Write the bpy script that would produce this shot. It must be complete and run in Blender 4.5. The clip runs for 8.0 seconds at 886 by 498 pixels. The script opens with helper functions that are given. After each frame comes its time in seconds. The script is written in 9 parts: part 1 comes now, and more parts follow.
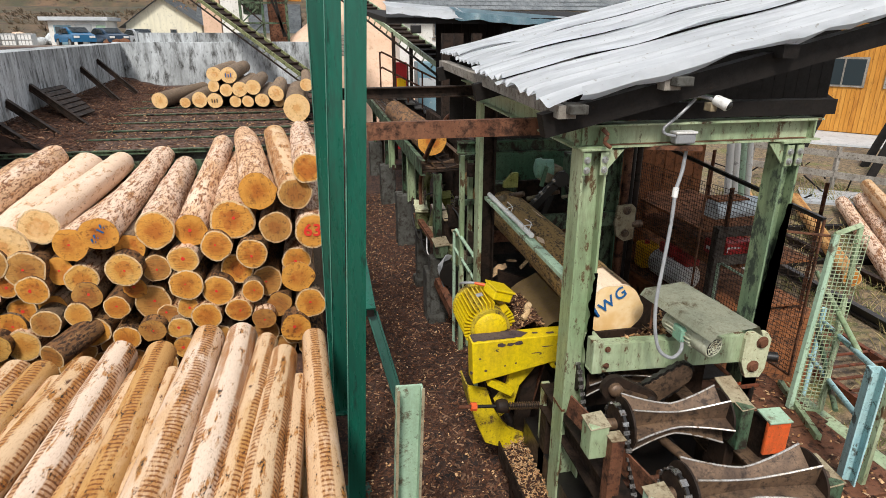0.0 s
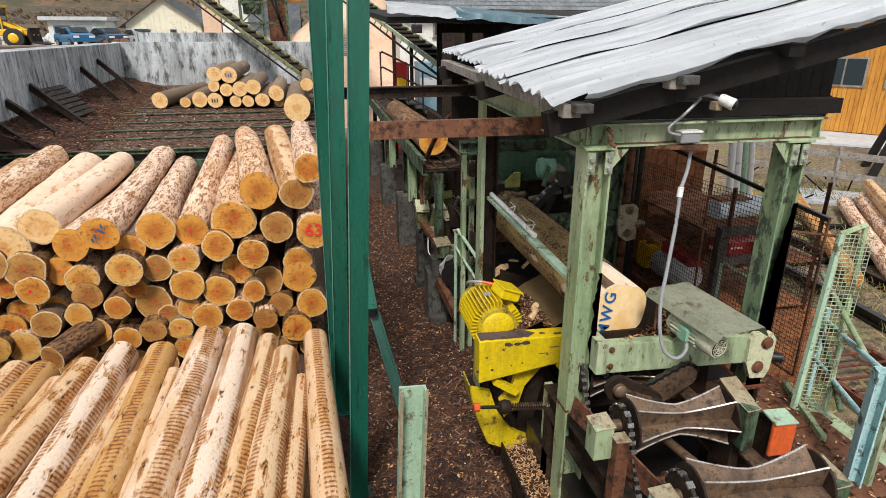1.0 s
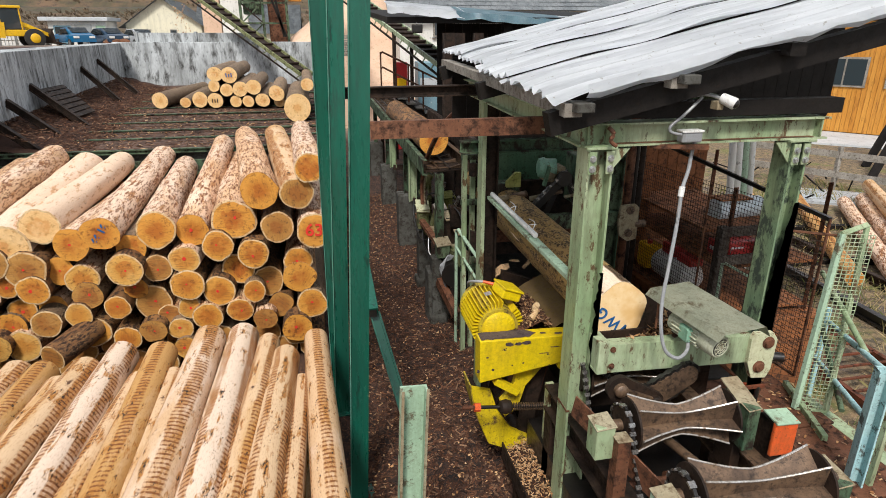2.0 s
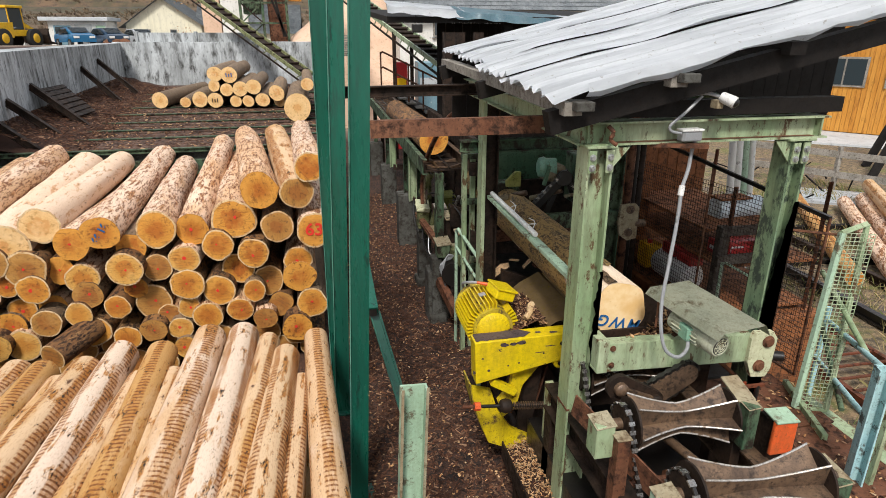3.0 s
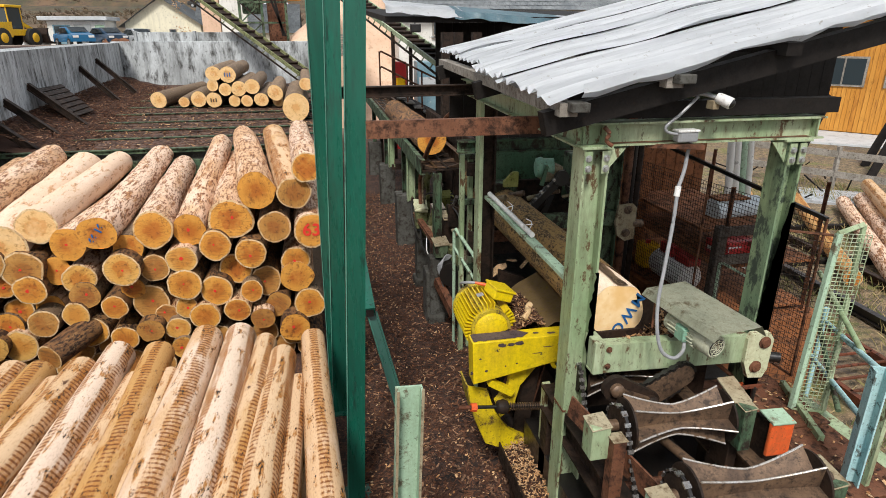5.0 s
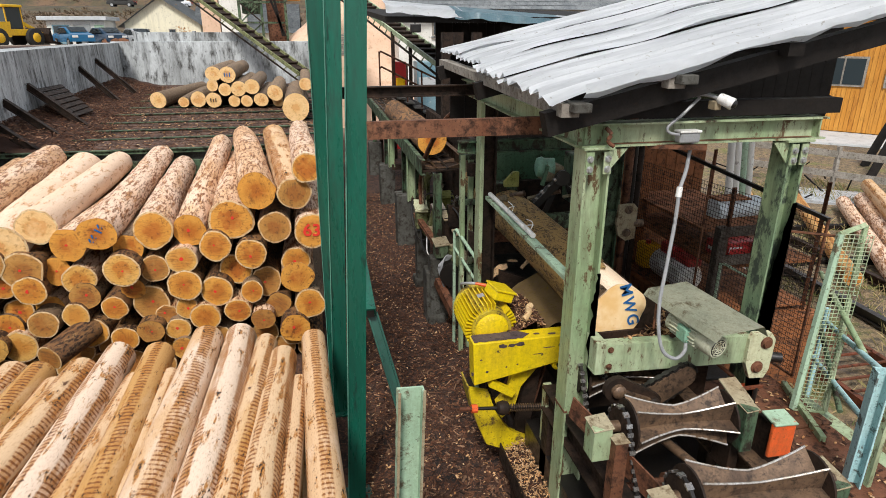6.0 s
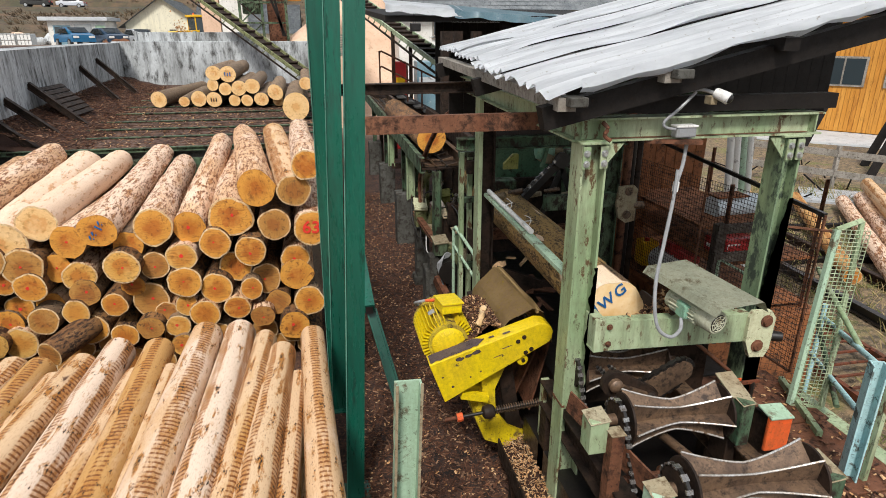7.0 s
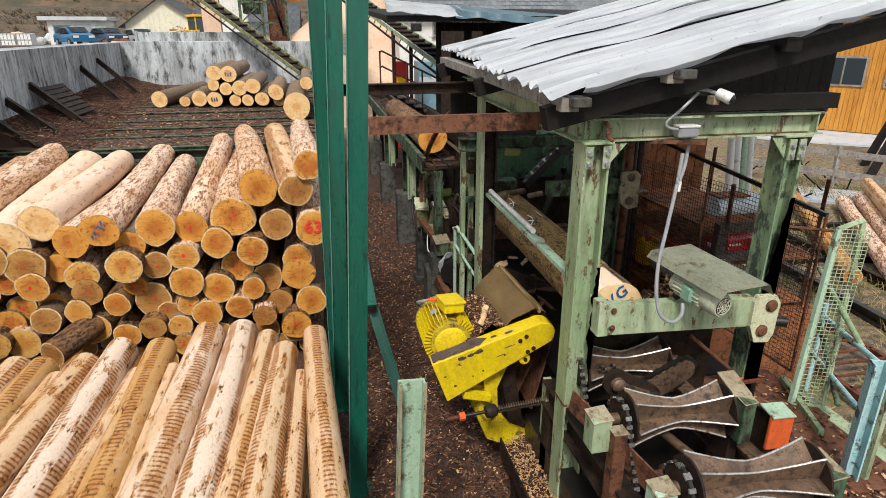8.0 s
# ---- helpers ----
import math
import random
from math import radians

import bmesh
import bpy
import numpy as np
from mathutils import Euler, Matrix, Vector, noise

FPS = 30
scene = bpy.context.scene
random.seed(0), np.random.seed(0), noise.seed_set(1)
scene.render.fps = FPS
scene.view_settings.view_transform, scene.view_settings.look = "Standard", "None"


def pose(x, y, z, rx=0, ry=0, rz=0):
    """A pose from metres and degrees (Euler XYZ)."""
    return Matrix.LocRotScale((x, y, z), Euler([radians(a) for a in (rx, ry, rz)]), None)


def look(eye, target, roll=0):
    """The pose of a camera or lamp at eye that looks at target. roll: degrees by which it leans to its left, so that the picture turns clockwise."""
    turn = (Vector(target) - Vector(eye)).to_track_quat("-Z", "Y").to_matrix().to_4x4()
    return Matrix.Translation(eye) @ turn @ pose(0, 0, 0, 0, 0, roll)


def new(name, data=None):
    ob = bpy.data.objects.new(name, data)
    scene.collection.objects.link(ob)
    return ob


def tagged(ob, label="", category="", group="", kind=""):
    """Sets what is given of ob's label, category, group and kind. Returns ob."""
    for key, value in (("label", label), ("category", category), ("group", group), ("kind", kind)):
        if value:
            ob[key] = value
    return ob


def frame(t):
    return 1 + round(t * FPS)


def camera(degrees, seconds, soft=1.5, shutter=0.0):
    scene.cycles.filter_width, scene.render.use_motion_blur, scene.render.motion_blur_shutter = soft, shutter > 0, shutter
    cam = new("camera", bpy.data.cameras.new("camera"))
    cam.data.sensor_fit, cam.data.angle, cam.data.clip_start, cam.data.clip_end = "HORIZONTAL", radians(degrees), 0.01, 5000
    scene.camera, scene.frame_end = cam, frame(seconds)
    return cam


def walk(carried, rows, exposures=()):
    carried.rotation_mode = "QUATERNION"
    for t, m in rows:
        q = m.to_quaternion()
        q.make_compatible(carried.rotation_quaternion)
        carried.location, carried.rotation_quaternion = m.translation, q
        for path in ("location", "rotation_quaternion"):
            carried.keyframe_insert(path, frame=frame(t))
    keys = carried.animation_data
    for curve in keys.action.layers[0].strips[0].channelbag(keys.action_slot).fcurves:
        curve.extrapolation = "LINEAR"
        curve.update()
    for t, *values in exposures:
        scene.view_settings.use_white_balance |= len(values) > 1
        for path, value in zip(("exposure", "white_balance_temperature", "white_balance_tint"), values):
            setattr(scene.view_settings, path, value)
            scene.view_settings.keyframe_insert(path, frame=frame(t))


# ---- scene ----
cam = camera(73.8, 8.0, 0.9)
PATH = [
    (0, (0.018, -0.026, 3.708), (0.389, 1.816, 3.024), -0.0),
    (0.5, (0.013, -0.012, 3.703), (0.384, 1.831, 3.019), -0.0),
    (1, (0.0, 0.0, 3.7), (0.372, 1.842, 3.016), 0.0),
    (1.5, (-0.005, 0.004, 3.698), (0.367, 1.846, 3.015), 0.0),
    (3, (-0.005, 0.0, 3.688), (0.367, 1.843, 3.005), 0.0),
    (3.5, (0.0, 0.001, 3.689), (0.373, 1.843, 3.005), 0.0),
    (4, (0.01, -0.002, 3.688), (0.383, 1.841, 3.005), 0.0),
    (4.5, (0.024, -0.001, 3.691), (0.396, 1.841, 3.007), 0.0),
    (6, (0.013, 0.015, 3.697), (0.387, 1.857, 3.012), 0.0),
    (6.5, (0.021, -0.007, 3.666), (0.393, 1.835, 2.984), 0.0),
    (7, (0.024, -0.018, 3.666), (0.396, 1.824, 2.984), 0.0),
    (7.5, (0.016, -0.026, 3.669), (0.389, 1.817, 2.986), 0.0),
    (8, (0.001, -0.026, 3.67), (0.374, 1.816, 2.987), 0.0),
]
walk(cam, [(t, look(eye, target, roll)) for t, eye, target, roll in PATH])

# ---- world and light ----
world = bpy.data.worlds.new("overcast_sky")
scene.world = world
world.use_nodes = True
wn = world.node_tree
sky = wn.nodes.new("ShaderNodeTexSky")
sky.sky_type = "NISHITA"
sky.sun_disc = False
sky.sun_elevation = radians(52)
sky.sun_rotation = radians(200)
sky.dust_density = 4.0
wn.nodes["Background"].inputs["Strength"].default_value = 0.128
mixw = wn.nodes.new("ShaderNodeMix")
mixw.data_type = "RGBA"
mixw.inputs["Factor"].default_value = 0.72
mixw.inputs["B"].default_value = (6.2, 6.5, 6.9, 1)
wn.links.new(sky.outputs["Color"], mixw.inputs["A"])
wn.links.new(mixw.outputs["Result"], wn.nodes["Background"].inputs["Color"])
sun_data = bpy.data.lights.new("sun", "SUN")
sun_data.energy, sun_data.angle, sun_data.color = 3.1, radians(12), (1.0, 0.97, 0.925)
sun = new("sun", sun_data)
sun.matrix_world = look((-6, -12, 22), (0, 5, 0))
scene.view_settings.exposure = 0.28


# ---- materials ----
def nodes_of(name):
    m = bpy.data.materials.new(name)
    m.use_nodes = True
    nt = m.node_tree
    return m, nt, nt.nodes["Principled BSDF"]


def add(nt, kind, **inputs):
    n = nt.nodes.new(kind)
    for k, v in inputs.items():
        n.inputs[k].default_value = v
    return n


def mixed(nt, fac, a, b):
    """A colour mix; fac, a and b are sockets or values."""
    n = nt.nodes.new("ShaderNodeMix")
    n.data_type = "RGBA"
    for key, v in (("Factor", fac), ("A", a), ("B", b)):
        s = n.inputs[key] if key == "Factor" else [q for q in n.inputs if q.name == key and q.type == "RGBA"][0]
        if isinstance(v, bpy.types.NodeSocket):
            nt.links.new(v, s)
        elif key == "Factor":
            s.default_value = v
        else:
            s.default_value = (*v, 1)
    return [q for q in n.outputs if q.type == "RGBA"][0]


def ramp(nt, src, lo, hi):
    n = nt.nodes.new("ShaderNodeMapRange")
    n.inputs["From Min"].default_value, n.inputs["From Max"].default_value = lo, hi
    nt.links.new(src, n.inputs["Value"])
    return n.outputs["Result"]


def calc(nt, op, a, b=0.0):
    n = nt.nodes.new("ShaderNodeMath")
    n.operation = op
    for i, v in enumerate((a, b)):
        if isinstance(v, bpy.types.NodeSocket):
            nt.links.new(v, n.inputs[i])
        else:
            n.inputs[i].default_value = v
    return n.outputs[0]


def coords(nt, scale=(1, 1, 1), jitter=True):
    tc = nt.nodes.new("ShaderNodeTexCoord")
    mp = nt.nodes.new("ShaderNodeMapping")
    mp.inputs["Scale"].default_value = scale
    nt.links.new(tc.outputs["Object"], mp.inputs["Vector"])
    if jitter:
        oi = nt.nodes.new("ShaderNodeObjectInfo")
        sh = nt.nodes.new("ShaderNodeVectorMath")
        sh.operation = "SCALE"
        sh.inputs[0].default_value = (37, 51, 23)
        nt.links.new(oi.outputs["Random"], sh.inputs["Scale"])
        nt.links.new(sh.outputs["Vector"], mp.inputs["Location"])
    return mp.outputs["Vector"]


def noisy(nt, vec, scale, detail=5.0, rough=0.6):
    n = add(nt, "ShaderNodeTexNoise", Scale=scale, Detail=detail, Roughness=rough)
    nt.links.new(vec, n.inputs["Vector"])
    return n.outputs["Fac"]


def bumped(nt, bsdf, height, strength=0.4, distance=0.01):
    b = add(nt, "ShaderNodeBump", Strength=strength, Distance=distance)
    nt.links.new(height, b.inputs["Height"])
    nt.links.new(b.outputs["Normal"], bsdf.inputs["Normal"])


def worn(name, col, col2, wear, wear_lo=0.52, wear_hi=0.6, scale=3.0, rough=0.55, metal=0.0, grain=40.0, bump=0.25, streak=1.0, grime=0.55, chip=0.7):
    """Painted, rusty or dusty surface: two shades, patches of wear, runs of grime and fine chips."""
    m, nt, b = nodes_of(name)
    v = coords(nt, (1, 1, streak))
    broad = noisy(nt, v, scale * 0.7, 4)
    patch = noisy(nt, v, scale * 2.3, 9, 0.72)
    fine = noisy(nt, v, grain, 5, 0.7)
    chips = noisy(nt, v, scale * 9, 6, 0.75)
    runs = noisy(nt, coords(nt, (5, 5, 0.5)), scale * 0.9, 6, 0.65)
    c = mixed(nt, ramp(nt, broad, 0.38, 0.62), col, col2)
    dark = (wear[0] * 0.55, wear[1] * 0.55, wear[2] * 0.55)
    c = mixed(nt, calc(nt, "MULTIPLY", ramp(nt, runs, 0.48, 0.74), grime), c, mixed(nt, 0.6, c, dark))
    c = mixed(nt, ramp(nt, patch, wear_lo, wear_hi), c, wear)
    c = mixed(nt, calc(nt, "MULTIPLY", ramp(nt, chips, 0.58, 0.63), chip), c, dark)
    c = mixed(nt, ramp(nt, fine, 0.4, 0.75), c, mixed(nt, 0.66, wear, c))
    nt.links.new(c, b.inputs["Base Color"])
    rg = nt.nodes.new("ShaderNodeMapRange")
    rg.inputs["From Min"].default_value, rg.inputs["From Max"].default_value = wear_lo - 0.1, wear_hi
    rg.inputs["To Min"].default_value, rg.inputs["To Max"].default_value = max(0.05, rough - 0.1), min(1.0, rough + 0.2)
    nt.links.new(patch, rg.inputs["Value"])
    nt.links.new(rg.outputs["Result"], b.inputs["Roughness"])
    b.inputs["Metallic"].default_value = metal
    b.inputs["Specular IOR Level"].default_value = 0.5 if rough < 0.5 else 0.22
    if bump:
        bumped(nt, b, calc(nt, "ADD", calc(nt, "MULTIPLY", fine, 0.5), patch), bump, 0.006)
    return m


M = {}
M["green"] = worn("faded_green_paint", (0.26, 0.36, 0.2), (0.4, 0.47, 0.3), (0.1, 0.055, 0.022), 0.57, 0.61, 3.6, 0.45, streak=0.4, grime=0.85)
# Dirtier, darker copy of the green; shade inside the machinery is in its colour.
M["green_dark"] = worn("dirty_shaded_green_paint", (0.05, 0.1, 0.058), (0.12, 0.165, 0.095), (0.024, 0.017, 0.012), 0.48, 0.58, 4, 0.55, streak=0.6, grime=0.9)
M["mint"] = worn("pale_mint_paint", (0.4, 0.55, 0.4), (0.32, 0.46, 0.33), (0.13, 0.11, 0.07), 0.56, 0.63, 3, 0.5)
M["teal"] = worn("dark_teal_paint", (0.006, 0.085, 0.055), (0.01, 0.115, 0.075), (0.015, 0.04, 0.03), 0.56, 0.7, 1.5, 0.35, bump=0.06, streak=0.15, grime=0.7)
M["blue"] = worn("pale_blue_paint", (0.33, 0.56, 0.6), (0.4, 0.6, 0.6), (0.1, 0.12, 0.11), 0.57, 0.62, 5, 0.5)
M["yellow"] = worn("chipped_yellow_paint", (0.76, 0.57, 0.004), (0.7, 0.5, 0.01), (0.035, 0.026, 0.022), 0.63, 0.645, 2.6, 0.4, bump=0.2, grime=0.35, chip=0.15)
M["yellow_dirty"] = worn("dirty_yellow_paint", (0.52, 0.4, 0.02), (0.36, 0.26, 0.04), (0.07, 0.045, 0.025), 0.5, 0.62, 6, 0.6)
M["rust"] = worn("brown_rusty_steel", (0.15, 0.06, 0.032), (0.2, 0.09, 0.05), (0.035, 0.018, 0.012), 0.48, 0.62, 5, 0.65, 0.1)
# Rusty steel darkened to carry the deep shade of the machine interior.
M["rust_dark"] = worn("rusty_steel_shade_dark", (0.022, 0.014, 0.01), (0.045, 0.026, 0.017), (0.011, 0.008, 0.006), 0.48, 0.62, 5, 0.6, 0.1)
M["red_rust"] = worn("red_oxide_steel", (0.17, 0.05, 0.024), (0.11, 0.04, 0.02), (0.04, 0.02, 0.013), 0.5, 0.62, 5, 0.65)
M["steel"] = worn("worn_bare_steel", (0.45, 0.44, 0.42), (0.3, 0.28, 0.26), (0.1, 0.07, 0.05), 0.54, 0.62, 9, 0.3, 0.85)
M["steel_dull"] = worn("dusty_brown_steel", (0.2, 0.125, 0.075), (0.1, 0.062, 0.04), (0.035, 0.022, 0.015), 0.5, 0.62, 8, 0.45, 0.3)
M["galv"] = worn("galvanised_steel", (0.5, 0.52, 0.52), (0.4, 0.42, 0.42), (0.25, 0.2, 0.15), 0.66, 0.76, 5, 0.4, 0.6)
# Black for greasy parts, and for blocks and panels that stand in for shade.
M["black"] = worn("grease_and_shade_black", (0.006, 0.006, 0.006), (0.012, 0.01, 0.009), (0.025, 0.018, 0.013), 0.56, 0.7, 8, 0.4)
M["orange"] = worn("orange_paint", (0.75, 0.1, 0.02), (0.65, 0.12, 0.03), (0.1, 0.05, 0.03), 0.66, 0.7, 6, 0.45)
M["dust"] = worn("dusty_pale_plate", (0.27, 0.21, 0.13), (0.34, 0.3, 0.2), (0.1, 0.065, 0.035), 0.52, 0.64, 6, 0.8)
M["cover"] = worn("weathered_grey_green_sheet", (0.47, 0.48, 0.36), (0.38, 0.4, 0.3), (0.14, 0.11, 0.06), 0.54, 0.66, 5, 0.6, grain=80, chip=0.3)
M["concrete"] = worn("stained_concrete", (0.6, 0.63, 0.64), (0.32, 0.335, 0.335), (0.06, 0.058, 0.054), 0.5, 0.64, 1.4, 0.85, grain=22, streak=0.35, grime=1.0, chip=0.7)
M["concrete_dark"] = worn("damp_dark_concrete", (0.1, 0.1, 0.09), (0.06, 0.058, 0.05), (0.03, 0.024, 0.018), 0.48, 0.62, 4, 0.85)
# Weathered timber taken down to near black: under-roof shade is in the colour.
M["timber_dark"] = worn("weathered_timber_shade_dark", (0.005, 0.004, 0.0035), (0.01, 0.008, 0.007), (0.024, 0.017, 0.012), 0.6, 0.72, 7, 0.75, grain=60)
M["timber_grey"] = worn("grey_weathered_timber", (0.34, 0.31, 0.27), (0.22, 0.2, 0.17), (0.1, 0.08, 0.06), 0.52, 0.66, 8, 0.8, grain=60)
M["boards"] = worn("orange_stained_boards", (0.58, 0.27, 0.05), (0.48, 0.2, 0.03), (0.26, 0.1, 0.02), 0.56, 0.68, 2, 0.6, grain=30, streak=0.15)
M["white"] = worn("off_white_render", (0.75, 0.74, 0.7), (0.68, 0.67, 0.62), (0.45, 0.43, 0.38), 0.62, 0.8, 1, 0.85)
M["cream"] = worn("cream_render", (0.74, 0.69, 0.52), (0.68, 0.64, 0.5), (0.45, 0.42, 0.33), 0.64, 0.8, 0.8, 0.85)
M["slate"] = worn("grey_slate", (0.14, 0.155, 0.165), (0.22, 0.235, 0.24), (0.07, 0.075, 0.08), 0.53, 0.66, 3, 0.6)
M["plastic"] = worn("grey_plastic", (0.3, 0.31, 0.32), (0.26, 0.27, 0.28), (0.14, 0.12, 0.1), 0.6, 0.75, 8, 0.45, chip=0.2)
M["plastic_white"] = worn("white_plastic", (0.75, 0.75, 0.73), (0.7, 0.7, 0.68), (0.4, 0.36, 0.3), 0.68, 0.8, 8, 0.4)
M["tarp"] = worn("blue_grey_tarp", (0.1, 0.21, 0.27), (0.16, 0.28, 0.33), (0.4, 0.48, 0.5), 0.6, 0.72, 2, 0.45)
M["red_paint"] = worn("red_paint", (0.5, 0.03, 0.03), (0.42, 0.03, 0.03), (0.2, 0.03, 0.02), 0.66, 0.76, 6, 0.4)
M["car_blue"] = worn("blue_car_paint", (0.003, 0.09, 0.2), (0.004, 0.1, 0.22), (0.01, 0.06, 0.12), 0.75, 0.9, 1, 0.25, bump=0.0, grime=0.0)
M["car_navy"] = worn("dark_blue_car_paint", (0.006, 0.025, 0.055), (0.007, 0.03, 0.065), (0.01, 0.025, 0.045), 0.75, 0.9, 1, 0.25, bump=0.0)
M["car_silver"] = worn("silver_car_paint", (0.45, 0.47, 0.5), (0.5, 0.52, 0.54), (0.3, 0.3, 0.32), 0.75, 0.9, 1, 0.25, 0.3, bump=0.0)
M["loader_yellow"] = worn("machine_yellow_paint", (0.8, 0.47, 0.005), (0.74, 0.43, 0.01), (0.3, 0.18, 0.03), 0.62, 0.7, 1.5, 0.4)
M["tyre"] = worn("black_rubber", (0.02, 0.02, 0.02), (0.03, 0.03, 0.028), (0.06, 0.055, 0.05), 0.6, 0.75, 4, 0.8)
M["sawdust"] = worn("pale_sawdust", (0.68, 0.48, 0.35), (0.6, 0.41, 0.29), (0.46, 0.3, 0.2), 0.54, 0.68, 1.2, 0.9, grain=25, bump=0.5, grime=0.2)
M["lane"] = worn("asphalt", (0.09, 0.095, 0.1), (0.12, 0.125, 0.13), (0.06, 0.06, 0.06), 0.58, 0.72, 0.5, 0.8)
M["wet_lane"] = worn("pale_wet_gravel_lane", (0.42, 0.45, 0.48), (0.36, 0.38, 0.4), (0.25, 0.25, 0.24), 0.56, 0.7, 0.8, 0.35)
M["slab"] = worn("pale_concrete_slab", (0.52, 0.54, 0.55), (0.46, 0.48, 0.49), (0.3, 0.3, 0.3), 0.62, 0.75, 0.6, 0.6)
M["deck_board"] = worn("damp_bark_strewn_board", (0.1, 0.058, 0.042), (0.17, 0.105, 0.078), (0.035, 0.023, 0.018), 0.46, 0.58, 3, 0.85, grain=30, bump=0.8)
M["drum_white"] = worn("blue_white_plastic", (0.62, 0.68, 0.7), (0.52, 0.6, 0.63), (0.3, 0.28, 0.25), 0.6, 0.72, 4, 0.4)
M["timber_grey_dark"] = worn("damp_grey_timber", (0.1, 0.085, 0.07), (0.06, 0.05, 0.042), (0.03, 0.022, 0.017), 0.5, 0.64, 6, 0.8, grain=50)
M["panel_green"] = worn("mid_green_panel", (0.075, 0.165, 0.095), (0.11, 0.2, 0.12), (0.03, 0.03, 0.02), 0.54, 0.64, 3, 0.5)
M["teal_edge"] = worn("light_teal_edge", (0.06, 0.2, 0.15), (0.1, 0.26, 0.2), (0.02, 0.06, 0.045), 0.54, 0.66, 3, 0.4, streak=0.3)
M["teal_pale"] = worn("sea_green_paint", (0.2, 0.42, 0.3), (0.25, 0.47, 0.34), (0.1, 0.1, 0.07), 0.6, 0.7, 5, 0.4)
M["bare_steel"] = worn("bare_purple_grey_steel", (0.075, 0.055, 0.06), (0.11, 0.08, 0.075), (0.03, 0.022, 0.02), 0.52, 0.64, 12, 0.5)
M["green_mottled"] = worn("mottled_green_paint", (0.17, 0.26, 0.15), (0.24, 0.31, 0.17), (0.035, 0.05, 0.035), 0.485, 0.56, 3.4, 0.45, streak=0.5, grime=0.9)
M["yellow_worn"] = worn("grimy_yellow_paint", (0.72, 0.54, 0.006), (0.6, 0.44, 0.015), (0.12, 0.07, 0.02), 0.56, 0.64, 3.5, 0.45, grime=0.8)
M["chute"] = worn("rusty_chute_plate", (0.13, 0.05, 0.022), (0.075, 0.03, 0.016), (0.03, 0.016, 0.01), 0.5, 0.62, 4, 0.6)


def chips(name, shades):
    """Loose chips or a bed of them: every piece takes one of the shades."""
    m, nt, b = nodes_of(name)
    g = nt.nodes.new("ShaderNodeNewGeometry")
    cr = nt.nodes.new("ShaderNodeValToRGB")
    cr.color_ramp.interpolation = "LINEAR"
    e = cr.color_ramp.elements
    while len(e) < len(shades):
        e.new(0.5)
    for i, c in enumerate(shades):
        e[i].position = i / (len(shades) - 1)
        e[i].color = (*c, 1)
    nt.links.new(g.outputs["Random Per Island"], cr.inputs["Fac"])
    v = coords(nt)
    n1, n2 = noisy(nt, v, 40, 6, 0.75), noisy(nt, v, 9, 5, 0.7)
    c = mixed(nt, ramp(nt, n1, 0.5, 0.68), cr.outputs["Color"], mixed(nt, 0.75, cr.outputs["Color"], (0.018, 0.009, 0.006)))
    c = mixed(nt, calc(nt, "MULTIPLY", ramp(nt, n2, 0.5, 0.65), 0.5), c, (0.03, 0.014, 0.009))
    nt.links.new(c, b.inputs["Base Color"])
    b.inputs["Roughness"].default_value = 0.85
    b.inputs["Specular IOR Level"].default_value = 0.25
    bumped(nt, b, n1, 0.8, 0.01)
    return m


M["chip_pale"] = chips("pale_wood_chip", [(0.3, 0.13, 0.05), (0.58, 0.33, 0.15), (0.7, 0.46, 0.25), (0.42, 0.22, 0.09), (0.75, 0.55, 0.34)])
M["chip_bark"] = chips("bark_chip", [(0.014, 0.009, 0.007), (0.1, 0.042, 0.023), (0.034, 0.017, 0.012), (0.18, 0.08, 0.042), (0.055, 0.026, 0.017), (0.36, 0.21, 0.125)])
M["paint_red"] = worn("red_spray_paint", (0.72, 0.03, 0.025), (0.66, 0.05, 0.03), (0.55, 0.1, 0.04), 0.6, 0.8, 30, 0.7)
M["paint_blue"] = worn("blue_spray_paint", (0.01, 0.09, 0.28), (0.015, 0.12, 0.32), (0.05, 0.12, 0.25), 0.6, 0.8, 30, 0.7)
M["paint_green"] = worn("green_spray_paint", (0.1, 0.4, 0.03), (0.12, 0.4, 0.04), (0.2, 0.3, 0.05), 0.6, 0.8, 30, 0.7)


def glass():
    m, nt, b = nodes_of("window_glass")
    b.inputs["Base Color"].default_value = (0.03, 0.04, 0.045, 1)
    b.inputs["Roughness"].default_value = 0.08
    b.inputs["Specular IOR Level"].default_value = 0.8
    return m


M["cream_paint"] = worn("cream_green_paint", (0.6, 0.6, 0.4), (0.5, 0.52, 0.34), (0.17, 0.1, 0.05), 0.57, 0.64, 5, 0.5)
M["hood"] = worn("dusty_brown_hood", (0.3, 0.2, 0.1), (0.22, 0.14, 0.075), (0.36, 0.25, 0.025), 0.6, 0.68, 4, 0.75)
# Pale, half-metallic steel: the sky's reflection on the edges is in the colour.
M["bright_steel"] = worn("steel_edge_glint", (0.6, 0.58, 0.55), (0.42, 0.38, 0.33), (0.14, 0.09, 0.055), 0.53, 0.62, 12, 0.3, 0.5)
M["brown_board"] = worn("orange_brown_boards", (0.3, 0.115, 0.045), (0.22, 0.08, 0.03), (0.06, 0.03, 0.018), 0.5, 0.62, 4, 0.7, grain=60)
M["twig"] = worn("grey_brown_twig", (0.1, 0.075, 0.05), (0.16, 0.115, 0.07), (0.05, 0.036, 0.026), 0.5, 0.62, 0.3, 0.9)
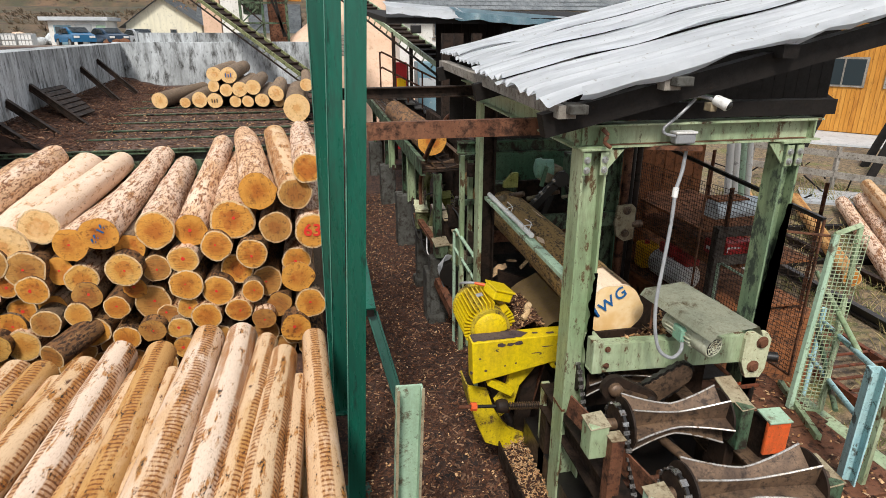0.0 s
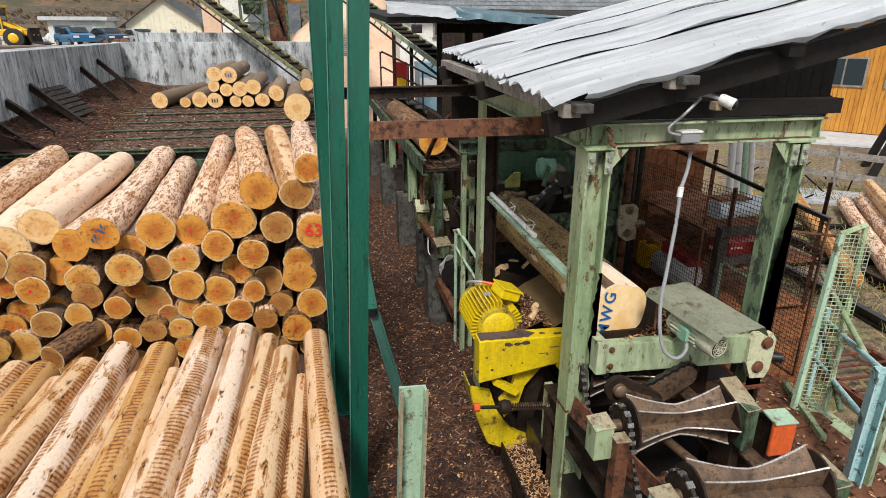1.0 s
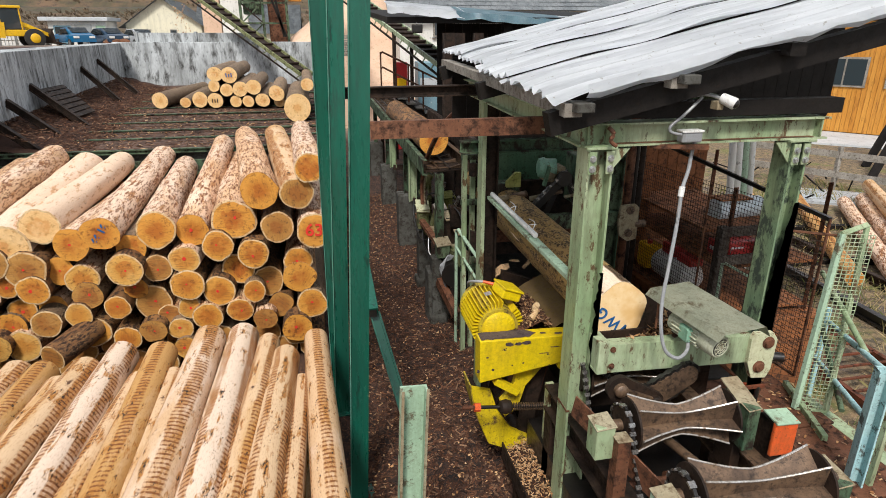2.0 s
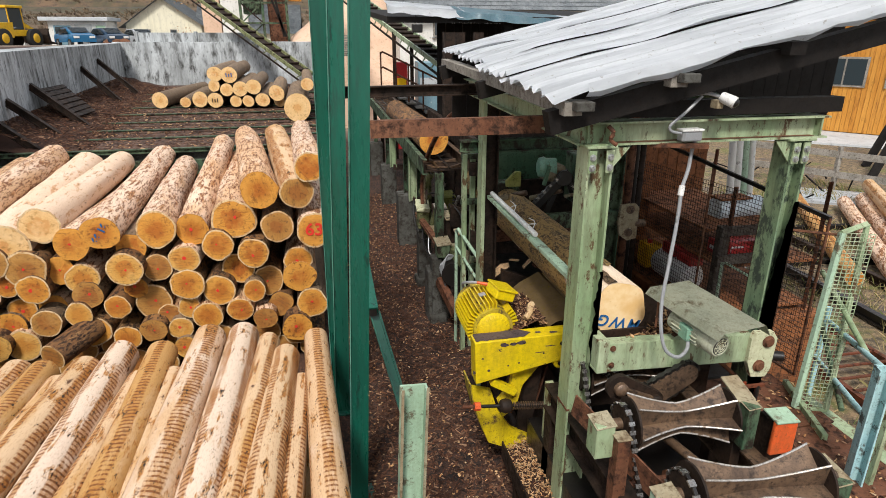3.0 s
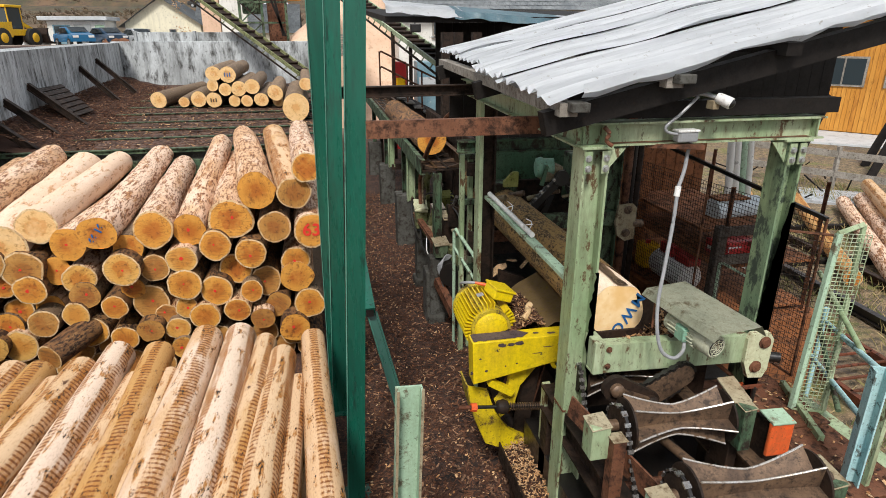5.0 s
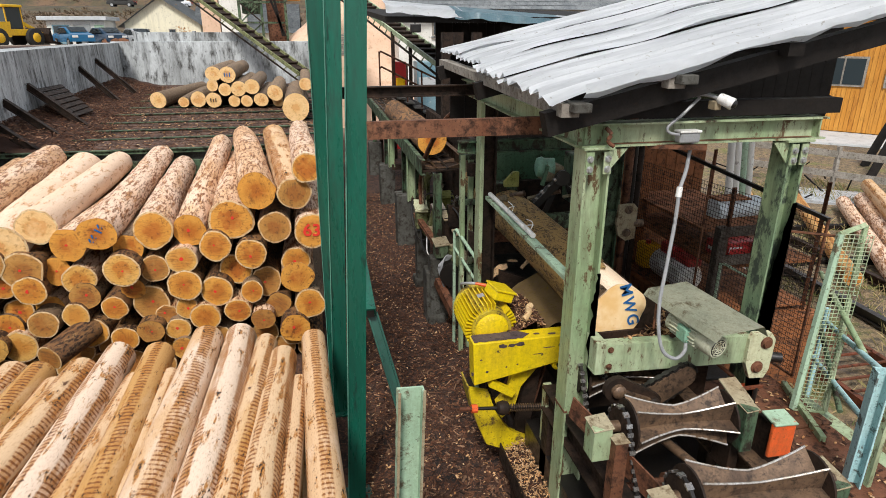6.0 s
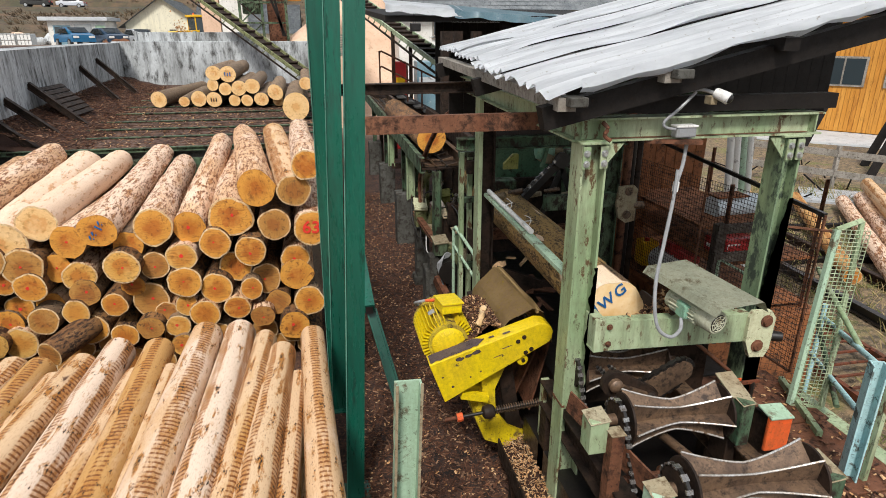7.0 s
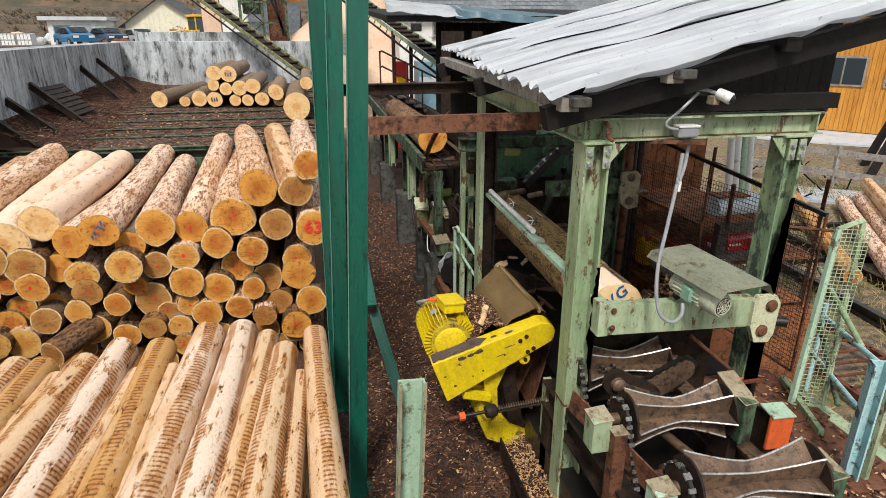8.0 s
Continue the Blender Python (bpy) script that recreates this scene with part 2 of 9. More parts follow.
M["olive"] = worn("olive_green_paint", (0.17, 0.19, 0.08), (0.24, 0.25, 0.12), (0.04, 0.035, 0.02), 0.5, 0.62, 4, 0.6)

M["olive_bright"] = worn("mossy_yellow_green_paint", (0.26, 0.27, 0.06), (0.34, 0.34, 0.1), (0.06, 0.05, 0.02), 0.54, 0.64, 6, 0.6)
M["glass"] = glass()


def roof_sheet():
    """White-painted corrugated fibre sheet, chalky, with grey streaks down the slope."""
    m, nt, b = nodes_of("white_corrugated_sheet")
    v = coords(nt, (0.5, 4, 1))
    streaks = noisy(nt, v, 2.5, 6, 0.65)
    fine = noisy(nt, coords(nt), 25, 4)
    c = mixed(nt, ramp(nt, streaks, 0.4, 0.75), (0.74, 0.76, 0.78), (0.44, 0.46, 0.48))
    c = mixed(nt, ramp(nt, fine, 0.64, 0.72), c, (0.4, 0.39, 0.36))
    nt.links.new(c, b.inputs["Base Color"])
    b.inputs["Roughness"].default_value = 0.6
    bumped(nt, b, fine, 0.15, 0.004)
    return m


M["roof"] = roof_sheet()


def log_skin(name, wood, wood2, stain, bark, bark_lo, bark_hi, teeth=1.0, stretch=4.0, bump=0.5, patches=0.52, weight=0.45, fleck_scale=58.0, fleck_len=2.2):
    """The side of a log, its length along y: wood, stains, bark left on it, and rows of feed-roller marks."""
    m, nt, b = nodes_of(name)
    tc = nt.nodes.new("ShaderNodeTexCoord")
    sep = nt.nodes.new("ShaderNodeSeparateXYZ")
    nt.links.new(tc.outputs["Object"], sep.inputs[0])
    oi = nt.nodes.new("ShaderNodeObjectInfo")
    rnd = oi.outputs["Random"]
    v = coords(nt, (1, 1 / stretch, 1))
    v2 = coords(nt, (1, 1 / fleck_len, 1))
    broad = noisy(nt, v, 3.5, 5)
    mid = noisy(nt, v, 15.0, 8, 0.7)
    fleck = noisy(nt, v2, fleck_scale, 7, 0.72)
    fine = noisy(nt, v, 120.0, 4)
    tone = calc(nt, "ADD", broad, calc(nt, "MULTIPLY", calc(nt, "SUBTRACT", rnd, 0.5), 0.35))
    c = mixed(nt, ramp(nt, tone, 0.42, 0.58), wood, wood2)
    c = mixed(nt, ramp(nt, mid, patches, patches + 0.08), c, stain)
    c = mixed(nt, calc(nt, "MULTIPLY", ramp(nt, fine, 0.5, 0.7), 0.35), c, (stain[0] * 0.6, stain[1] * 0.5, stain[2] * 0.4))
    ang = calc(nt, "ARCTAN2", sep.outputs["X"], sep.outputs["Z"])
    turn = calc(nt, "MULTIPLY", calc(nt, "SUBTRACT", rnd, 0.5), 1.2)
    a = calc(nt, "ADD", calc(nt, "ADD", ang, turn), calc(nt, "MULTIPLY", calc(nt, "SUBTRACT", broad, 0.5), 0.7))
    band = None
    for centre, half in ((0.5, 0.38), (-0.95, 0.26), (2.6, 0.3)):
        d = ramp(nt, calc(nt, "ABSOLUTE", calc(nt, "SUBTRACT", a, centre)), half, half * 0.7)
        band = d if band is None else calc(nt, "MAXIMUM", band, d)
    wave = calc(nt, "SINE", calc(nt, "ADD", calc(nt, "MULTIPLY", sep.outputs["Y"], 6.2832 / 0.045), calc(nt, "MULTIPLY", broad, 9.0)))
    tooth = calc(nt, "MULTIPLY", calc(nt, "MULTIPLY", band, ramp(nt, wave, 0.1, 0.45)), teeth)
    tooth = calc(nt, "MULTIPLY", calc(nt, "MULTIPLY", tooth, ramp(nt, fleck, 0.38, 0.46)), ramp(nt, mid, 0.34, 0.44))
    c = mixed(nt, calc(nt, "MULTIPLY", calc(nt, "MULTIPLY", band, teeth), calc(nt, "MULTIPLY", ramp(nt, mid, 0.36, 0.52), 0.75)), c, stain)
    c = mixed(nt, calc(nt, "MULTIPLY", tooth, 0.9), c, (stain[0] * 0.45, stain[1] * 0.32, stain[2] * 0.22))
    bk = calc(nt, "ADD", calc(nt, "MULTIPLY", mid, weight), calc(nt, "MULTIPLY", fleck, 1 - weight))
    bkf = ramp(nt, bk, bark_lo, bark_hi)
    c = mixed(nt, bkf, c, mixed(nt, ramp(nt, fine, 0.42, 0.68), bark, (bark[0] * 0.4, bark[1] * 0.35, bark[2] * 0.3)))
    knots = add(nt, "ShaderNodeTexVoronoi", Scale=5.0)
    nt.links.new(v2, knots.inputs["Vector"])
    c = mixed(nt, ramp(nt, calc(nt, "ADD", knots.outputs["Distance"], calc(nt, "ADD", calc(nt, "MULTIPLY", fleck, 0.55), calc(nt, "MULTIPLY", mid, 0.35))), 0.53, 0.47), c, (0.1, 0.04, 0.016))
    nt.links.new(c, b.inputs["Base Color"])
    b.inputs["Roughness"].default_value = 0.7
    h = calc(nt, "ADD", calc(nt, "MULTIPLY", bkf, 0.8), calc(nt, "ADD", calc(nt, "MULTIPLY", fine, 0.35), calc(nt, "MULTIPLY", tooth, -0.8)))
    bumped(nt, b, h, bump, 0.007)
    return m


M["log_pale"] = log_skin("peeled_spruce", (0.61, 0.42, 0.25), (0.49, 0.27, 0.088), (0.38, 0.15, 0.022), (0.025, 0.014, 0.009), 0.568, 0.586, patches=0.53)
M["log_pale_white"] = log_skin("fresh_white_spruce", (0.71, 0.55, 0.42), (0.6, 0.39, 0.22), (0.4, 0.165, 0.028), (0.025, 0.014, 0.009), 0.566, 0.584, patches=0.54)
M["log_white"] = log_skin("white_barked_log", (0.8, 0.64, 0.5), (0.75, 0.55, 0.39), (0.56, 0.31, 0.15), (0.16, 0.08, 0.045), 0.58, 0.61, 0.0, bump=0.5, patches=0.54)
M["log_patchy"] = log_skin("half_peeled_spruce", (0.82, 0.6, 0.44), (0.7, 0.44, 0.25), (0.5, 0.24, 0.095), (0.3, 0.11, 0.04), 0.515, 0.55, 0.0, bump=1.0, weight=0.25, fleck_scale=46.0, fleck_len=5.0)
M["log_bark"] = log_skin("thin_brown_bark", (0.3, 0.15, 0.055), (0.19, 0.09, 0.036), (0.42, 0.24, 0.1), (0.05, 0.025, 0.015), 0.48, 0.54, 0.0, bump=0.9, fleck_scale=34.0)
M["log_grey_bark"] = log_skin("grey_brown_bark", (0.26, 0.17, 0.1), (0.17, 0.11, 0.065), (0.36, 0.26, 0.15), (0.05, 0.03, 0.018), 0.5, 0.58, 0.0, bump=0.9)
M["log_mossy"] = log_skin("mossy_bark", (0.42, 0.26, 0.09), (0.3, 0.2, 0.06), (0.56, 0.38, 0.18), (0.1, 0.06, 0.022), 0.48, 0.56, 0.0, bump=0.9)


def log_end(name, heart, sap, dirt):
    """A sawn log end: rings about the pith, saw marks, a paler rim and some dirt."""
    m, nt, b = nodes_of(name)
    tc = nt.nodes.new("ShaderNodeTexCoord")
    flat = nt.nodes.new("ShaderNodeVectorMath")
    flat.operation = "MULTIPLY"
    flat.inputs[1].default_value = (1, 0, 1)
    nt.links.new(tc.outputs["Object"], flat.inputs[0])
    ln = nt.nodes.new("ShaderNodeVectorMath")
    ln.operation = "LENGTH"
    nt.links.new(flat.outputs["Vector"], ln.inputs[0])
    v = coords(nt)
    rough = noisy(nt, v, 7, 6, 0.65)
    saw = noisy(nt, coords(nt, (1.5, 1, 14)), 6, 5)
    fine = noisy(nt, v, 60, 4)
    oi = nt.nodes.new("ShaderNodeObjectInfo")
    r = calc(nt, "ADD", ln.outputs["Value"], calc(nt, "MULTIPLY", rough, 0.03))
    rings = calc(nt, "SINE", calc(nt, "MULTIPLY", r, 6.2832 / 0.011))
    c = mixed(nt, ramp(nt, r, 0.08, 0.16), heart, sap)
    c = mixed(nt, calc(nt, "MULTIPLY", ramp(nt, rings, 0.0, 1.0), 0.26), c, (heart[0] * 0.66, heart[1] * 0.56, heart[2] * 0.4))
    rnd = oi.outputs["Random"]
    other = calc(nt, "FRACT", calc(nt, "MULTIPLY", rnd, 7.31))
    core = calc(nt, "ADD", ln.outputs["Value"], calc(nt, "MULTIPLY", calc(nt, "SUBTRACT", noisy(nt, v, 9, 5, 0.6), 0.5), 0.2))
    size = calc(nt, "ADD", 0.05, calc(nt, "MULTIPLY", other, 0.06))
    inside = ramp(nt, calc(nt, "SUBTRACT", core, size), 0.012, -0.004)
    c = mixed(nt, calc(nt, "MULTIPLY", inside, calc(nt, "ADD", 0.25, calc(nt, "MULTIPLY", rnd, 0.5))), c, (heart[0] * 0.8, heart[1] * 0.56, heart[2] * 0.4))
    streaks = ramp(nt, calc(nt, "ADD", calc(nt, "MULTIPLY", saw, 0.6), calc(nt, "MULTIPLY", rough, 0.4)), 0.5, 0.64)
    c = mixed(nt, calc(nt, "MULTIPLY", streaks, calc(nt, "ADD", 0.3, calc(nt, "MULTIPLY", other, 0.5))), c, dirt)
    blot = noisy(nt, v, 22, 7, 0.7)
    c = mixed(nt, calc(nt, "MULTIPLY", ramp(nt, blot, 0.54, 0.62), calc(nt, "ADD", 0.3, calc(nt, "MULTIPLY", rnd, 0.6))), c, (dirt[0] * 0.7, dirt[1] * 0.65, dirt[2] * 0.6))
    c = mixed(nt, calc(nt, "MULTIPLY", ramp(nt, noisy(nt, v, 6, 4), 0.52, 0.68), 0.5), c, (sap[0] * 1.1, sap[1] * 1.2, sap[2] * 1.4))
    c = mixed(nt, calc(nt, "MULTIPLY", ramp(nt, fine, 0.5, 0.8), 0.2), c, (heart[0] * 0.6, heart[1] * 0.5, heart[2] * 0.4))
    nt.links.new(c, b.inputs["Base Color"])
    b.inputs["Roughness"].default_value = 0.75
    bumped(nt, b, calc(nt, "ADD", saw, calc(nt, "MULTIPLY", rings, 0.15)), 0.5, 0.004)
    return m


M["end"] = log_end("sawn_end", (0.48, 0.17, 0.018), (0.64, 0.295, 0.045), (0.2, 0.065, 0.01))
M["end_brown"] = log_end("weathered_sawn_end", (0.36, 0.155, 0.03), (0.45, 0.22, 0.05), (0.13, 0.06, 0.02))
M["end_gold"] = log_end("golden_sawn_end", (0.55, 0.25, 0.04), (0.66, 0.37, 0.09), (0.24, 0.1, 0.022))
M["end_pale"] = log_end("fresh_sawn_end", (0.72, 0.44, 0.17), (0.76, 0.5, 0.23), (0.55, 0.3, 0.09))
M["rim"] = worn("pale_sapwood_rim", (0.72, 0.55, 0.33), (0.56, 0.37, 0.18), (0.26, 0.12, 0.045), 0.53, 0.63, 14, 0.75)


def fresh_cut():
    """The smooth cream face of a freshly cut log, with a few faint rings and stains."""
    m, nt, b = nodes_of("fresh_cream_cut")
    tc = nt.nodes.new("ShaderNodeTexCoord")
    v = tc.outputs["Object"]
    n1, n2, n3 = noisy(nt, v, 6, 4), noisy(nt, v, 30, 5), noisy(nt, v, 3, 3)
    c = mixed(nt, ramp(nt, n1, 0.4, 0.62), (0.88, 0.66, 0.38), (0.8, 0.53, 0.24))
    c = mixed(nt, calc(nt, "MULTIPLY", ramp(nt, n3, 0.52, 0.66), 0.5), c, (0.74, 0.44, 0.16))
    c = mixed(nt, calc(nt, "MULTIPLY", ramp(nt, n2, 0.62, 0.72), 0.4), c, (0.6, 0.34, 0.13))
    nt.links.new(c, b.inputs["Base Color"])
    b.inputs["Roughness"].default_value = 0.65
    bumped(nt, b, n2, 0.2, 0.003)
    return m


M["fresh_cut"] = fresh_cut()
M["log_peeled"] = log_skin("freshly_peeled_wood", (0.86, 0.72, 0.56), (0.8, 0.62, 0.44), (0.66, 0.42, 0.22), (0.25, 0.12, 0.05), 0.66, 0.7, 0.0, bump=0.3, patches=0.62)


def ground_material():
    """Bark and chips in the yard, grass and gravel beyond it, brown hillside far off."""
    m, nt, b = nodes_of("yard_ground")
    tc = nt.nodes.new("ShaderNodeTexCoord")
    sep = nt.nodes.new("ShaderNodeSeparateXYZ")
    nt.links.new(tc.outputs["Object"], sep.inputs[0])
    v = tc.outputs["Object"]
    n1, n2, n3 = noisy(nt, v, 1.1, 6, 0.65), noisy(nt, v, 9, 7, 0.7), noisy(nt, v, 45, 4)
    bark = mixed(nt, ramp(nt, n2, 0.4, 0.62), (0.008, 0.005, 0.004), (0.062, 0.028, 0.017))
    bark = mixed(nt, ramp(nt, n1, 0.5, 0.66), bark, (0.1, 0.045, 0.026))
    bark = mixed(nt, ramp(nt, n3, 0.58, 0.66), bark, (0.2, 0.085, 0.04))
    bark = mixed(nt, ramp(nt, n3, 0.42, 0.36), bark, (0.006, 0.004, 0.003))
    grass = mixed(nt, ramp(nt, n2, 0.42, 0.6), (0.07, 0.055, 0.035), (0.26, 0.18, 0.1))
    grass = mixed(nt, calc(nt, "MULTIPLY", ramp(nt, n1, 0.54, 0.64), 0.7), grass, (0.12, 0.14, 0.025))
    grass = mixed(nt, ramp(nt, n1, 0.46, 0.38), grass, (0.1, 0.075, 0.06))
    grass = mixed(nt, ramp(nt, n3, 0.58, 0.68), grass, (0.36, 0.27, 0.17))
    edge = calc(nt, "ADD", sep.outputs["X"], calc(nt, "MULTIPLY", calc(nt, "SUBTRACT", n1, 0.5), 2.0))
    c = mixed(nt, ramp(nt, edge, 4.2, 5.0), bark, grass)
    dirt = mixed(nt, ramp(nt, n1, 0.4, 0.6), (0.25, 0.19, 0.14), (0.17, 0.12, 0.09))
    c = mixed(nt, ramp(nt, sep.outputs["Y"], 22, 25), c, dirt)
    hill = mixed(nt, ramp(nt, noisy(nt, v, 0.16, 9, 0.75), 0.4, 0.6), (0.13, 0.078, 0.042), (0.05, 0.046, 0.022))
    hill = mixed(nt, ramp(nt, noisy(nt, v, 0.9, 6, 0.7), 0.52, 0.64), hill, (0.05, 0.032, 0.022))
    c = mixed(nt, ramp(nt, sep.outputs["Y"], 62, 70), c, hill)
    nt.links.new(c, b.inputs["Base Color"])
    b.inputs["Roughness"].default_value = 0.92
    bumped(nt, b, calc(nt, "ADD", n2, calc(nt, "MULTIPLY", n3, 0.5)), 0.7, 0.03)
    return m


M["ground"] = ground_material()


# ---- building helpers ----
def part(name, bm, material, parent=None, label="", smooth=False, m=None):
    """Links a bmesh, drawn in world coordinates, as one mesh object under a thing or part."""
    base = parent.matrix_world.inverted() if parent else Matrix()
    bm.transform(m if m is not None else base)
    me = bpy.data.meshes.new(name)
    bm.normal_update()
    bm.to_mesh(me)
    bm.free()
    me.materials.append(M[material])
    if smooth:
        me.shade_smooth()
        me.set_sharp_from_angle(angle=radians(38))
    ob = new(name, me)
    if parent:
        ob.parent = parent
        ob.matrix_world = parent.matrix_world.copy()
    return tagged(ob, label)


def thing(name, loc, label, category, group="", kind="", rz=0.0):
    ob = new(name)
    ob.empty_display_size = 0.1
    ob.matrix_world = pose(*loc, 0, 0, rz)
    return tagged(ob, label, category, group, kind)


def solid(name, bm, material, label, category, group="", kind="", smooth=False, at=(0, 0, 0)):
    """A thing that is one mesh, drawn in world coordinates, with its origin at `at`."""
    bm.transform(Matrix.Translation(-Vector(at)))
    me = bpy.data.meshes.new(name)
    bm.normal_update()
    bm.to_mesh(me)
    bm.free()
    me.materials.append(M[material])
    if smooth:
        me.shade_smooth()
        me.set_sharp_from_angle(angle=radians(38))
    ob = new(name, me)
    ob.matrix_world = Matrix.Translation(at)
    return tagged(ob, label, category, group, kind)


def B():
    return bmesh.new()


def box(bm, lo, hi, bevel=0.0, rot=None):
    """A box between two corners, its long edges bevelled; rot turns it about its centre."""
    lo, hi = Vector(lo), Vector(hi)
    c, s = (lo + hi) / 2, hi - lo
    r = bmesh.ops.create_cube(bm, size=1.0, matrix=Matrix.Translation(c) @ (rot or Matrix()) @ Matrix.Diagonal((*s, 1)))
    if bevel:
        es = {e for vv in r["verts"] for e in vv.link_edges}
        bmesh.ops.bevel(bm, geom=list(es), offset=bevel, segments=2, affect="EDGES", profile=0.5)
    return bm


def axes(p0, p1, up=(0, 0, 1)):
    """A matrix whose z runs from p0 to p1 and whose y lies towards up."""
    p0, p1 = Vector(p0), Vector(p1)
    z = (p1 - p0).normalized()
    u = Vector(up)
    x = u.cross(z)
    if x.length < 1e-4:
        x = Vector((1, 0, 0)).cross(z) if abs(z.x) < 0.9 else Vector((0, 1, 0)).cross(z)
    x.normalize()
    y = z.cross(x)
    m = Matrix((x, y, z)).transposed().to_4x4()
    m.translation = p0
    return m


def sweep(bm, profile, p0, p1, up=(0, 0, 1)):
    """A straight bar of the given outline (x sideways, y towards up) from p0 to p1."""
    m = axes(p0, p1, up)
    length = (Vector(p1) - Vector(p0)).length
    a = [bm.verts.new(m @ Vector((x, y, 0))) for x, y in profile]
    b = [bm.verts.new(m @ Vector((x, y, length))) for x, y in profile]
    n = len(profile)
    for i in range(n):
        bm.faces.new((a[i], a[(i + 1) % n], b[(i + 1) % n], b[i]))
    bm.faces.new(a[::-1])
    bm.faces.new(b)
    return bm


def h_outline(h, w, t=0.012, tw=0.009):
    a, b = w / 2, h / 2
    c = tw / 2
    return [(-a, -b), (a, -b), (a, -b + t), (c, -b + t), (c, b - t), (a, b - t), (a, b), (-a, b), (-a, b - t), (-c, b - t), (-c, -b + t), (-a, -b + t)]


def u_outline(h, w, t=0.01):
    """A channel whose web is at y = 0 and whose flanges stand towards +y."""
    a = w / 2
    return [(-a, 0), (a, 0), (a, h), (a - t, h), (a - t, t), (-a + t, t), (-a + t, h), (-a, h)]


def l_outline(a, t=0.006):
    return [(0, 0), (a, 0), (a, t), (t, t), (t, a), (0, a)]


def rect(w, h):
    return [(-w / 2, -h / 2), (w / 2, -h / 2), (w / 2, h / 2), (-w / 2, h / 2)]


def hbeam(bm, p0, p1, h=0.2, w=0.2, up=(0, 0, 1), t=0.014, tw=0.01):
    return sweep(bm, h_outline(h, w, t, tw), p0, p1, up)


def bar(bm, p0, p1, w=0.05, h=0.05, up=(0, 0, 1)):
    return sweep(bm, rect(w, h), p0, p1, up)


def rod(bm, p0, p1, r, r2=None, seg=14):
    m = axes(p0, p1)
    length = (Vector(p1) - Vector(p0)).length
    bmesh.ops.create_cone(bm, cap_ends=True, segments=seg, radius1=r, radius2=r if r2 is None else r2, depth=length, matrix=m @ Matrix.Translation((0, 0, length / 2)))
    return bm


def pipe(bm, pts, r, seg=8):
    """A bent tube along points."""
    pts = [Vector(p) for p in pts]
    rings = []
    up = Vector((0.13, 0.2, 0.97))
    for i, p in enumerate(pts):
        d = (pts[min(i + 1, len(pts) - 1)] - pts[max(i - 1, 0)]).normalized()
        x = up.cross(d).normalized()
        y = d.cross(x)
        rings.append([bm.verts.new(p + r * (math.cos(k * 2 * math.pi / seg) * x + math.sin(k * 2 * math.pi / seg) * y)) for k in range(seg)])
    for a, b in zip(rings, rings[1:]):
        for k in range(seg):
            bm.faces.new((a[k], a[(k + 1) % seg], b[(k + 1) % seg], b[k]))
    bm.faces.new(rings[0][::-1])
    bm.faces.new(rings[-1])
    return bm


def curve_pts(pts, n=6):
    """Points on a smooth line through pts."""
    pts = [Vector(p) for p in pts]
    out = []
    for i in range(len(pts) - 1):
        a, b, c, d = pts[max(i - 1, 0)], pts[i], pts[i + 1], pts[min(i + 2, len(pts) - 1)]
        for k in range(n):
            t = k / n
            out.append(0.5 * (2 * b + (c - a) * t + (2 * a - 5 * b + 4 * c - d) * t * t + (3 * b - 3 * c + d - a) * t ** 3))
    return out + [pts[-1]]


def plate(bm, outline, p0, normal, thick, up=(0, 0, 1)):
    """A flat plate: outline (x, y) about p0, pushed along normal by thick."""
    p0, n = Vector(p0), Vector(normal).normalized()
    return sweep(bm, outline, p0, p0 + n * thick, up)


def lathe(bm, profile, p0, axis, seg=24):
    """A turned body: profile of (distance along, radius) about the axis through p0."""
    m = axes(p0, Vector(p0) + Vector(axis))
    rings = []
    for d, r in profile:
        rings.append([bm.verts.new(m @ Vector((r * math.cos(k * 2 * math.pi / seg), r * math.sin(k * 2 * math.pi / seg), d))) for k in range(seg)])
    for a, b in zip(rings, rings[1:]):
        for k in range(seg):
            bm.faces.new((a[k], a[(k + 1) % seg], b[(k + 1) % seg], b[k]))
    bm.faces.new(rings[0][::-1])
    bm.faces.new(rings[-1])
    return bm


def bolt(bm, p, normal, r=0.014, h=0.012):
    p, n = Vector(p), Vector(normal).normalized()
    rod(bm, p, p + n * 0.004, r * 1.5, seg=10)
    rod(bm, p + n * 0.004, p + n * (0.004 + h), r, seg=6)
    return bm


# ---- ground, walls, deck ----
def wall_x(y):
    """The inner face of the west wall, which runs slightly aslant."""
    return -5.2 - 0.1265 * (y - 10.4)


def height(x, y):
    """The yard is low; behind the retaining walls lies the terrace, and a hillside beyond."""
    z = 0.0
    if x < wall_x(y) - 0.5 or (y > 24.75 and x < 0.45):
        z = 3.32 - max(0.0, min(y - 26, 30)) * 0.02 - max(0, -x - 9) * 0.004
    elif y > 30:
        z = min((y - 30) * 0.12, 2.7)
    if y > 66:
        z = 2.7 + (y - 66) * 0.115 + max(0, y - 118) * 0.3 + 0.8 * noise.noise((x * 0.04, y * 0.04, 0))
        if 104 < y < 116:
            z = 7.6
    if x > 5:
        z += 0.05 * noise.noise((x * 0.8, y * 0.8, 3.0))
    elif y < 24:
        z += 0.035 * noise.noise((x * 1.7, y * 1.7, 1.0))
    return z


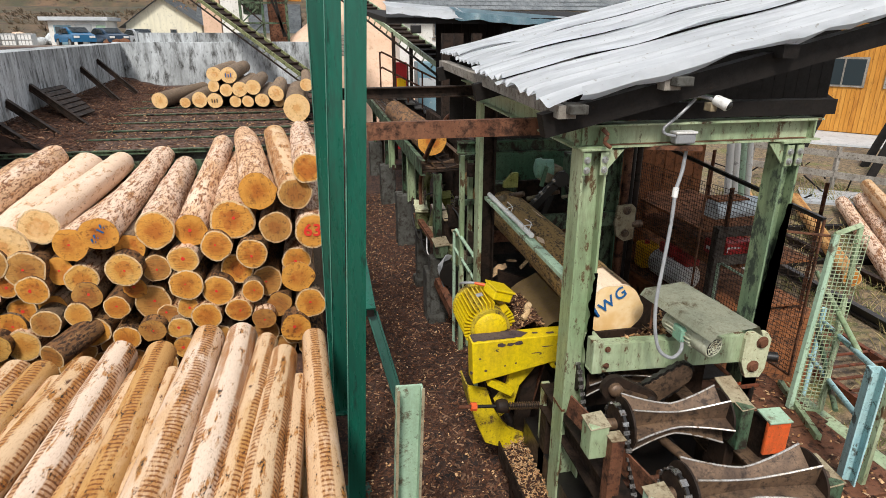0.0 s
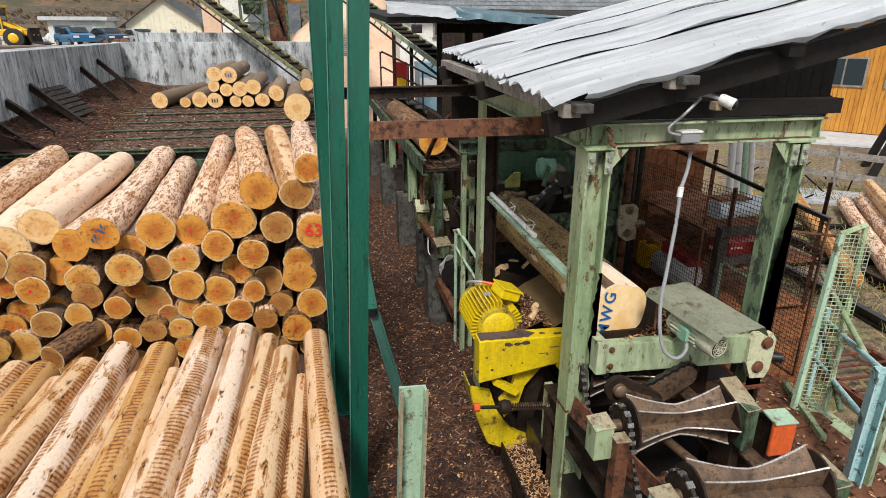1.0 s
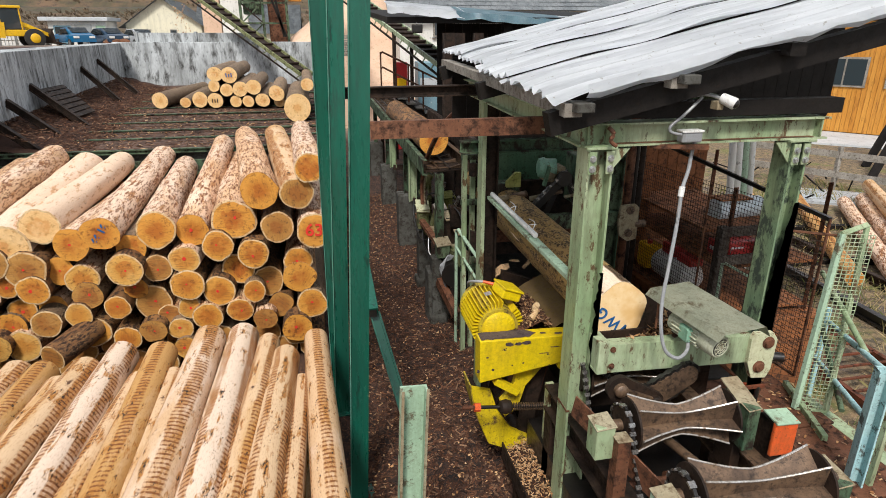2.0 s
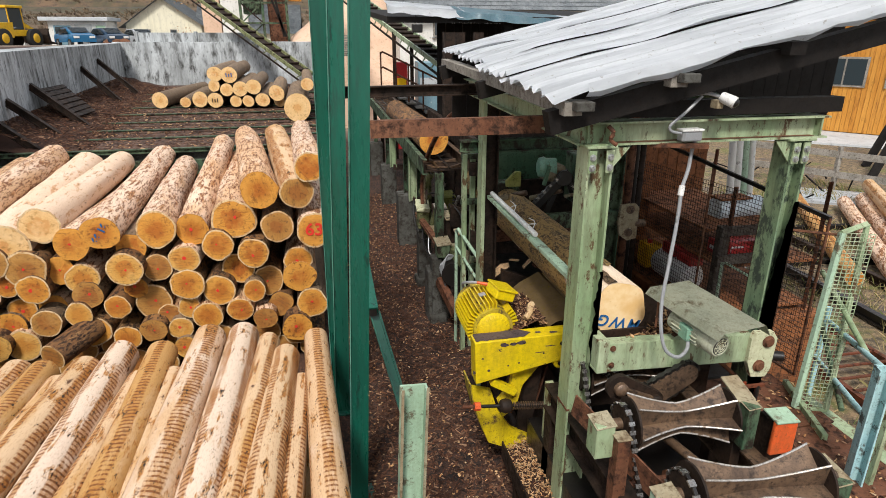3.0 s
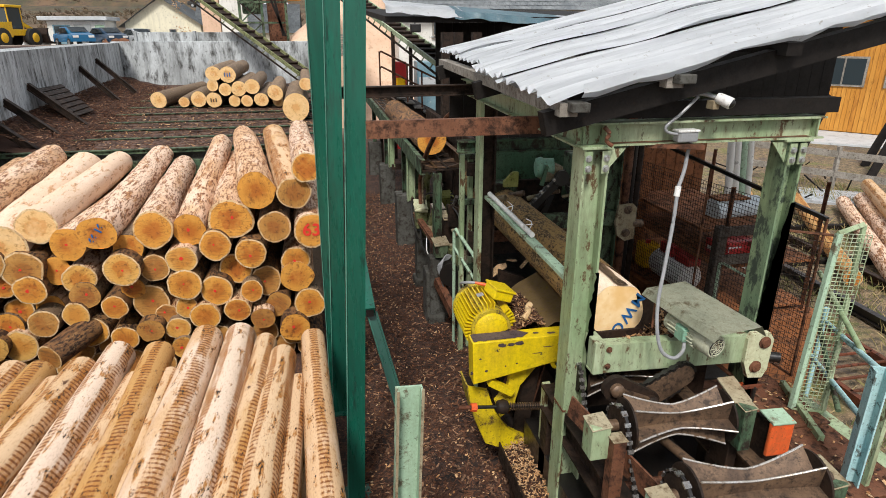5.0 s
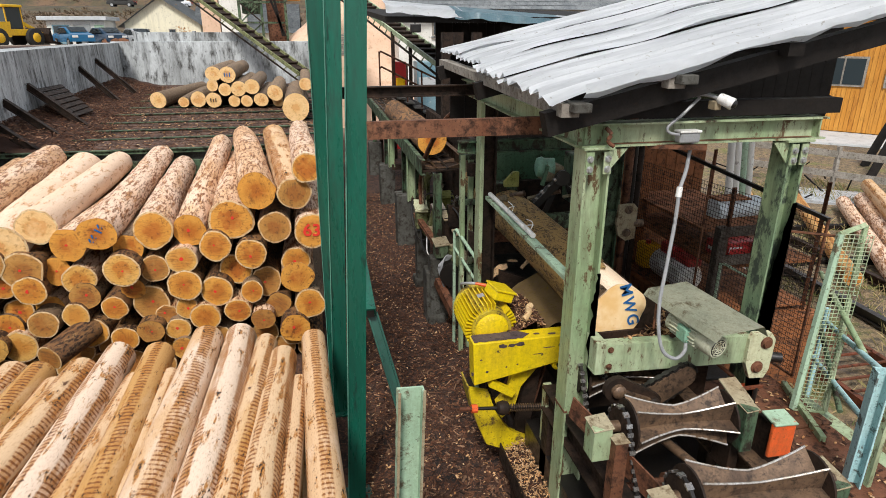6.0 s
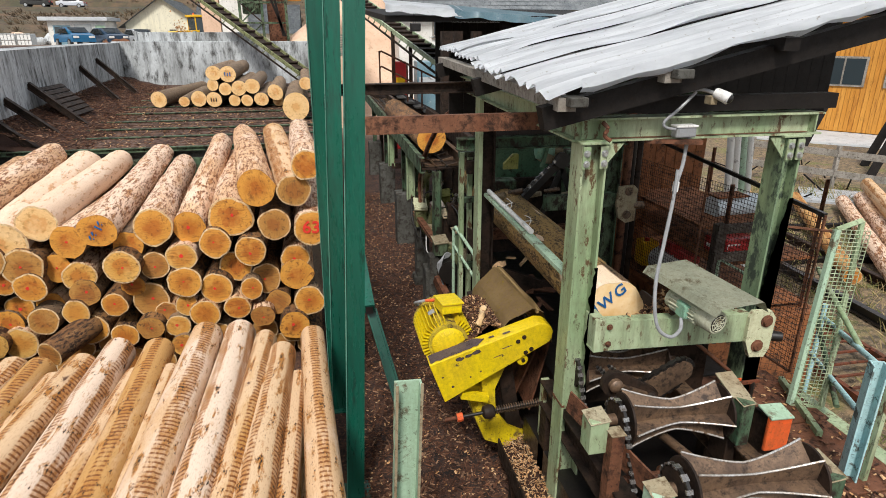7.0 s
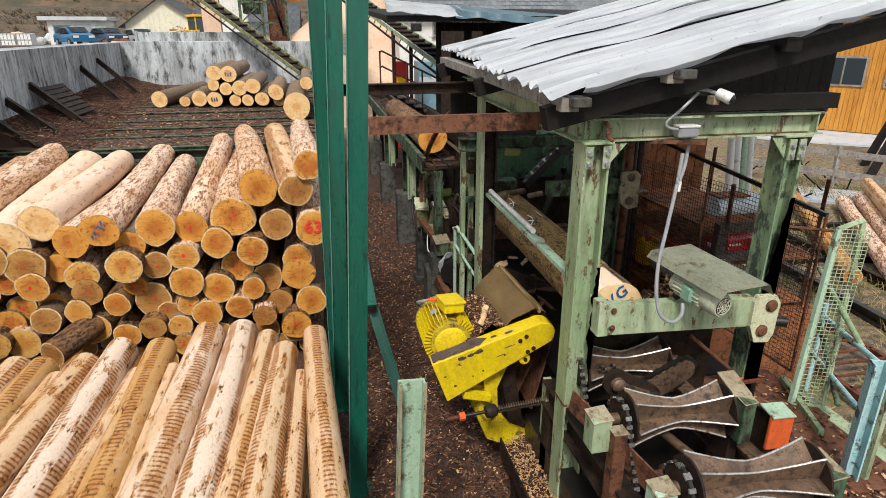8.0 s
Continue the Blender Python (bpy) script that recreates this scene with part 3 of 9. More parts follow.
def ground():
    xs = sorted({*np.linspace(-7, 12, 77).round(3), *np.linspace(12, 60, 25).round(3), *np.linspace(-60, -11, 26).round(3), *np.linspace(-10.5, -3.5, 36).round(3), 0.4, 0.5, -400, -200, -100, 100, 200, 400})
    ys = sorted({*np.linspace(-4, 24.5, 96).round(3), 24.7, 24.8, *np.linspace(25.5, 66, 40).round(3), *np.linspace(67, 130, 32).round(3), -300, -60, -20, -8, 160, 220, 300, 450})
    bm = B()
    grid = [[bm.verts.new((x, y, height(x, y))) for x in xs] for y in ys]
    for a, b in zip(grid, grid[1:]):
        for i in range(len(xs) - 1):
            bm.faces.new((a[i], a[i + 1], b[i + 1], b[i]))
    return solid("ground", bm, "ground", "bark-strewn sawmill yard rising to a brown hillside", "ground", kind="structure", smooth=True)


ground()


def walls():
    bm = B()
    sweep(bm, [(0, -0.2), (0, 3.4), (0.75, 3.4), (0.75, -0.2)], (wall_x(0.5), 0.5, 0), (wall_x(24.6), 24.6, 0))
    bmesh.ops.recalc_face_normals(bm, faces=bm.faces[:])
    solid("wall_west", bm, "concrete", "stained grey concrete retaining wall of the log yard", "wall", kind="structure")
    bm = B()
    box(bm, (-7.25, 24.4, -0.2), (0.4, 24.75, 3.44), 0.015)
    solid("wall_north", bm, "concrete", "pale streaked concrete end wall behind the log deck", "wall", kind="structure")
    bm = B()
    for x0, x1 in ((-6.4, -4.4), (-4.35, -2.3)):
        box(bm, (x0, 24.5, 3.44), (x1, 24.6, 3.76), 0.01)
    for x in (-6.4, -4.37, -2.3):
        box(bm, (x - 0.05, 24.44, 3.4), (x + 0.05, 24.68, 3.8), 0.01)
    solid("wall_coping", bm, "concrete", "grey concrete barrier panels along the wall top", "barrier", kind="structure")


walls()


def log_deck():
    """The raised sorting deck: a solid base, boards, and the steel rails on which logs slide."""
    deck = thing("log_deck", (-3.6, 10.2, 0), "raised wooden log deck with steel slide rails, strewn with bark", "log deck", kind="structure")
    bm = B()
    box(bm, (-6.96, 10.42, 0), (0.1, 24.38, 1.84))
    part("deck_base", bm, "concrete_dark", deck)
    rng = random.Random(5)
    y = 10.45
    while y < 24.2:
        w = rng.uniform(0.42, 0.55)
        bm = B()
        box(bm, (-6.3 + rng.uniform(-0.2, 0.2), y, 1.84), (-0.05, y + w - 0.03, 1.9 + rng.uniform(-0.012, 0.012)), 0.008)
        part("deck_board", bm, "deck_board", deck)
        y += w
    for i, y in enumerate((10.36, 11.55, 12.6, 13.75, 15.2, 16.6, 18.3, 20.4)):
        bm = B()
        hbeam(bm, (-5.6, y, 1.9), (-0.1, y, 1.91), 0.07, 0.08)
        part("slide_rail", bm, "green_dark", deck)
    bm = B()
    box(bm, (-5.2, 10.3, 1.5), (-0.2, 10.36, 1.75), 0.01)
    part("edge_beam", bm, "green_dark", deck)
    # sloping apron of bark against the west wall
    bm = B()
    n, k = 40, 10
    rows_ = [[bm.verts.new((wall_x(10.4 + 14 * i / n) - 0.1 + 1.5 * j / k, 10.4 + 14 * i / n, 1.88 + min(0.42, 0.1 + 0.08 * i) * (1 - j / k) ** 1.4 + 0.1 * noise.noise((i * 0.5, j * 0.6, 2)) * (1 - j / k))) for j in range(k + 1)] for i in range(n + 1)]
    for a, b in zip(rows_, rows_[1:]):
        for j in range(k):
            bm.faces.new((a[j], a[j + 1], b[j + 1], b[j]))
    part("bark_bank", bm, "chip_bark", deck, smooth=True)
    return deck


log_deck()


def wall_skids():
    """Sloping steel stops that lean against the west wall above the deck: y and z at the wall, x and y at the foot."""
    for i, (y, z, fx, fz) in enumerate(((10.7, 2.49, -4.75, 1.96), (11.8, 2.6, -4.8, 2.02), (13.25, 2.76, -4.9, 2.05), (17.7, 2.88, -5.55, 2.1), (19.9, 2.99, -5.7, 2.15))):
        wx = wall_x(y)
        s = thing("wall_skid", (fx, y, 1.9), "dark sloping steel stop leaning on the concrete wall", "log stop", "skids along the wall")
        bm = B()
        hbeam(bm, (wx, y, z), (fx + 0.25, y, fz - 0.12), 0.12, 0.11)
        part("skid_beam", bm, "rust_dark", s)
        if i == 2:
            for k in range(7):
                bm = B()
                u = 0.1 + 0.13 * k
                a = Vector((wx + 0.05, y + 0.1, z - 0.06)).lerp(Vector((fx, y + 0.1, fz)), u)
                bar(bm, a, a + Vector((0, 1.3, 0)), 0.1, 0.03, (0.6, 0, 0.8))
                part("skid_board", bm, "rust_dark", s)


wall_skids()


# ---- logs ----
MID = "logs of the middle stack"


def log(p, length, lean, rise, r, skin, end, label, group, mark="", seed=0, taper=0.06, ends=True, rim=True, name="log"):
    """A log whose near sawn end is centred at p; it runs away from there along +y."""
    rng = random.Random(seed)
    d = Vector((lean, 1, rise)).normalized()
    m = axes(p, Vector(p) + d)  # z along the log
    m = m @ Matrix.Rotation(radians(90), 4, "X")  # y along the log
    m = m @ Matrix.Rotation(rng.uniform(0, 6.28) if mark == "" else math.pi, 4, "Y")
    seg, cuts = 22, max(6, int(length * 4))
    ph = rng.uniform(0, 50)
    bend = (rng.uniform(-0.02, 0.02), rng.uniform(-0.02, 0.02))
    oval = rng.uniform(0.94, 1.06)
    rough_out = 0.11 if group == MID else 0.04

    def ring(t):
        rr = r * (1 - taper * t) if taper >= 0 else r
        out = []
        for k in range(seg):
            a = k * 2 * math.pi / seg
            q = rr * (1 + rough_out * noise.noise((math.cos(a) * 1.3 + ph, math.sin(a) * 1.3, t * 2)) + 0.5 * rough_out * noise.noise((math.cos(a) * 3.2, math.sin(a) * 3.2 + ph, t * length * 3)))
            s = math.sin(t * math.pi)
            out.append(Vector((q * oval * math.cos(a) + bend[0] * s, t * length, q / oval * math.sin(a) + bend[1] * s)))
        return out
    bm = B()
    rings = [[bm.verts.new(v) for v in ring(i / cuts)] for i in range(cuts + 1)]
    for a, b in zip(rings, rings[1:]):
        for k in range(seg):
            bm.faces.new((a[k], b[k], b[(k + 1) % seg], a[(k + 1) % seg]))
    bm.faces.new(rings[-1][::-1])
    me = bpy.data.meshes.new("log")
    bm.normal_update()
    bm.to_mesh(me)
    bm.free()
    me.materials.append(M[skin])
    me.shade_smooth()
    me.set_sharp_from_angle(angle=radians(50))
    ob = new(name, me)
    ob.matrix_world = m
    tagged(ob, label, "log", group)
    # near end: the face, slightly dished, and its rim
    edge = ring(0)

    def face_part(nm, pts_of, material, lab=""):
        b2 = B()
        pts_of(b2)
        me2 = bpy.data.meshes.new(nm)
        b2.normal_update()
        b2.to_mesh(me2)
        b2.free()
        me2.materials.append(M[material])
        o2 = new(nm, me2)
        o2.parent = ob
        return tagged(o2, lab)

    inner = 0.91 if rim else 0.995

    def fan(b2):
        c = b2.verts.new((0, -0.004, 0))
        mid_ = [b2.verts.new((v.x * 0.5, -0.004 + 0.002 * rng.uniform(-1, 1), v.z * 0.5)) for v in edge]
        vs = [b2.verts.new((v.x * inner, -0.003, v.z * inner)) for v in edge]
        for k in range(seg):
            b2.faces.new((c, mid_[k], mid_[(k + 1) % seg]))
            b2.faces.new((mid_[k], vs[k], vs[(k + 1) % seg], mid_[(k + 1) % seg]))

    def rimmed(b2):
        o = [b2.verts.new((v.x * 1.002, 0.0, v.z * 1.002)) for v in edge]
        i_ = [b2.verts.new((v.x * inner, -0.003, v.z * inner)) for v in edge]
        for k in range(seg):
            b2.faces.new((o[k], o[(k + 1) % seg], i_[(k + 1) % seg], i_[k]))
    if ends:
        face_part("sawn_end", fan, end, "orange-yellow sawn end" if end == "end" else "")
        if rim:
            face_part("sapwood_rim", rimmed, "rim")
    if mark in ("dot", "green"):
        def blot(b2):
            for q in range(1):
                cx, cz, rr = rng.uniform(-0.02, 0.02), rng.uniform(-0.02, 0.02), rng.uniform(0.012, 0.022)
                vs = [b2.verts.new((cx + rr * rng.uniform(0.6, 1.2) * math.cos(k * 0.7854), -0.009 - 0.001 * q, cz + rr * rng.uniform(0.6, 1.2) * math.sin(k * 0.7854))) for k in range(8)]
                b2.faces.new(vs)
        face_part("paint_dot", blot, "paint_red" if mark == "dot" else "paint_green")
    elif isinstance(mark, tuple):
        body, col, size, tilt = mark
        fc = bpy.data.curves.new("paint_mark", "FONT")
        fc.body, fc.size, fc.align_x, fc.align_y, fc.extrude = body, size, "CENTER", "CENTER", 0.001
        fc.offset = 0.004
        fc.materials.append(M[col])
        t_ = new("paint_mark", fc)
        t_.parent = ob
        t_.matrix_basis = Matrix.Translation((0, -0.011, 0)) @ pose(0, 0, 0, 90, 0, 0) @ pose(0, 0, 0, 0, 0, tilt)
    return ob


# x, y, z of the sawn end, radius, sideways drift and rise per metre, skin
TOP_ROW = [
    (-3.23, 6.36, 1.67, 0.235, -0.10, 0.03, "log_white"), (-2.89, 6.40, 1.86, 0.189, -0.07, -0.02, "log_white"),
    (-2.31, 6.30, 1.78, 0.179, -0.06, 0.02, "log_patchy"), (-1.79, 6.35, 1.77, 0.195, -0.11, -0.02, "log_patchy"),
    (-1.45, 6.44, 1.72, 0.176, -0.04, 0.08, "log_patchy"), (-1.02, 6.45, 1.81, 0.228, -0.09, -0.03, "log_patchy"),
    (-0.70, 6.26, 2.16, 0.195, -0.14, 0.0, "log_patchy"), (-0.32, 6.28, 2.11, 0.175, -0.12, 0.02, "log_pale"),
    (-0.17, 6.24, 2.39, 0.160, -0.05, -0.04, "log_patchy"), (-0.56, 6.34, 1.73, 0.172, -0.06, 0.0, "log_bark"),
    (-0.17, 6.24, 1.70, 0.190, -0.03, -0.02, "log_patchy"),
]
SECOND_ROWS = [
    (-2.63, 6.39, 1.65, 0.175), (-2.09, 6.44, 1.56, 0.156), (-3.08, 6.33, 1.42, 0.2), (-2.82, 6.45, 1.35, 0.155), (-2.62, 6.43, 1.25, 0.168),
    (-2.13, 6.26, 1.38, 0.183), (-1.86, 6.42, 1.32, 0.153), (-1.55, 6.33, 1.43, 0.157), (-1.20, 6.37, 1.55, 0.168), (-0.84, 6.34, 1.44, 0.167),
    (-0.38, 6.46, 1.29, 0.154), (-3.32, 6.38, 1.25, 0.131), (-3.05, 6.30, 1.21, 0.157), (-3.38, 6.31, 1.52, 0.17), (-3.57, 6.4, 1.12, 0.164),
]
THIRD_ROWS = [
    (-2.59, 6.41, 1.06, 0.151), (-1.97, 6.48, 0.90, 0.2), (-2.30, 6.34, 0.93, 0.134), (-1.56, 6.32, 1.14, 0.178), (-1.25, 6.37, 1.02, 0.175),
    (-1.04, 6.53, 1.21, 0.179), (-0.73, 6.54, 1.03, 0.176), (-0.38, 6.45, 1.09, 0.188), (-2.99, 6.52, 0.91, 0.147), (-3.29, 6.50, 0.91, 0.145),
    (-2.70, 6.36, 0.86, 0.139), (-2.99, 6.28, 0.83, 0.155), (-3.41, 6.45, 0.75, 0.157), (-2.12, 6.46, 1.09, 0.123), (-1.83, 6.47, 0.75, 0.114),
]
LOW_ROWS = [
    (-2.62, 6.42, 0.62, 0.18), (-2.27, 6.36, 0.54, 0.143), (-1.98, 6.32, 0.63, 0.137), (-1.71, 6.37, 0.60, 0.133), (-1.59, 6.39, 0.84, 0.126),
    (-1.40, 6.33, 0.74, 0.164), (-1.05, 6.34, 0.78, 0.14), (-0.88, 6.39, 0.98, 0.127), (-0.63, 6.51, 0.73, 0.152), (-0.26, 6.43, 0.75, 0.178),
    (-0.79, 6.34, 0.65, 0.129), (-0.45, 6.33, 0.50, 0.17), (-3.32, 6.39, 0.54, 0.182), (-1.67, 6.31, 0.39, 0.127), (-3.56, 6.28, 0.59, 0.178),
    (-1.31, 6.4, 0.42, 0.162), (-3.69, 6.36, 0.76, 0.148),
]


def middle_stack():
    rng = random.Random(11)
    for i, (x, y, z, r, lean, rise, skin) in enumerate(TOP_ROW):
        mark = {2: ("66 16", "paint_blue", 0.1, 55), 10: ("63", "paint_red", 0.19, -4), 4: "dot", 5: "dot"}.get(i, "")
        end = "end_brown" if i in (7, 9) else "end_pale" if i in (0, 1) else "end"
        lab = {"log_white": "pale smooth-barked log on top of the stack", "log_bark": "log with brown bark in the stack"}.get(skin, "half-peeled spruce log with an orange sawn end")
        log((x, y, z), rng.uniform(3.4, 3.9), lean, rise, r, skin, end, lab, MID, mark, 100 + i, rim=i not in (2, 4, 6))
    k = 0
    for row in (SECOND_ROWS, THIRD_ROWS, LOW_ROWS):
        for x, y, z, r in row:
            k += 1
            skin = rng.choice(("log_bark", "log_bark", "log_patchy", "log_grey_bark"))
            end = rng.choice(("end", "end", "end_gold", "end_brown"))
            mark = "dot" if rng.random() < 0.72 else ""
            if k == 24:
                mark = "green"
            log((x, y, z), rng.uniform(3.2, 3.7), rng.uniform(-0.05, 0.0), rng.uniform(-0.01, 0.01), r, skin, end, "brown-barked log with an orange sawn end", MID, mark, 200 + k, rim=rng.random() < 0.75)
    # the rows below that show only as dark ends between the front logs
    for i in range(11):
        for j in range(2):
            x, z, r = -3.6 + i * 0.33 + j * 0.16, 0.16 + j * 0.24, 0.155
            if j == 1 and i % 3 == 1:
                continue
            log((x, 6.5 + rng.uniform(-0.1, 0.1), z), 3.3, 0, 0, r, "log_bark", "end_brown", "brown-barked log at the foot of the stack", MID, "", 300 + i * 2 + j)
    # logs further along the stack towards the wall
    for i in range(10):
        x, z = -3.95 - 0.3 * (i % 2), 0.2 + 0.3 * (i // 2) + 0.03 * (i % 2)
        log((x, 6.4 + rng.uniform(-0.1, 0.15), z), 3.4, -0.04, 0, rng.uniform(0.13, 0.17), "log_bark", "end", "brown-barked log with an orange sawn end", MID, "", 360 + i)
    for i, (x, z, r) in enumerate(((-3.62, 1.88, 0.2), (-4.05, 1.72, 0.19))):
        log((x, 6.6, z), 3.3, -0.12, 0.02, r, "log_patchy", "end", "half-peeled spruce log with an orange sawn end", MID, "", 400 + i)
    # one short log lying askew at the foot of the front edge
    log((-2.86, 5.95, 0.6), 0.9, 0.45, 0.1, 0.14, "log_bark", "end_brown", "short dark-barked log lying askew", MID, "", 420)


middle_stack()

# far end x, y, z, radius, sideways drift and rise per metre towards the camera
FRONT_LOGS = [
    (-2.44, 4.89, 1.01, 0.125, 0.030, 0.07), (-2.25, 4.67, 1.0, 0.108, 0.021, 0.07), (-2.12, 4.91, 1.01, 0.12, -0.01, 0.07),
    (-1.89, 5.11, 1.00, 0.138, 0.037, 0.06), (-1.65, 4.68, 0.98, 0.09, 0.010, 0.06), (-1.55, 5.08, 1.00, 0.126, 0.05, 0.055),
    (-1.37, 4.69, 0.98, 0.09, 0.050, 0.06), (-1.18, 5.30, 0.99, 0.146, 0.013, 0.052), (-0.87, 5.26, 0.99, 0.149, 0.002, 0.051),
    (-0.62, 5.04, 1.02, 0.104, -0.031, 0.056), (-0.46, 4.77, 1.01, 0.125, -0.029, 0.062), (-0.32, 4.41, 0.97, 0.08, -0.010, 0.07),
    (-0.20, 5.04, 1.02, 0.112, 0.045, 0.053),
]


def front_stack():
    rng = random.Random(8)
    grp = "logs of the front stack"
    lab = "peeled pale spruce log scored by feed rollers"

    def put(x, y, z, r, dx, dz, skin, seed):
        n = 4.2
        near = (x + dx * n, y - n, z + dz * n)
        log(near, math.sqrt(n * n + (dx * n) ** 2 + (dz * n) ** 2), -dx, -dz, r * 1.06, skin, "end_pale", lab, grp, " ", seed, taper=0.07, name="log")
    for i, (x, y, z, r, dx, dz) in enumerate(FRONT_LOGS):
        put(x, y, z, r, dx, dz, "log_pale_white" if i in (3, 7, 8, 12) else "log_pale", 500 + i)
    # the layers beneath, and the logs beyond the view
    for j in range(4):
        for i in range(15):
            x = -3.3 + i * 0.225 + (0.11 if j % 2 else 0)
            if x > -0.16:
                continue
            put(x, 4.75 + rng.uniform(-0.35, 0.3), 0.79 - j * 0.205, 0.105 + rng.uniform(-0.006, 0.006), 0.0, 0.055 - j * 0.012, "log_pale", 540 + j * 20 + i)
    for i in range(4):
        put(-2.68 - i * 0.25, 4.8 + rng.uniform(-0.2, 0.2), 1.0, 0.12, 0.03, 0.06, "log_pale", 640 + i)


front_stack()

FAR_LOGS = [
    (-4.01, 16.50, 2.12, 0.2), (-3.38, 16.37, 2.07, 0.129), (-3.01, 16.30, 2.14, 0.19), (-2.62, 16.23, 2.48, 0.142), (-2.63, 16.22, 2.12, 0.187),
    (-2.57, 16.22, 2.76, 0.184), (-2.22, 16.15, 2.74, 0.198), (-2.32, 16.16, 2.38, 0.157), (-1.98, 16.09, 2.40, 0.185), (-1.65, 16.03, 2.45, 0.185),
    (-2.12, 16.12, 2.1, 0.143), (-1.81, 16.05, 2.1, 0.143), (-1.45, 15.98, 2.13, 0.172), (-1.09, 15.91, 2.3, 0.193), (-0.51, 13.42, 2.2, 0.293), (-0.27, 13.38, 2.69, 0.133),
    (-1.05, 16.1, 2.08, 0.14), (-0.7, 16.2, 2.1, 0.16),
]


def far_stack():
    rng = random.Random(21)
    for i, (x, y, z, r) in enumerate(FAR_LOGS):
        log((x, y, z), rng.uniform(3.6, 4.4), -0.02 if i else 0.12, 0.0, r, "log_grey_bark", "end_pale", "grey-barked log with a yellow sawn end on the deck", "logs on the deck", "", 700 + i, rim=False)


far_stack()


def far_marks():
    for (x, y, z), mat in (((-2.22, 16.135, 2.74), "paint_blue"), ((-2.63, 16.205, 2.12), "black")):
        ob = min((o for o in bpy.data.objects if o.get("group") == "logs on the deck"), key=lambda o: (o.matrix_world.translation - Vector((x, y, z))).length)
        for k in range(3):
            bm = B()
            box(bm, (x - 0.08 + 0.06 * k, y, z - 0.05), (x - 0.055 + 0.06 * k, y + 0.004, z + 0.05 - 0.02 * (k % 2)))
            part("mark_bar", bm, mat, ob)


far_marks()


# ---- teal stanchions and the steel beside them ----
def stanchions():
    for (x0, y, x1, z0, z1, w), grp in zip(((0.09, 4.05, 0.30, 0.0, 4.5, 0.135), (0.005, 5.35, 0.19, 0.0, 4.6, 0.135), (-0.015, 5.75, 0.03, 0.0, 4.6, 0.14)), (1, 2, 3)):
        s = thing("stanchion", ((x0), y, 0), "tall dark teal steel stanchion beside the log stacks", "stanchion", "teal stanchions")
        bm = B()
        hbeam(bm, (x0, y, z0), (x1, y, z1), w, w, (0, 1, 0), 0.014, 0.02)
        part("post", bm, "teal", s)
        bm = B()
        bar(bm, (x0 - w / 2 - 0.004, y - w / 2 - 0.004, z0), (x1 - w / 2 - 0.004, y - w / 2 - 0.004, z1), 0.008, 0.02, (0, 1, 0))
        part("edge_strip", bm, "teal_edge", s)
        bm = B()
        box(bm, (x0 - 0.13, y - 0.13, 0), (x0 + 0.13, y + 0.13, 0.02), 0.004)
        part("base_plate", bm, "teal", s)
    f = thing("stanchion_brace", (0.36, 5.2, 0), "teal steel brace with an open square tube", "brace")
    bm = B()
    bar(bm, (0.3, 5.95, 1.62), (0.34, 5.05, 1.24), 0.1, 0.1)
    part("tube", bm, "teal", f)
    bm = B()
    hbeam(bm, (0.36, 5.12, 1.2), (0.66, 4.55, 0.0), 0.1, 0.09, (1, 0, 0))
    part("leg", bm, "teal", f)
    # Thin black plate paints the dark hollow onto the solid tube's end.
    bm = B()
    box(bm, (0.305, 5.028, 1.2), (0.375, 5.034, 1.27))
    part("open_end", bm, "black", f)
    c = thing("steel_channel_post", (0.34, 2.8, 0), "pale green upright steel channel with chipped edges", "post")
    p0, p1 = Vector((0.33, 2.9, 0.0)), Vector((0.405, 2.9, 1.8))
    bm = B()
    sweep(bm, u_outline(0.1, 0.155, 0.014), p0, p1, (0, -1, 0))
    part("channel", bm, "mint", c)
    for sx in (-1, 1):
        bm = B()
        o = Vector((sx * 0.0705, -0.101, 0))
        bar(bm, p0 + o, p1 + o + Vector((0, 0, 0.03)), 0.016, 0.005, (0, -1, 0))
        part("worn_edge", bm, "dust", c, "scuffed bare flange edge")
    bm = B()
    bar(bm, (0.345, 2.96, 0.0), (0.43, 2.96, 1.4), 0.06, 0.1, (0, 1, 0))
    part("backing", bm, "teal", c)


stanchions()


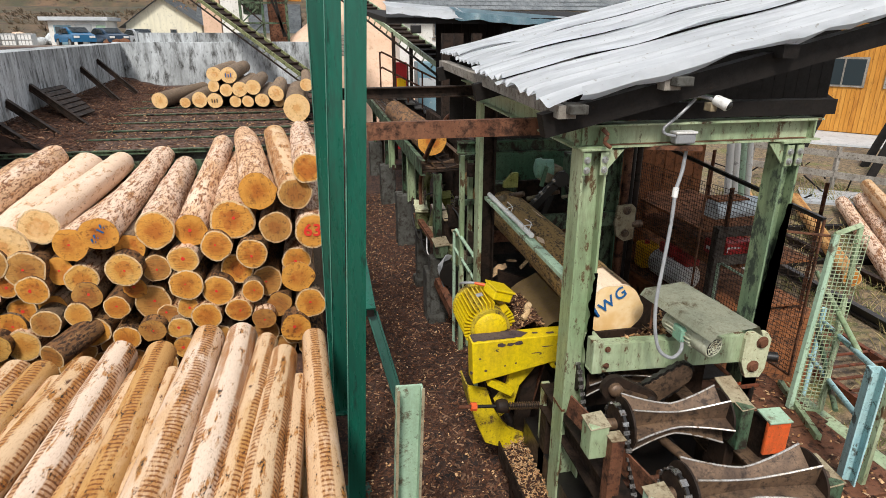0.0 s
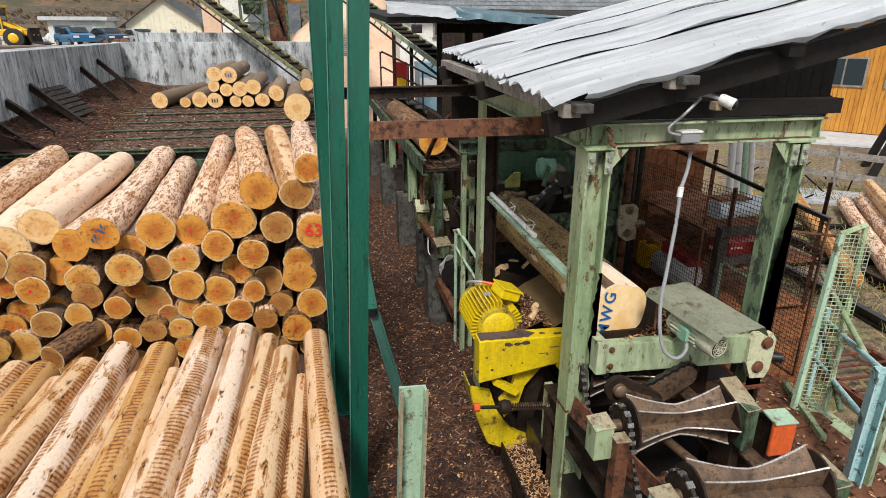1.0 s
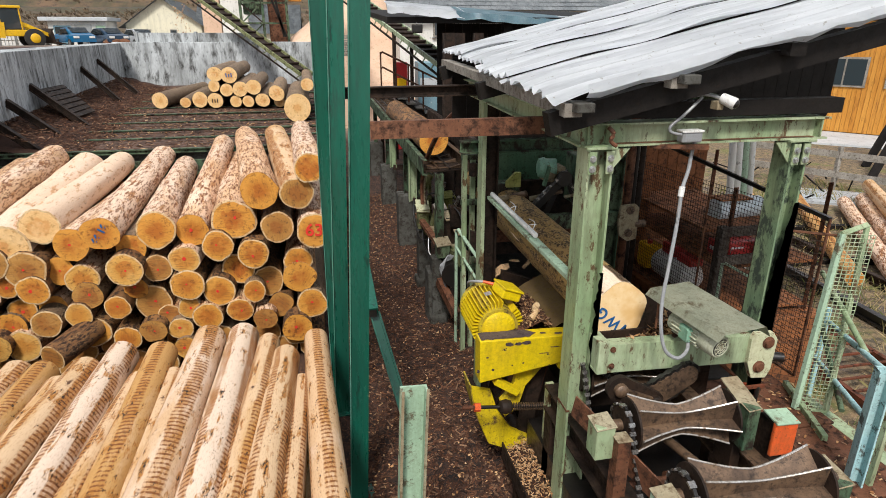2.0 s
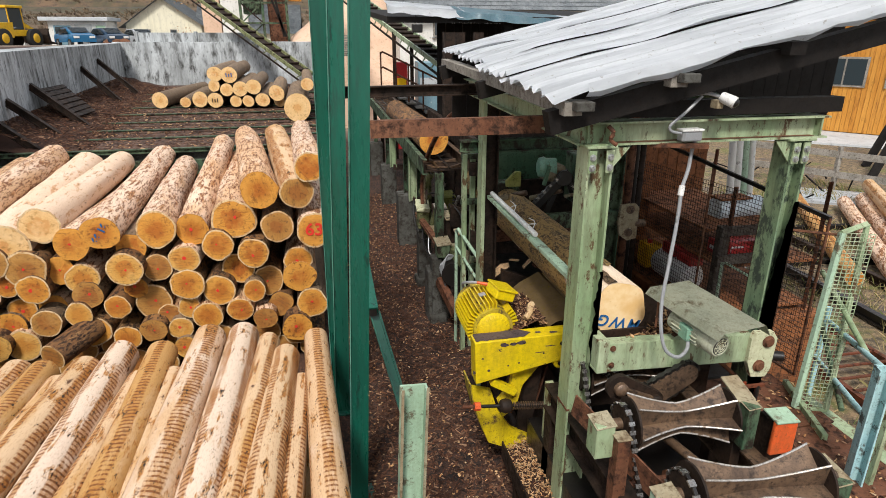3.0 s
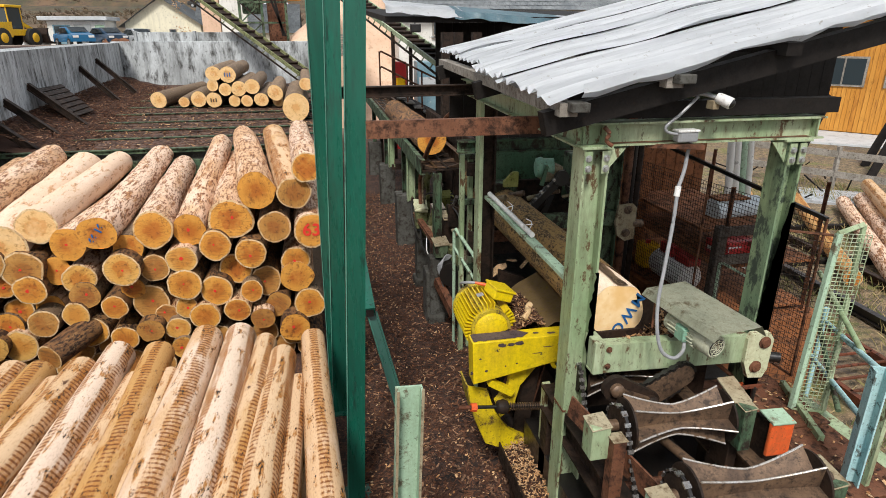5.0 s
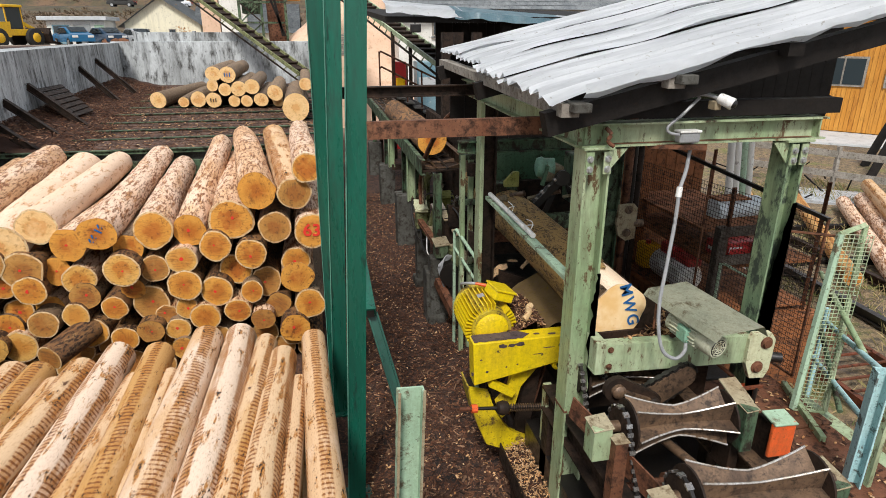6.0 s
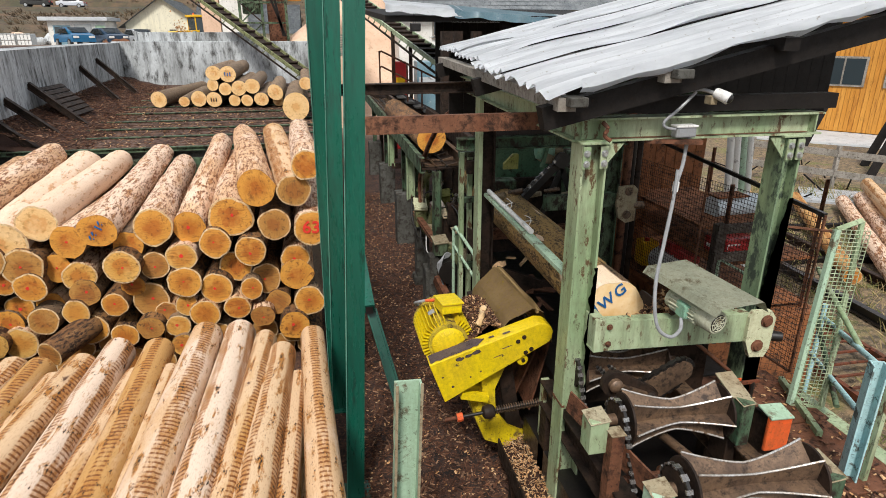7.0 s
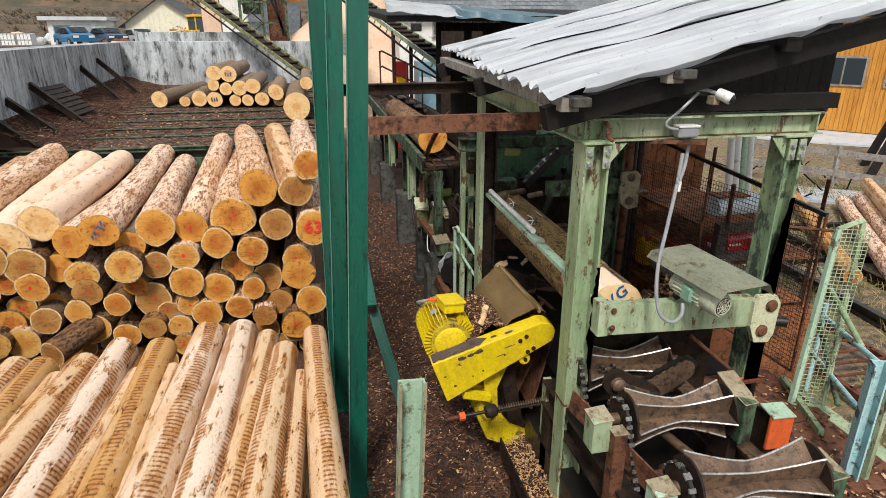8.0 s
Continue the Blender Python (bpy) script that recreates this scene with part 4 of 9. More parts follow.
def bark_litter():
    """Loose bark and wood chips on the aisle, the deck and the banks."""
    def scatter(name, n, area, z_of, mat, seed, smin, smax, label):
        rng = random.Random(seed)
        verts, faces = [], []
        for _ in range(n):
            x, y = area(rng)
            z = z_of(x, y)
            m = Matrix.Translation((x, y, z + rng.uniform(0.0, 0.012))) @ Euler((rng.uniform(-0.5, 0.5), rng.uniform(-0.5, 0.5), rng.uniform(0, 6.28))).to_matrix().to_4x4()
            a, b, c = rng.uniform(smin, smax), rng.uniform(0.006, 0.02), rng.uniform(0.002, 0.006)
            k = len(verts)
            tilt = rng.uniform(-0.3, 0.3)
            for sx, sy, sz in ((-1, -1, -1), (1, -1, -1), (1, 1, -1), (-1, 1, -1), (-0.8, -1, 1), (0.9, -0.8, 1), (1, 0.9, 1), (-0.7, 1, 1)):
                verts.append(m @ Vector((sx * a / 2, sy * b / 2 + sx * tilt * b, sz * c / 2)))
            faces += [tuple(k + i for i in f) for f in ((3, 2, 1, 0), (4, 5, 6, 7), (0, 1, 5, 4), (1, 2, 6, 5), (2, 3, 7, 6), (3, 0, 4, 7))]
        me = bpy.data.meshes.new(name)
        me.from_pydata(verts, [], faces)
        me.materials.append(M[mat])
        tagged(new(name, me), label, "bark litter", kind="stuff")

    def aisle(rng):
        while True:
            x, y = rng.uniform(0.15, 1.6), 2.2 + 12 * rng.random() ** 1.6
            return x, y

    def deck(rng):
        return rng.uniform(-6.2, -0.1), 10.5 + 13 * rng.random() ** 1.3

    def bank(rng):
        y = 10.5 + 13 * rng.random()
        return wall_x(y) + 1.5 * rng.random() ** 1.3, y
    scatter("bark_litter", 20000, aisle, lambda x, y: height(x, y), "chip_bark", 1, 0.02, 0.085, "reddish-brown bark chips on the aisle floor")
    scatter("wood_chip_litter", 1500, aisle, lambda x, y: height(x, y) + 0.006, "chip_pale", 2, 0.008, 0.034, "pale wood chips on the aisle floor")
    def walkway(rng):
        return rng.uniform(2.64, 3.4), rng.uniform(0.95, 3.55)
    scatter("wood_chip_litter", 260, walkway, lambda x, y: 1.082, "chip_pale", 8, 0.01, 0.035, "pale wood chips on the steel walkway")
    scatter("bark_litter", 350, walkway, lambda x, y: 1.08, "chip_bark", 9, 0.01, 0.05, "bark crumbs on the steel walkway")
    scatter("bark_litter", 9000, deck, lambda x, y: 1.905, "chip_bark", 3, 0.03, 0.12, "brown bark pieces on the log deck")
    scatter("wood_chip_litter", 1200, deck, lambda x, y: 1.912, "chip_pale", 4, 0.03, 0.09, "pale splinters on the log deck")
    scatter("bark_litter", 9000, bank, lambda x, y: 1.91 + 0.42 * max(0, 1 - (x - wall_x(y) + 0.1) / 1.5) ** 1.4, "chip_bark", 5, 0.03, 0.12, "brown bark heaped against the wall")


bark_litter()


# ---- canopy over the debarker ----
def canopy():
    c = thing("canopy", (2.3, 4.5, 0), "open steel shelter with a white corrugated roof and faded green columns", "shelter")
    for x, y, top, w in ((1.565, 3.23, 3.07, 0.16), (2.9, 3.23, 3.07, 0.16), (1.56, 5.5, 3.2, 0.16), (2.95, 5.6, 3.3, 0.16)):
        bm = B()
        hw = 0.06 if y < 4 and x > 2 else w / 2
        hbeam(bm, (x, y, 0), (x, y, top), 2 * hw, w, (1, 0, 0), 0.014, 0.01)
        # Rear columns get darker materials, with the shelter's shade in the colour.
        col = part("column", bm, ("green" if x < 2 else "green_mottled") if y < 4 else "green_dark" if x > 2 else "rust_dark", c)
        if y > 4 and x < 2:
            bm = B()
            box(bm, (x - w / 2 - 0.008, y - w / 2, 0.03), (x - w / 2 - 0.001, y + w / 2, top - 0.01))
            box(bm, (x - w / 2 - 0.008, y - w / 2 - 0.006, 0.03), (x - w / 2 + 0.03, y - w / 2 - 0.001, top - 0.01))
            part("flange_face", bm, "green", col)
        bm = B()
        box(bm, (x - 0.16, y - 0.16, 0), (x + 0.16, y + 0.16, 0.025), 0.004)
        part("foot_plate", bm, "rust_dark", col)
        if y < 4:
            bm = B()
            box(bm, (x - 0.095, y - 0.095, top), (x + 0.095, y + 0.095, top + 0.015), 0.003)
            part("head_plate", bm, "green", col)
            for sx in (-1, 1):
                bm = B()
                plate(bm, [(-0.024, -0.12), (0.024, -0.12), (0.024, 0.01), (-0.024, 0.01)], (x + sx * (hw - 0.025), y - 0.083, top - 0.02), (0, -1, 0), 0.01)
                br = part("bolt_plate", bm, "green", col)
                for dz in (-0.03, -0.09):
                    bm = B()
                    bolt(bm, (x + sx * (hw - 0.025), y - 0.093, top - 0.02 + dz), (0, -1, 0))
                    part("bolt", bm, "galv", br)
            if x < 2:
                bm = B()
                box(bm, (x - 0.084, y - 0.084, 1.29), (x - 0.062, y + 0.084, 1.305))
                part("splice_weld", bm, "rust", col)
            sx = 1 if x < 2 else -1
            bm = B()
            tri = [(hw * sx, -0.13), ((hw + 0.11) * sx, 0.0), (hw * sx, 0.0)]
            sweep(bm, tri if sx > 0 else tri[::-1], (x, y - 0.05, top), (x, y - 0.062, top))
            part("gusset", bm, "green", col)
            # ragged black strip along the flange, wider down the right-hand column
            bm = B()
            zs = [2.3, 0.9] if x < 2 else [2.68, 1.1]
            n = 48
            rows_ = []
            for k in range(n + 1):
                z = zs[0] + (zs[1] - zs[0]) * k / n
                w0 = 0.022 + 0.02 * noise.noise((z * 9, x, 0)) + (0.075 if x > 2 else 0) * min(1, k / 20) + 0.016 * noise.noise((z * 31, x, 4))
                rows_.append([bm.verts.new((x + hw - 0.006 - max(0.002, w0), y - 0.088, z)), bm.verts.new((x + hw + 0.004, y - 0.088, z))])
            for a, b in zip(rows_, rows_[1:]):
                bm.faces.new((a[0], b[0], b[1], a[1]))
            bmesh.ops.solidify(bm, geom=bm.faces[:], thickness=0.006)
            part("rubber_strip", bm, "black", col, "ragged black strip")
    # front header, side beam, rear headers
    bm = B()
    hbeam(bm, (1.46, 3.22, 3.15), (3.08, 3.22, 3.15), 0.135, 0.13, (0, 0, 1), 0.011, 0.01)
    hd = part("front_header", bm, "green", c)
    bm = B()
    n = 40
    rows_ = []
    for k in range(n + 1):
        x = 1.66 + 1.34 * k / n
        rows_.append([bm.verts.new((x, 3.158 + 0.012 * noise.noise((x * 8, 0, 0)) + 0.012, 3.0965)), bm.verts.new((x, 3.213, 3.0965))])
    for a, b in zip(rows_, rows_[1:]):
        bm.faces.new((a[0], b[0], b[1], a[1]))
    part("flange_dirt", bm, "rust", hd, "rusty dirt lying on the lower flange")
    for x in (1.62, 3.03):
        bm = B()
        box(bm, (x - 0.005, 3.16, 3.095), (x + 0.005, 3.218, 3.205))
        part("web_stiffener", bm, "green", c)
    bm = B()
    hbeam(bm, (1.5, 3.2, 3.15), (1.5, 6.1, 3.2), 0.14, 0.12, (0, 0, 1), 0.011, 0.01)
    part("side_beam", bm, "green", c)
    # Inner beam and rear header: the same green frame, coloured darker for shade.
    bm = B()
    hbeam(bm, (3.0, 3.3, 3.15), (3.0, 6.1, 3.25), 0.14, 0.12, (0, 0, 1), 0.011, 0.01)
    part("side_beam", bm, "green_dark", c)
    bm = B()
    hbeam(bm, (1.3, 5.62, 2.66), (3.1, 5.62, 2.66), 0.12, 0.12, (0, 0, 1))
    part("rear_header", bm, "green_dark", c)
    bm = B()
    box(bm, (1.75, 6.55, 1.9), (2.9, 6.58, 2.5), 0.004)
    part("rear_panel", bm, "panel_green", c)
    # timbers under the roof; the shade up there is in their near-black colour
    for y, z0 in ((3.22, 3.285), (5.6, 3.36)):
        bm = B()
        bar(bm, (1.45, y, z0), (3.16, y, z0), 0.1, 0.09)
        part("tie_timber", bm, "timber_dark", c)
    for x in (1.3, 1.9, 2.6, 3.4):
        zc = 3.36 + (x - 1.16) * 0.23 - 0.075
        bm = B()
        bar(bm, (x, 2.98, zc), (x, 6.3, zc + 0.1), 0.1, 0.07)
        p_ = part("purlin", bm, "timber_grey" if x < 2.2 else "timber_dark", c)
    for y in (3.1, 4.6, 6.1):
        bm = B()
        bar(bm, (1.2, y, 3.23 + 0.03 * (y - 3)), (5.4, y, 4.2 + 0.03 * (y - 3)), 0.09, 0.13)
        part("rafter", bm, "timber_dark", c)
    # Near-black boards stand in for the shaded opening below the roof.
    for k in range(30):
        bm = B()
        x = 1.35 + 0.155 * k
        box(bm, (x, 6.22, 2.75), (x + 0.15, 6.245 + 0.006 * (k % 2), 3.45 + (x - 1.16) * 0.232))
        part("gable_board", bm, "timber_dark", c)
    # corrugated sheets, each with its own edge and slight warp
    rng = random.Random(4)
    y = 2.97
    k = 0
    while y < 6.3:
        w = 0.88
        bm = B()
        nx, ny = 40, 30
        rows_ = []
        x_lo = 1.215 + rng.uniform(-0.05, 0.05) + 0.04 * k
        for i in range(nx + 1):
            row = []
            for j in range(ny + 1):
                yy = y + (w + 0.06) * j / ny
                rag = 0.05 * noise.noise((yy * 6, k * 3.0, 0)) * max(0, 1 - i / 3)
                xx = x_lo + rag + (6.2 - x_lo) * (i / nx) ** 1.4
                zz = 3.36 + (xx - 1.16) * 0.232 + (yy - 2.95) * 0.014 + 0.018 * math.cos(yy * 2 * math.pi / 0.146) + 0.021 * k + 0.035
                zz += 0.018 * noise.noise((xx * 1.5, yy * 1.5, 4.0)) - 0.025 * max(0, 1 - i / 5) ** 2 * (0.5 + noise.noise((yy * 3, 1.0, 2.0)))
                if k and j < 5:
                    zz += 0.045 * (1 - j / 5) * max(0.0, 0.4 + noise.noise((xx * 1.7, k * 5.0, 2.0)))
                if k == 0 and j < 9:
                    zz -= 0.035 * (1 - j / 9) ** 2 * (0.6 + 0.9 * noise.noise((xx * 2.2, 0.0, 7.0)))
                row.append(bm.verts.new((xx, yy, zz)))
            rows_.append(row)
        for a, b in zip(rows_, rows_[1:]):
            for j in range(ny):
                bm.faces.new((a[j], b[j], b[j + 1], a[j + 1]))
        bmesh.ops.solidify(bm, geom=bm.faces[:], thickness=0.007)
        part("roof_sheet", bm, "roof", c, "white weathered corrugated sheet", smooth=True)
        y += w
        k += 1
    # soft white edge flashing that sags over the front gable
    bm = B()
    n = 60
    prof = []
    for i in range(n + 1):
        xx = 1.36 + 4.74 * i / n
        zz = 3.385 + (xx - 1.16) * 0.232
        dip = 0.05 + 0.05 * noise.noise((xx * 2.4, 3.0, 0.0)) + 0.03 * noise.noise((xx * 7, 1.0, 0.0))
        prof.append([bm.verts.new((xx, 2.955, zz + 0.02)), bm.verts.new((xx, 2.94, zz - dip * 0.5)), bm.verts.new((xx, 2.97, zz - dip))])
    for a, b in zip(prof, prof[1:]):
        for j in range(2):
            bm.faces.new((a[j], b[j], b[j + 1], a[j + 1]))
    bmesh.ops.solidify(bm, geom=bm.faces[:], thickness=0.005)
    part("edge_flashing", bm, "roof", c, smooth=True)
    for x, y0, z0 in ((1.27, 2.88, 3.335), (1.86, 2.88, 3.47)):
        bm = B()
        box(bm, (x + 0.02, y0 + 0.03, z0 - 0.025), (x + 0.12, y0 + 0.2, z0 + 0.025), 0.006)
        part("timber_end", bm, "concrete_dark", c)
    # steel ties to the stanchions
    bm = B()
    sweep(bm, u_outline(0.05, 0.115, 0.01), (0.3, 3.93, 3.1), (1.46, 3.8, 3.12), (0, 1, 0))
    part("tie_beam", bm, "rust", c, "brown rusty tie beam")
    bm = B()
    hbeam(bm, (0.1, 5.64, 3.19), (1.5, 5.64, 3.2), 0.1, 0.1, (0, 0, 1), 0.01, 0.01)
    part("tie_beam", bm, "rust_dark", c, "dark rusty tie beam")
    bm = B()
    pipe(bm, curve_pts([(1.58, 3.12, 3.2), (1.6, 3.09, 3.17), (1.585, 3.09, 3.13), (1.62, 3.08, 3.1)], 4), 0.012)
    part("shackle", bm, "rust", c, smooth=True)
    return c


canopy()


def cctv_and_conduit():
    cam_ = thing("security_camera", (2.26, 3.05, 3.25), "small white dome-ended security camera with a rusty stain", "security camera")
    bm = B()
    lathe(bm, [(0, 0.024), (0.012, 0.03), (0.085, 0.034), (0.09, 0.03)], (2.22, 3.06, 3.36), (0.55, -0.7, -0.35), 20)
    part("housing", bm, "plastic_white", cam_, smooth=True)
    bm = B()
    lathe(bm, [(0, 0.027), (0.012, 0.022), (0.02, 0.01)], (2.27, 2.996, 3.328), (0.55, -0.7, -0.35), 20)
    part("lens", bm, "black", cam_, smooth=True)
    bm = B()
    box(bm, (2.2, 3.05, 3.29), (2.24, 3.12, 3.34), 0.005)
    part("bracket", bm, "dust", cam_)
    jb = thing("junction_box", (2.1, 3.14, 3.08), "grey plastic junction box on a bracket under the header", "junction box")
    bm = B()
    box(bm, (2.04, 3.1, 3.1), (2.17, 3.16, 3.16), 0.008)
    part("box_body", bm, "plastic", jb)
    bm = B()
    box(bm, (2.035, 3.094, 3.158), (2.175, 3.166, 3.172), 0.004)
    part("lid", bm, "plastic_white", jb)
    bm = B()
    bar(bm, (1.9, 3.2, 3.075), (2.2, 3.08, 3.075), 0.06, 0.025)
    part("bracket", bm, "rust", jb)
    c1 = thing("cable_conduit", (2.1, 3.1, 3.2), "white cable conduit running to the security camera", "conduit")
    bm = B()
    pipe(bm, curve_pts([(2.24, 3.08, 3.35), (2.15, 3.1, 3.375), (2.05, 3.12, 3.36), (1.93, 3.2, 3.33)]), 0.011)
    part("upper_run", bm, "plastic", c1, smooth=True)
    bm = B()
    pipe(bm, curve_pts([(2.13, 3.1, 3.36), (2.04, 3.1, 3.27), (1.955, 3.1, 3.2), (1.965, 3.1, 3.165), (2.03, 3.1, 3.15)]), 0.009)
    part("lower_run", bm, "plastic", c1, smooth=True)
    c2 = thing("cable_conduit", (2.14, 3.15, 3.08), "grey hanging cable conduit with a coupling", "conduit")
    bm = B()
    pipe(bm, curve_pts([(2.15, 3.14, 3.1), (2.14, 3.14, 3.03), (2.12, 3.12, 2.93), (2.083, 3.1, 2.83), (2.075, 3.09, 2.8)]), 0.0115)
    part("upper_run", bm, "plastic", c2, smooth=True)
    bm = B()
    rod(bm, (2.083, 3.1, 2.84), (2.073, 3.09, 2.78), 0.018)
    part("coupling", bm, "plastic_white", c2, smooth=True)


cctv_and_conduit()


# the flexible lower end of the conduit, which swings as the arm lifts
HOSE_AT = (2.075, 3.09, 2.8)
swing_hose = thing("flexible_hose", HOSE_AT, "grey flexible cable hose hanging to a gear motor", "hose")
bm = B()
pipe(bm, curve_pts([(2.075, 3.09, 2.8), (2.055, 3.06, 2.62), (2.0, 3.0, 2.36), (1.955, 2.95, 2.15), (1.945, 2.9, 1.98), (1.975, 2.87, 1.86), (2.05, 2.85, 1.815), (2.12, 2.87, 1.85), (2.15, 2.92, 1.9)]), 0.0115)
part("hose", bm, "plastic", swing_hose, smooth=True)


# ---- the log in the machine ----
LOG_AT = (1.965, 3.45, 1.86)


def machine_log():
    t = thing("clamped_log", LOG_AT, "half-peeled thick log in the debarking machine, blue letters on its end", "log")
    x, y, z = LOG_AT
    seg, r = 40, 0.205

    def rad(a, yy, k):
        return r * (1 + 0.05 * math.cos(2 * a + 0.6) + 0.035 * math.cos(5 * a + 1.0) * max(0.0, 1 - yy * 0.6) + 0.08 * noise.noise((math.cos(a) * 1.6, math.sin(a) * 1.6, 5 + yy * 0.4))) * (1 + 0.02 * noise.noise((math.cos(a) * 5, math.sin(a) * 5, yy * 4))) + k

    def tube(y0, y1, k, cuts, wob=0.0):
        bm = B()
        rings = []
        for i in range(cuts + 1):
            yy = y0 + (y1 - y0) * i / cuts
            row = []
            for j in range(seg):
                a = j * 2 * math.pi / seg
                q = rad(a, yy, k)
                dy = wob * (noise.noise((math.cos(a) * 2, math.sin(a) * 2, 9.0)) + 0.6 * math.sin(3 * a)) if i == 0 else 0
                row.append(bm.verts.new((x + q * math.cos(a), y + yy + dy, z + q * math.sin(a))))
            rings.append(row)
        for a, b in zip(rings, rings[1:]):
            for j in range(seg):
                bm.faces.new((a[j], b[j], b[(j + 1) % seg], a[(j + 1) % seg]))
        return bm, rings
    bm, rings = tube(0, 0.9, 0.0, 10)
    part("peeled_wood", bm, "log_peeled", t, "freshly peeled pale wood", smooth=True)
    bm, rings = tube(0.42, 3.9, 0.012, 30, 0.16)
    bm.faces.new(rings[-1][::-1])
    part("bark", bm, "log_mossy", t, "brown mossy bark", smooth=True)
    bm = B()
    edge = [Vector((rad(j * 2 * math.pi / seg, 0, 0) * math.cos(j * 2 * math.pi / seg), 0, rad(j * 2 * math.pi / seg, 0, 0) * math.sin(j * 2 * math.pi / seg))) for j in range(seg)]
    c0 = bm.verts.new((x, y - 0.004, z))
    ring_ = [bm.verts.new((x + e.x * 0.999, y - 0.002, z + e.z * 0.999)) for e in edge]
    for j in range(seg):
        bm.faces.new((c0, ring_[j], ring_[(j + 1) % seg]))
    part("sawn_end", bm, "fresh_cut", t, "pale cream sawn end")
    fc = bpy.data.curves.new("paint_letters", "FONT")
    fc.body, fc.size, fc.align_x, fc.align_y, fc.extrude, fc.offset, fc.shear = "MWG", 0.12, "CENTER", "CENTER", 0.001, 0.002, 0.1
    fc.space_character = 1.25
    fc.materials.append(M["paint_blue"])
    o = new("paint_letters", fc)
    o.parent = t
    o.matrix_basis = Matrix.Translation((-0.075, -0.009, 0.055)) @ pose(0, 0, 0, 90, 0, 0) @ pose(0, 0, 0, 0, 0, 38)
    for a0, a1, y0, y1 in ((2.25, 2.4, 1.0, 1.2), (1.35, 1.42, 1.6, 1.9)):
        bm = B()
        rows_ = []
        for i in range(9):
            yy = y0 + (y1 - y0) * i / 8
            s = math.sin(math.pi * (i + 0.3) / 8.6)
            row = []
            for j in range(5):
                a = (a0 + a1) / 2 + (a1 - a0) * (j / 4 - 0.5) * s + 0.05 * noise.noise((yy * 9, j * 0.2, a0))
                q = rad(a, yy, 0.017)
                row.append(bm.verts.new((x + q * math.cos(a), y + yy, z + q * math.sin(a))))
            rows_.append(row)
        for a, b in zip(rows_, rows_[1:]):
            for j in range(4):
                bm.faces.new((a[j], b[j], b[j + 1], a[j + 1]))
        part("peeled_patch", bm, "log_peeled", t)
    # a strip of bark left on the peeled end
    for a0, a1, y0, y1 in ((1.0, 1.35, 0.02, 0.5), (2.6, 2.75, 0.1, 0.5), (-0.5, -0.2, 0.0, 0.3), (4.0, 4.4, 0.0, 0.5)):
        bm = B()
        rows_ = []
        for i in range(9):
            row = []
            for j in range(5):
                yy = y0 + (y1 - y0) * i / 8
                a = a0 + (a1 - a0) * j / 4 + 0.06 * noise.noise((yy * 9, j * 0.2, a0))
                q = rad(a, yy, 0.008)
                row.append(bm.verts.new((x + q * math.cos(a), y + yy, z + q * math.sin(a))))
            rows_.append(row)
        for a, b in zip(rows_, rows_[1:]):
            for j in range(4):
                bm.faces.new((a[j], b[j], b[j + 1], a[j + 1]))
        bmesh.ops.solidify(bm, geom=bm.faces[:], thickness=0.012)
        part("bark_strip", bm, "log_grey_bark", t)
    return t


the_log = machine_log()


# ---- the swinging debarking head ----
HEAD_AT = (1.477, 3.95, 0.326)
OUT_SWING = 17.5  # degrees from the working position to the open one


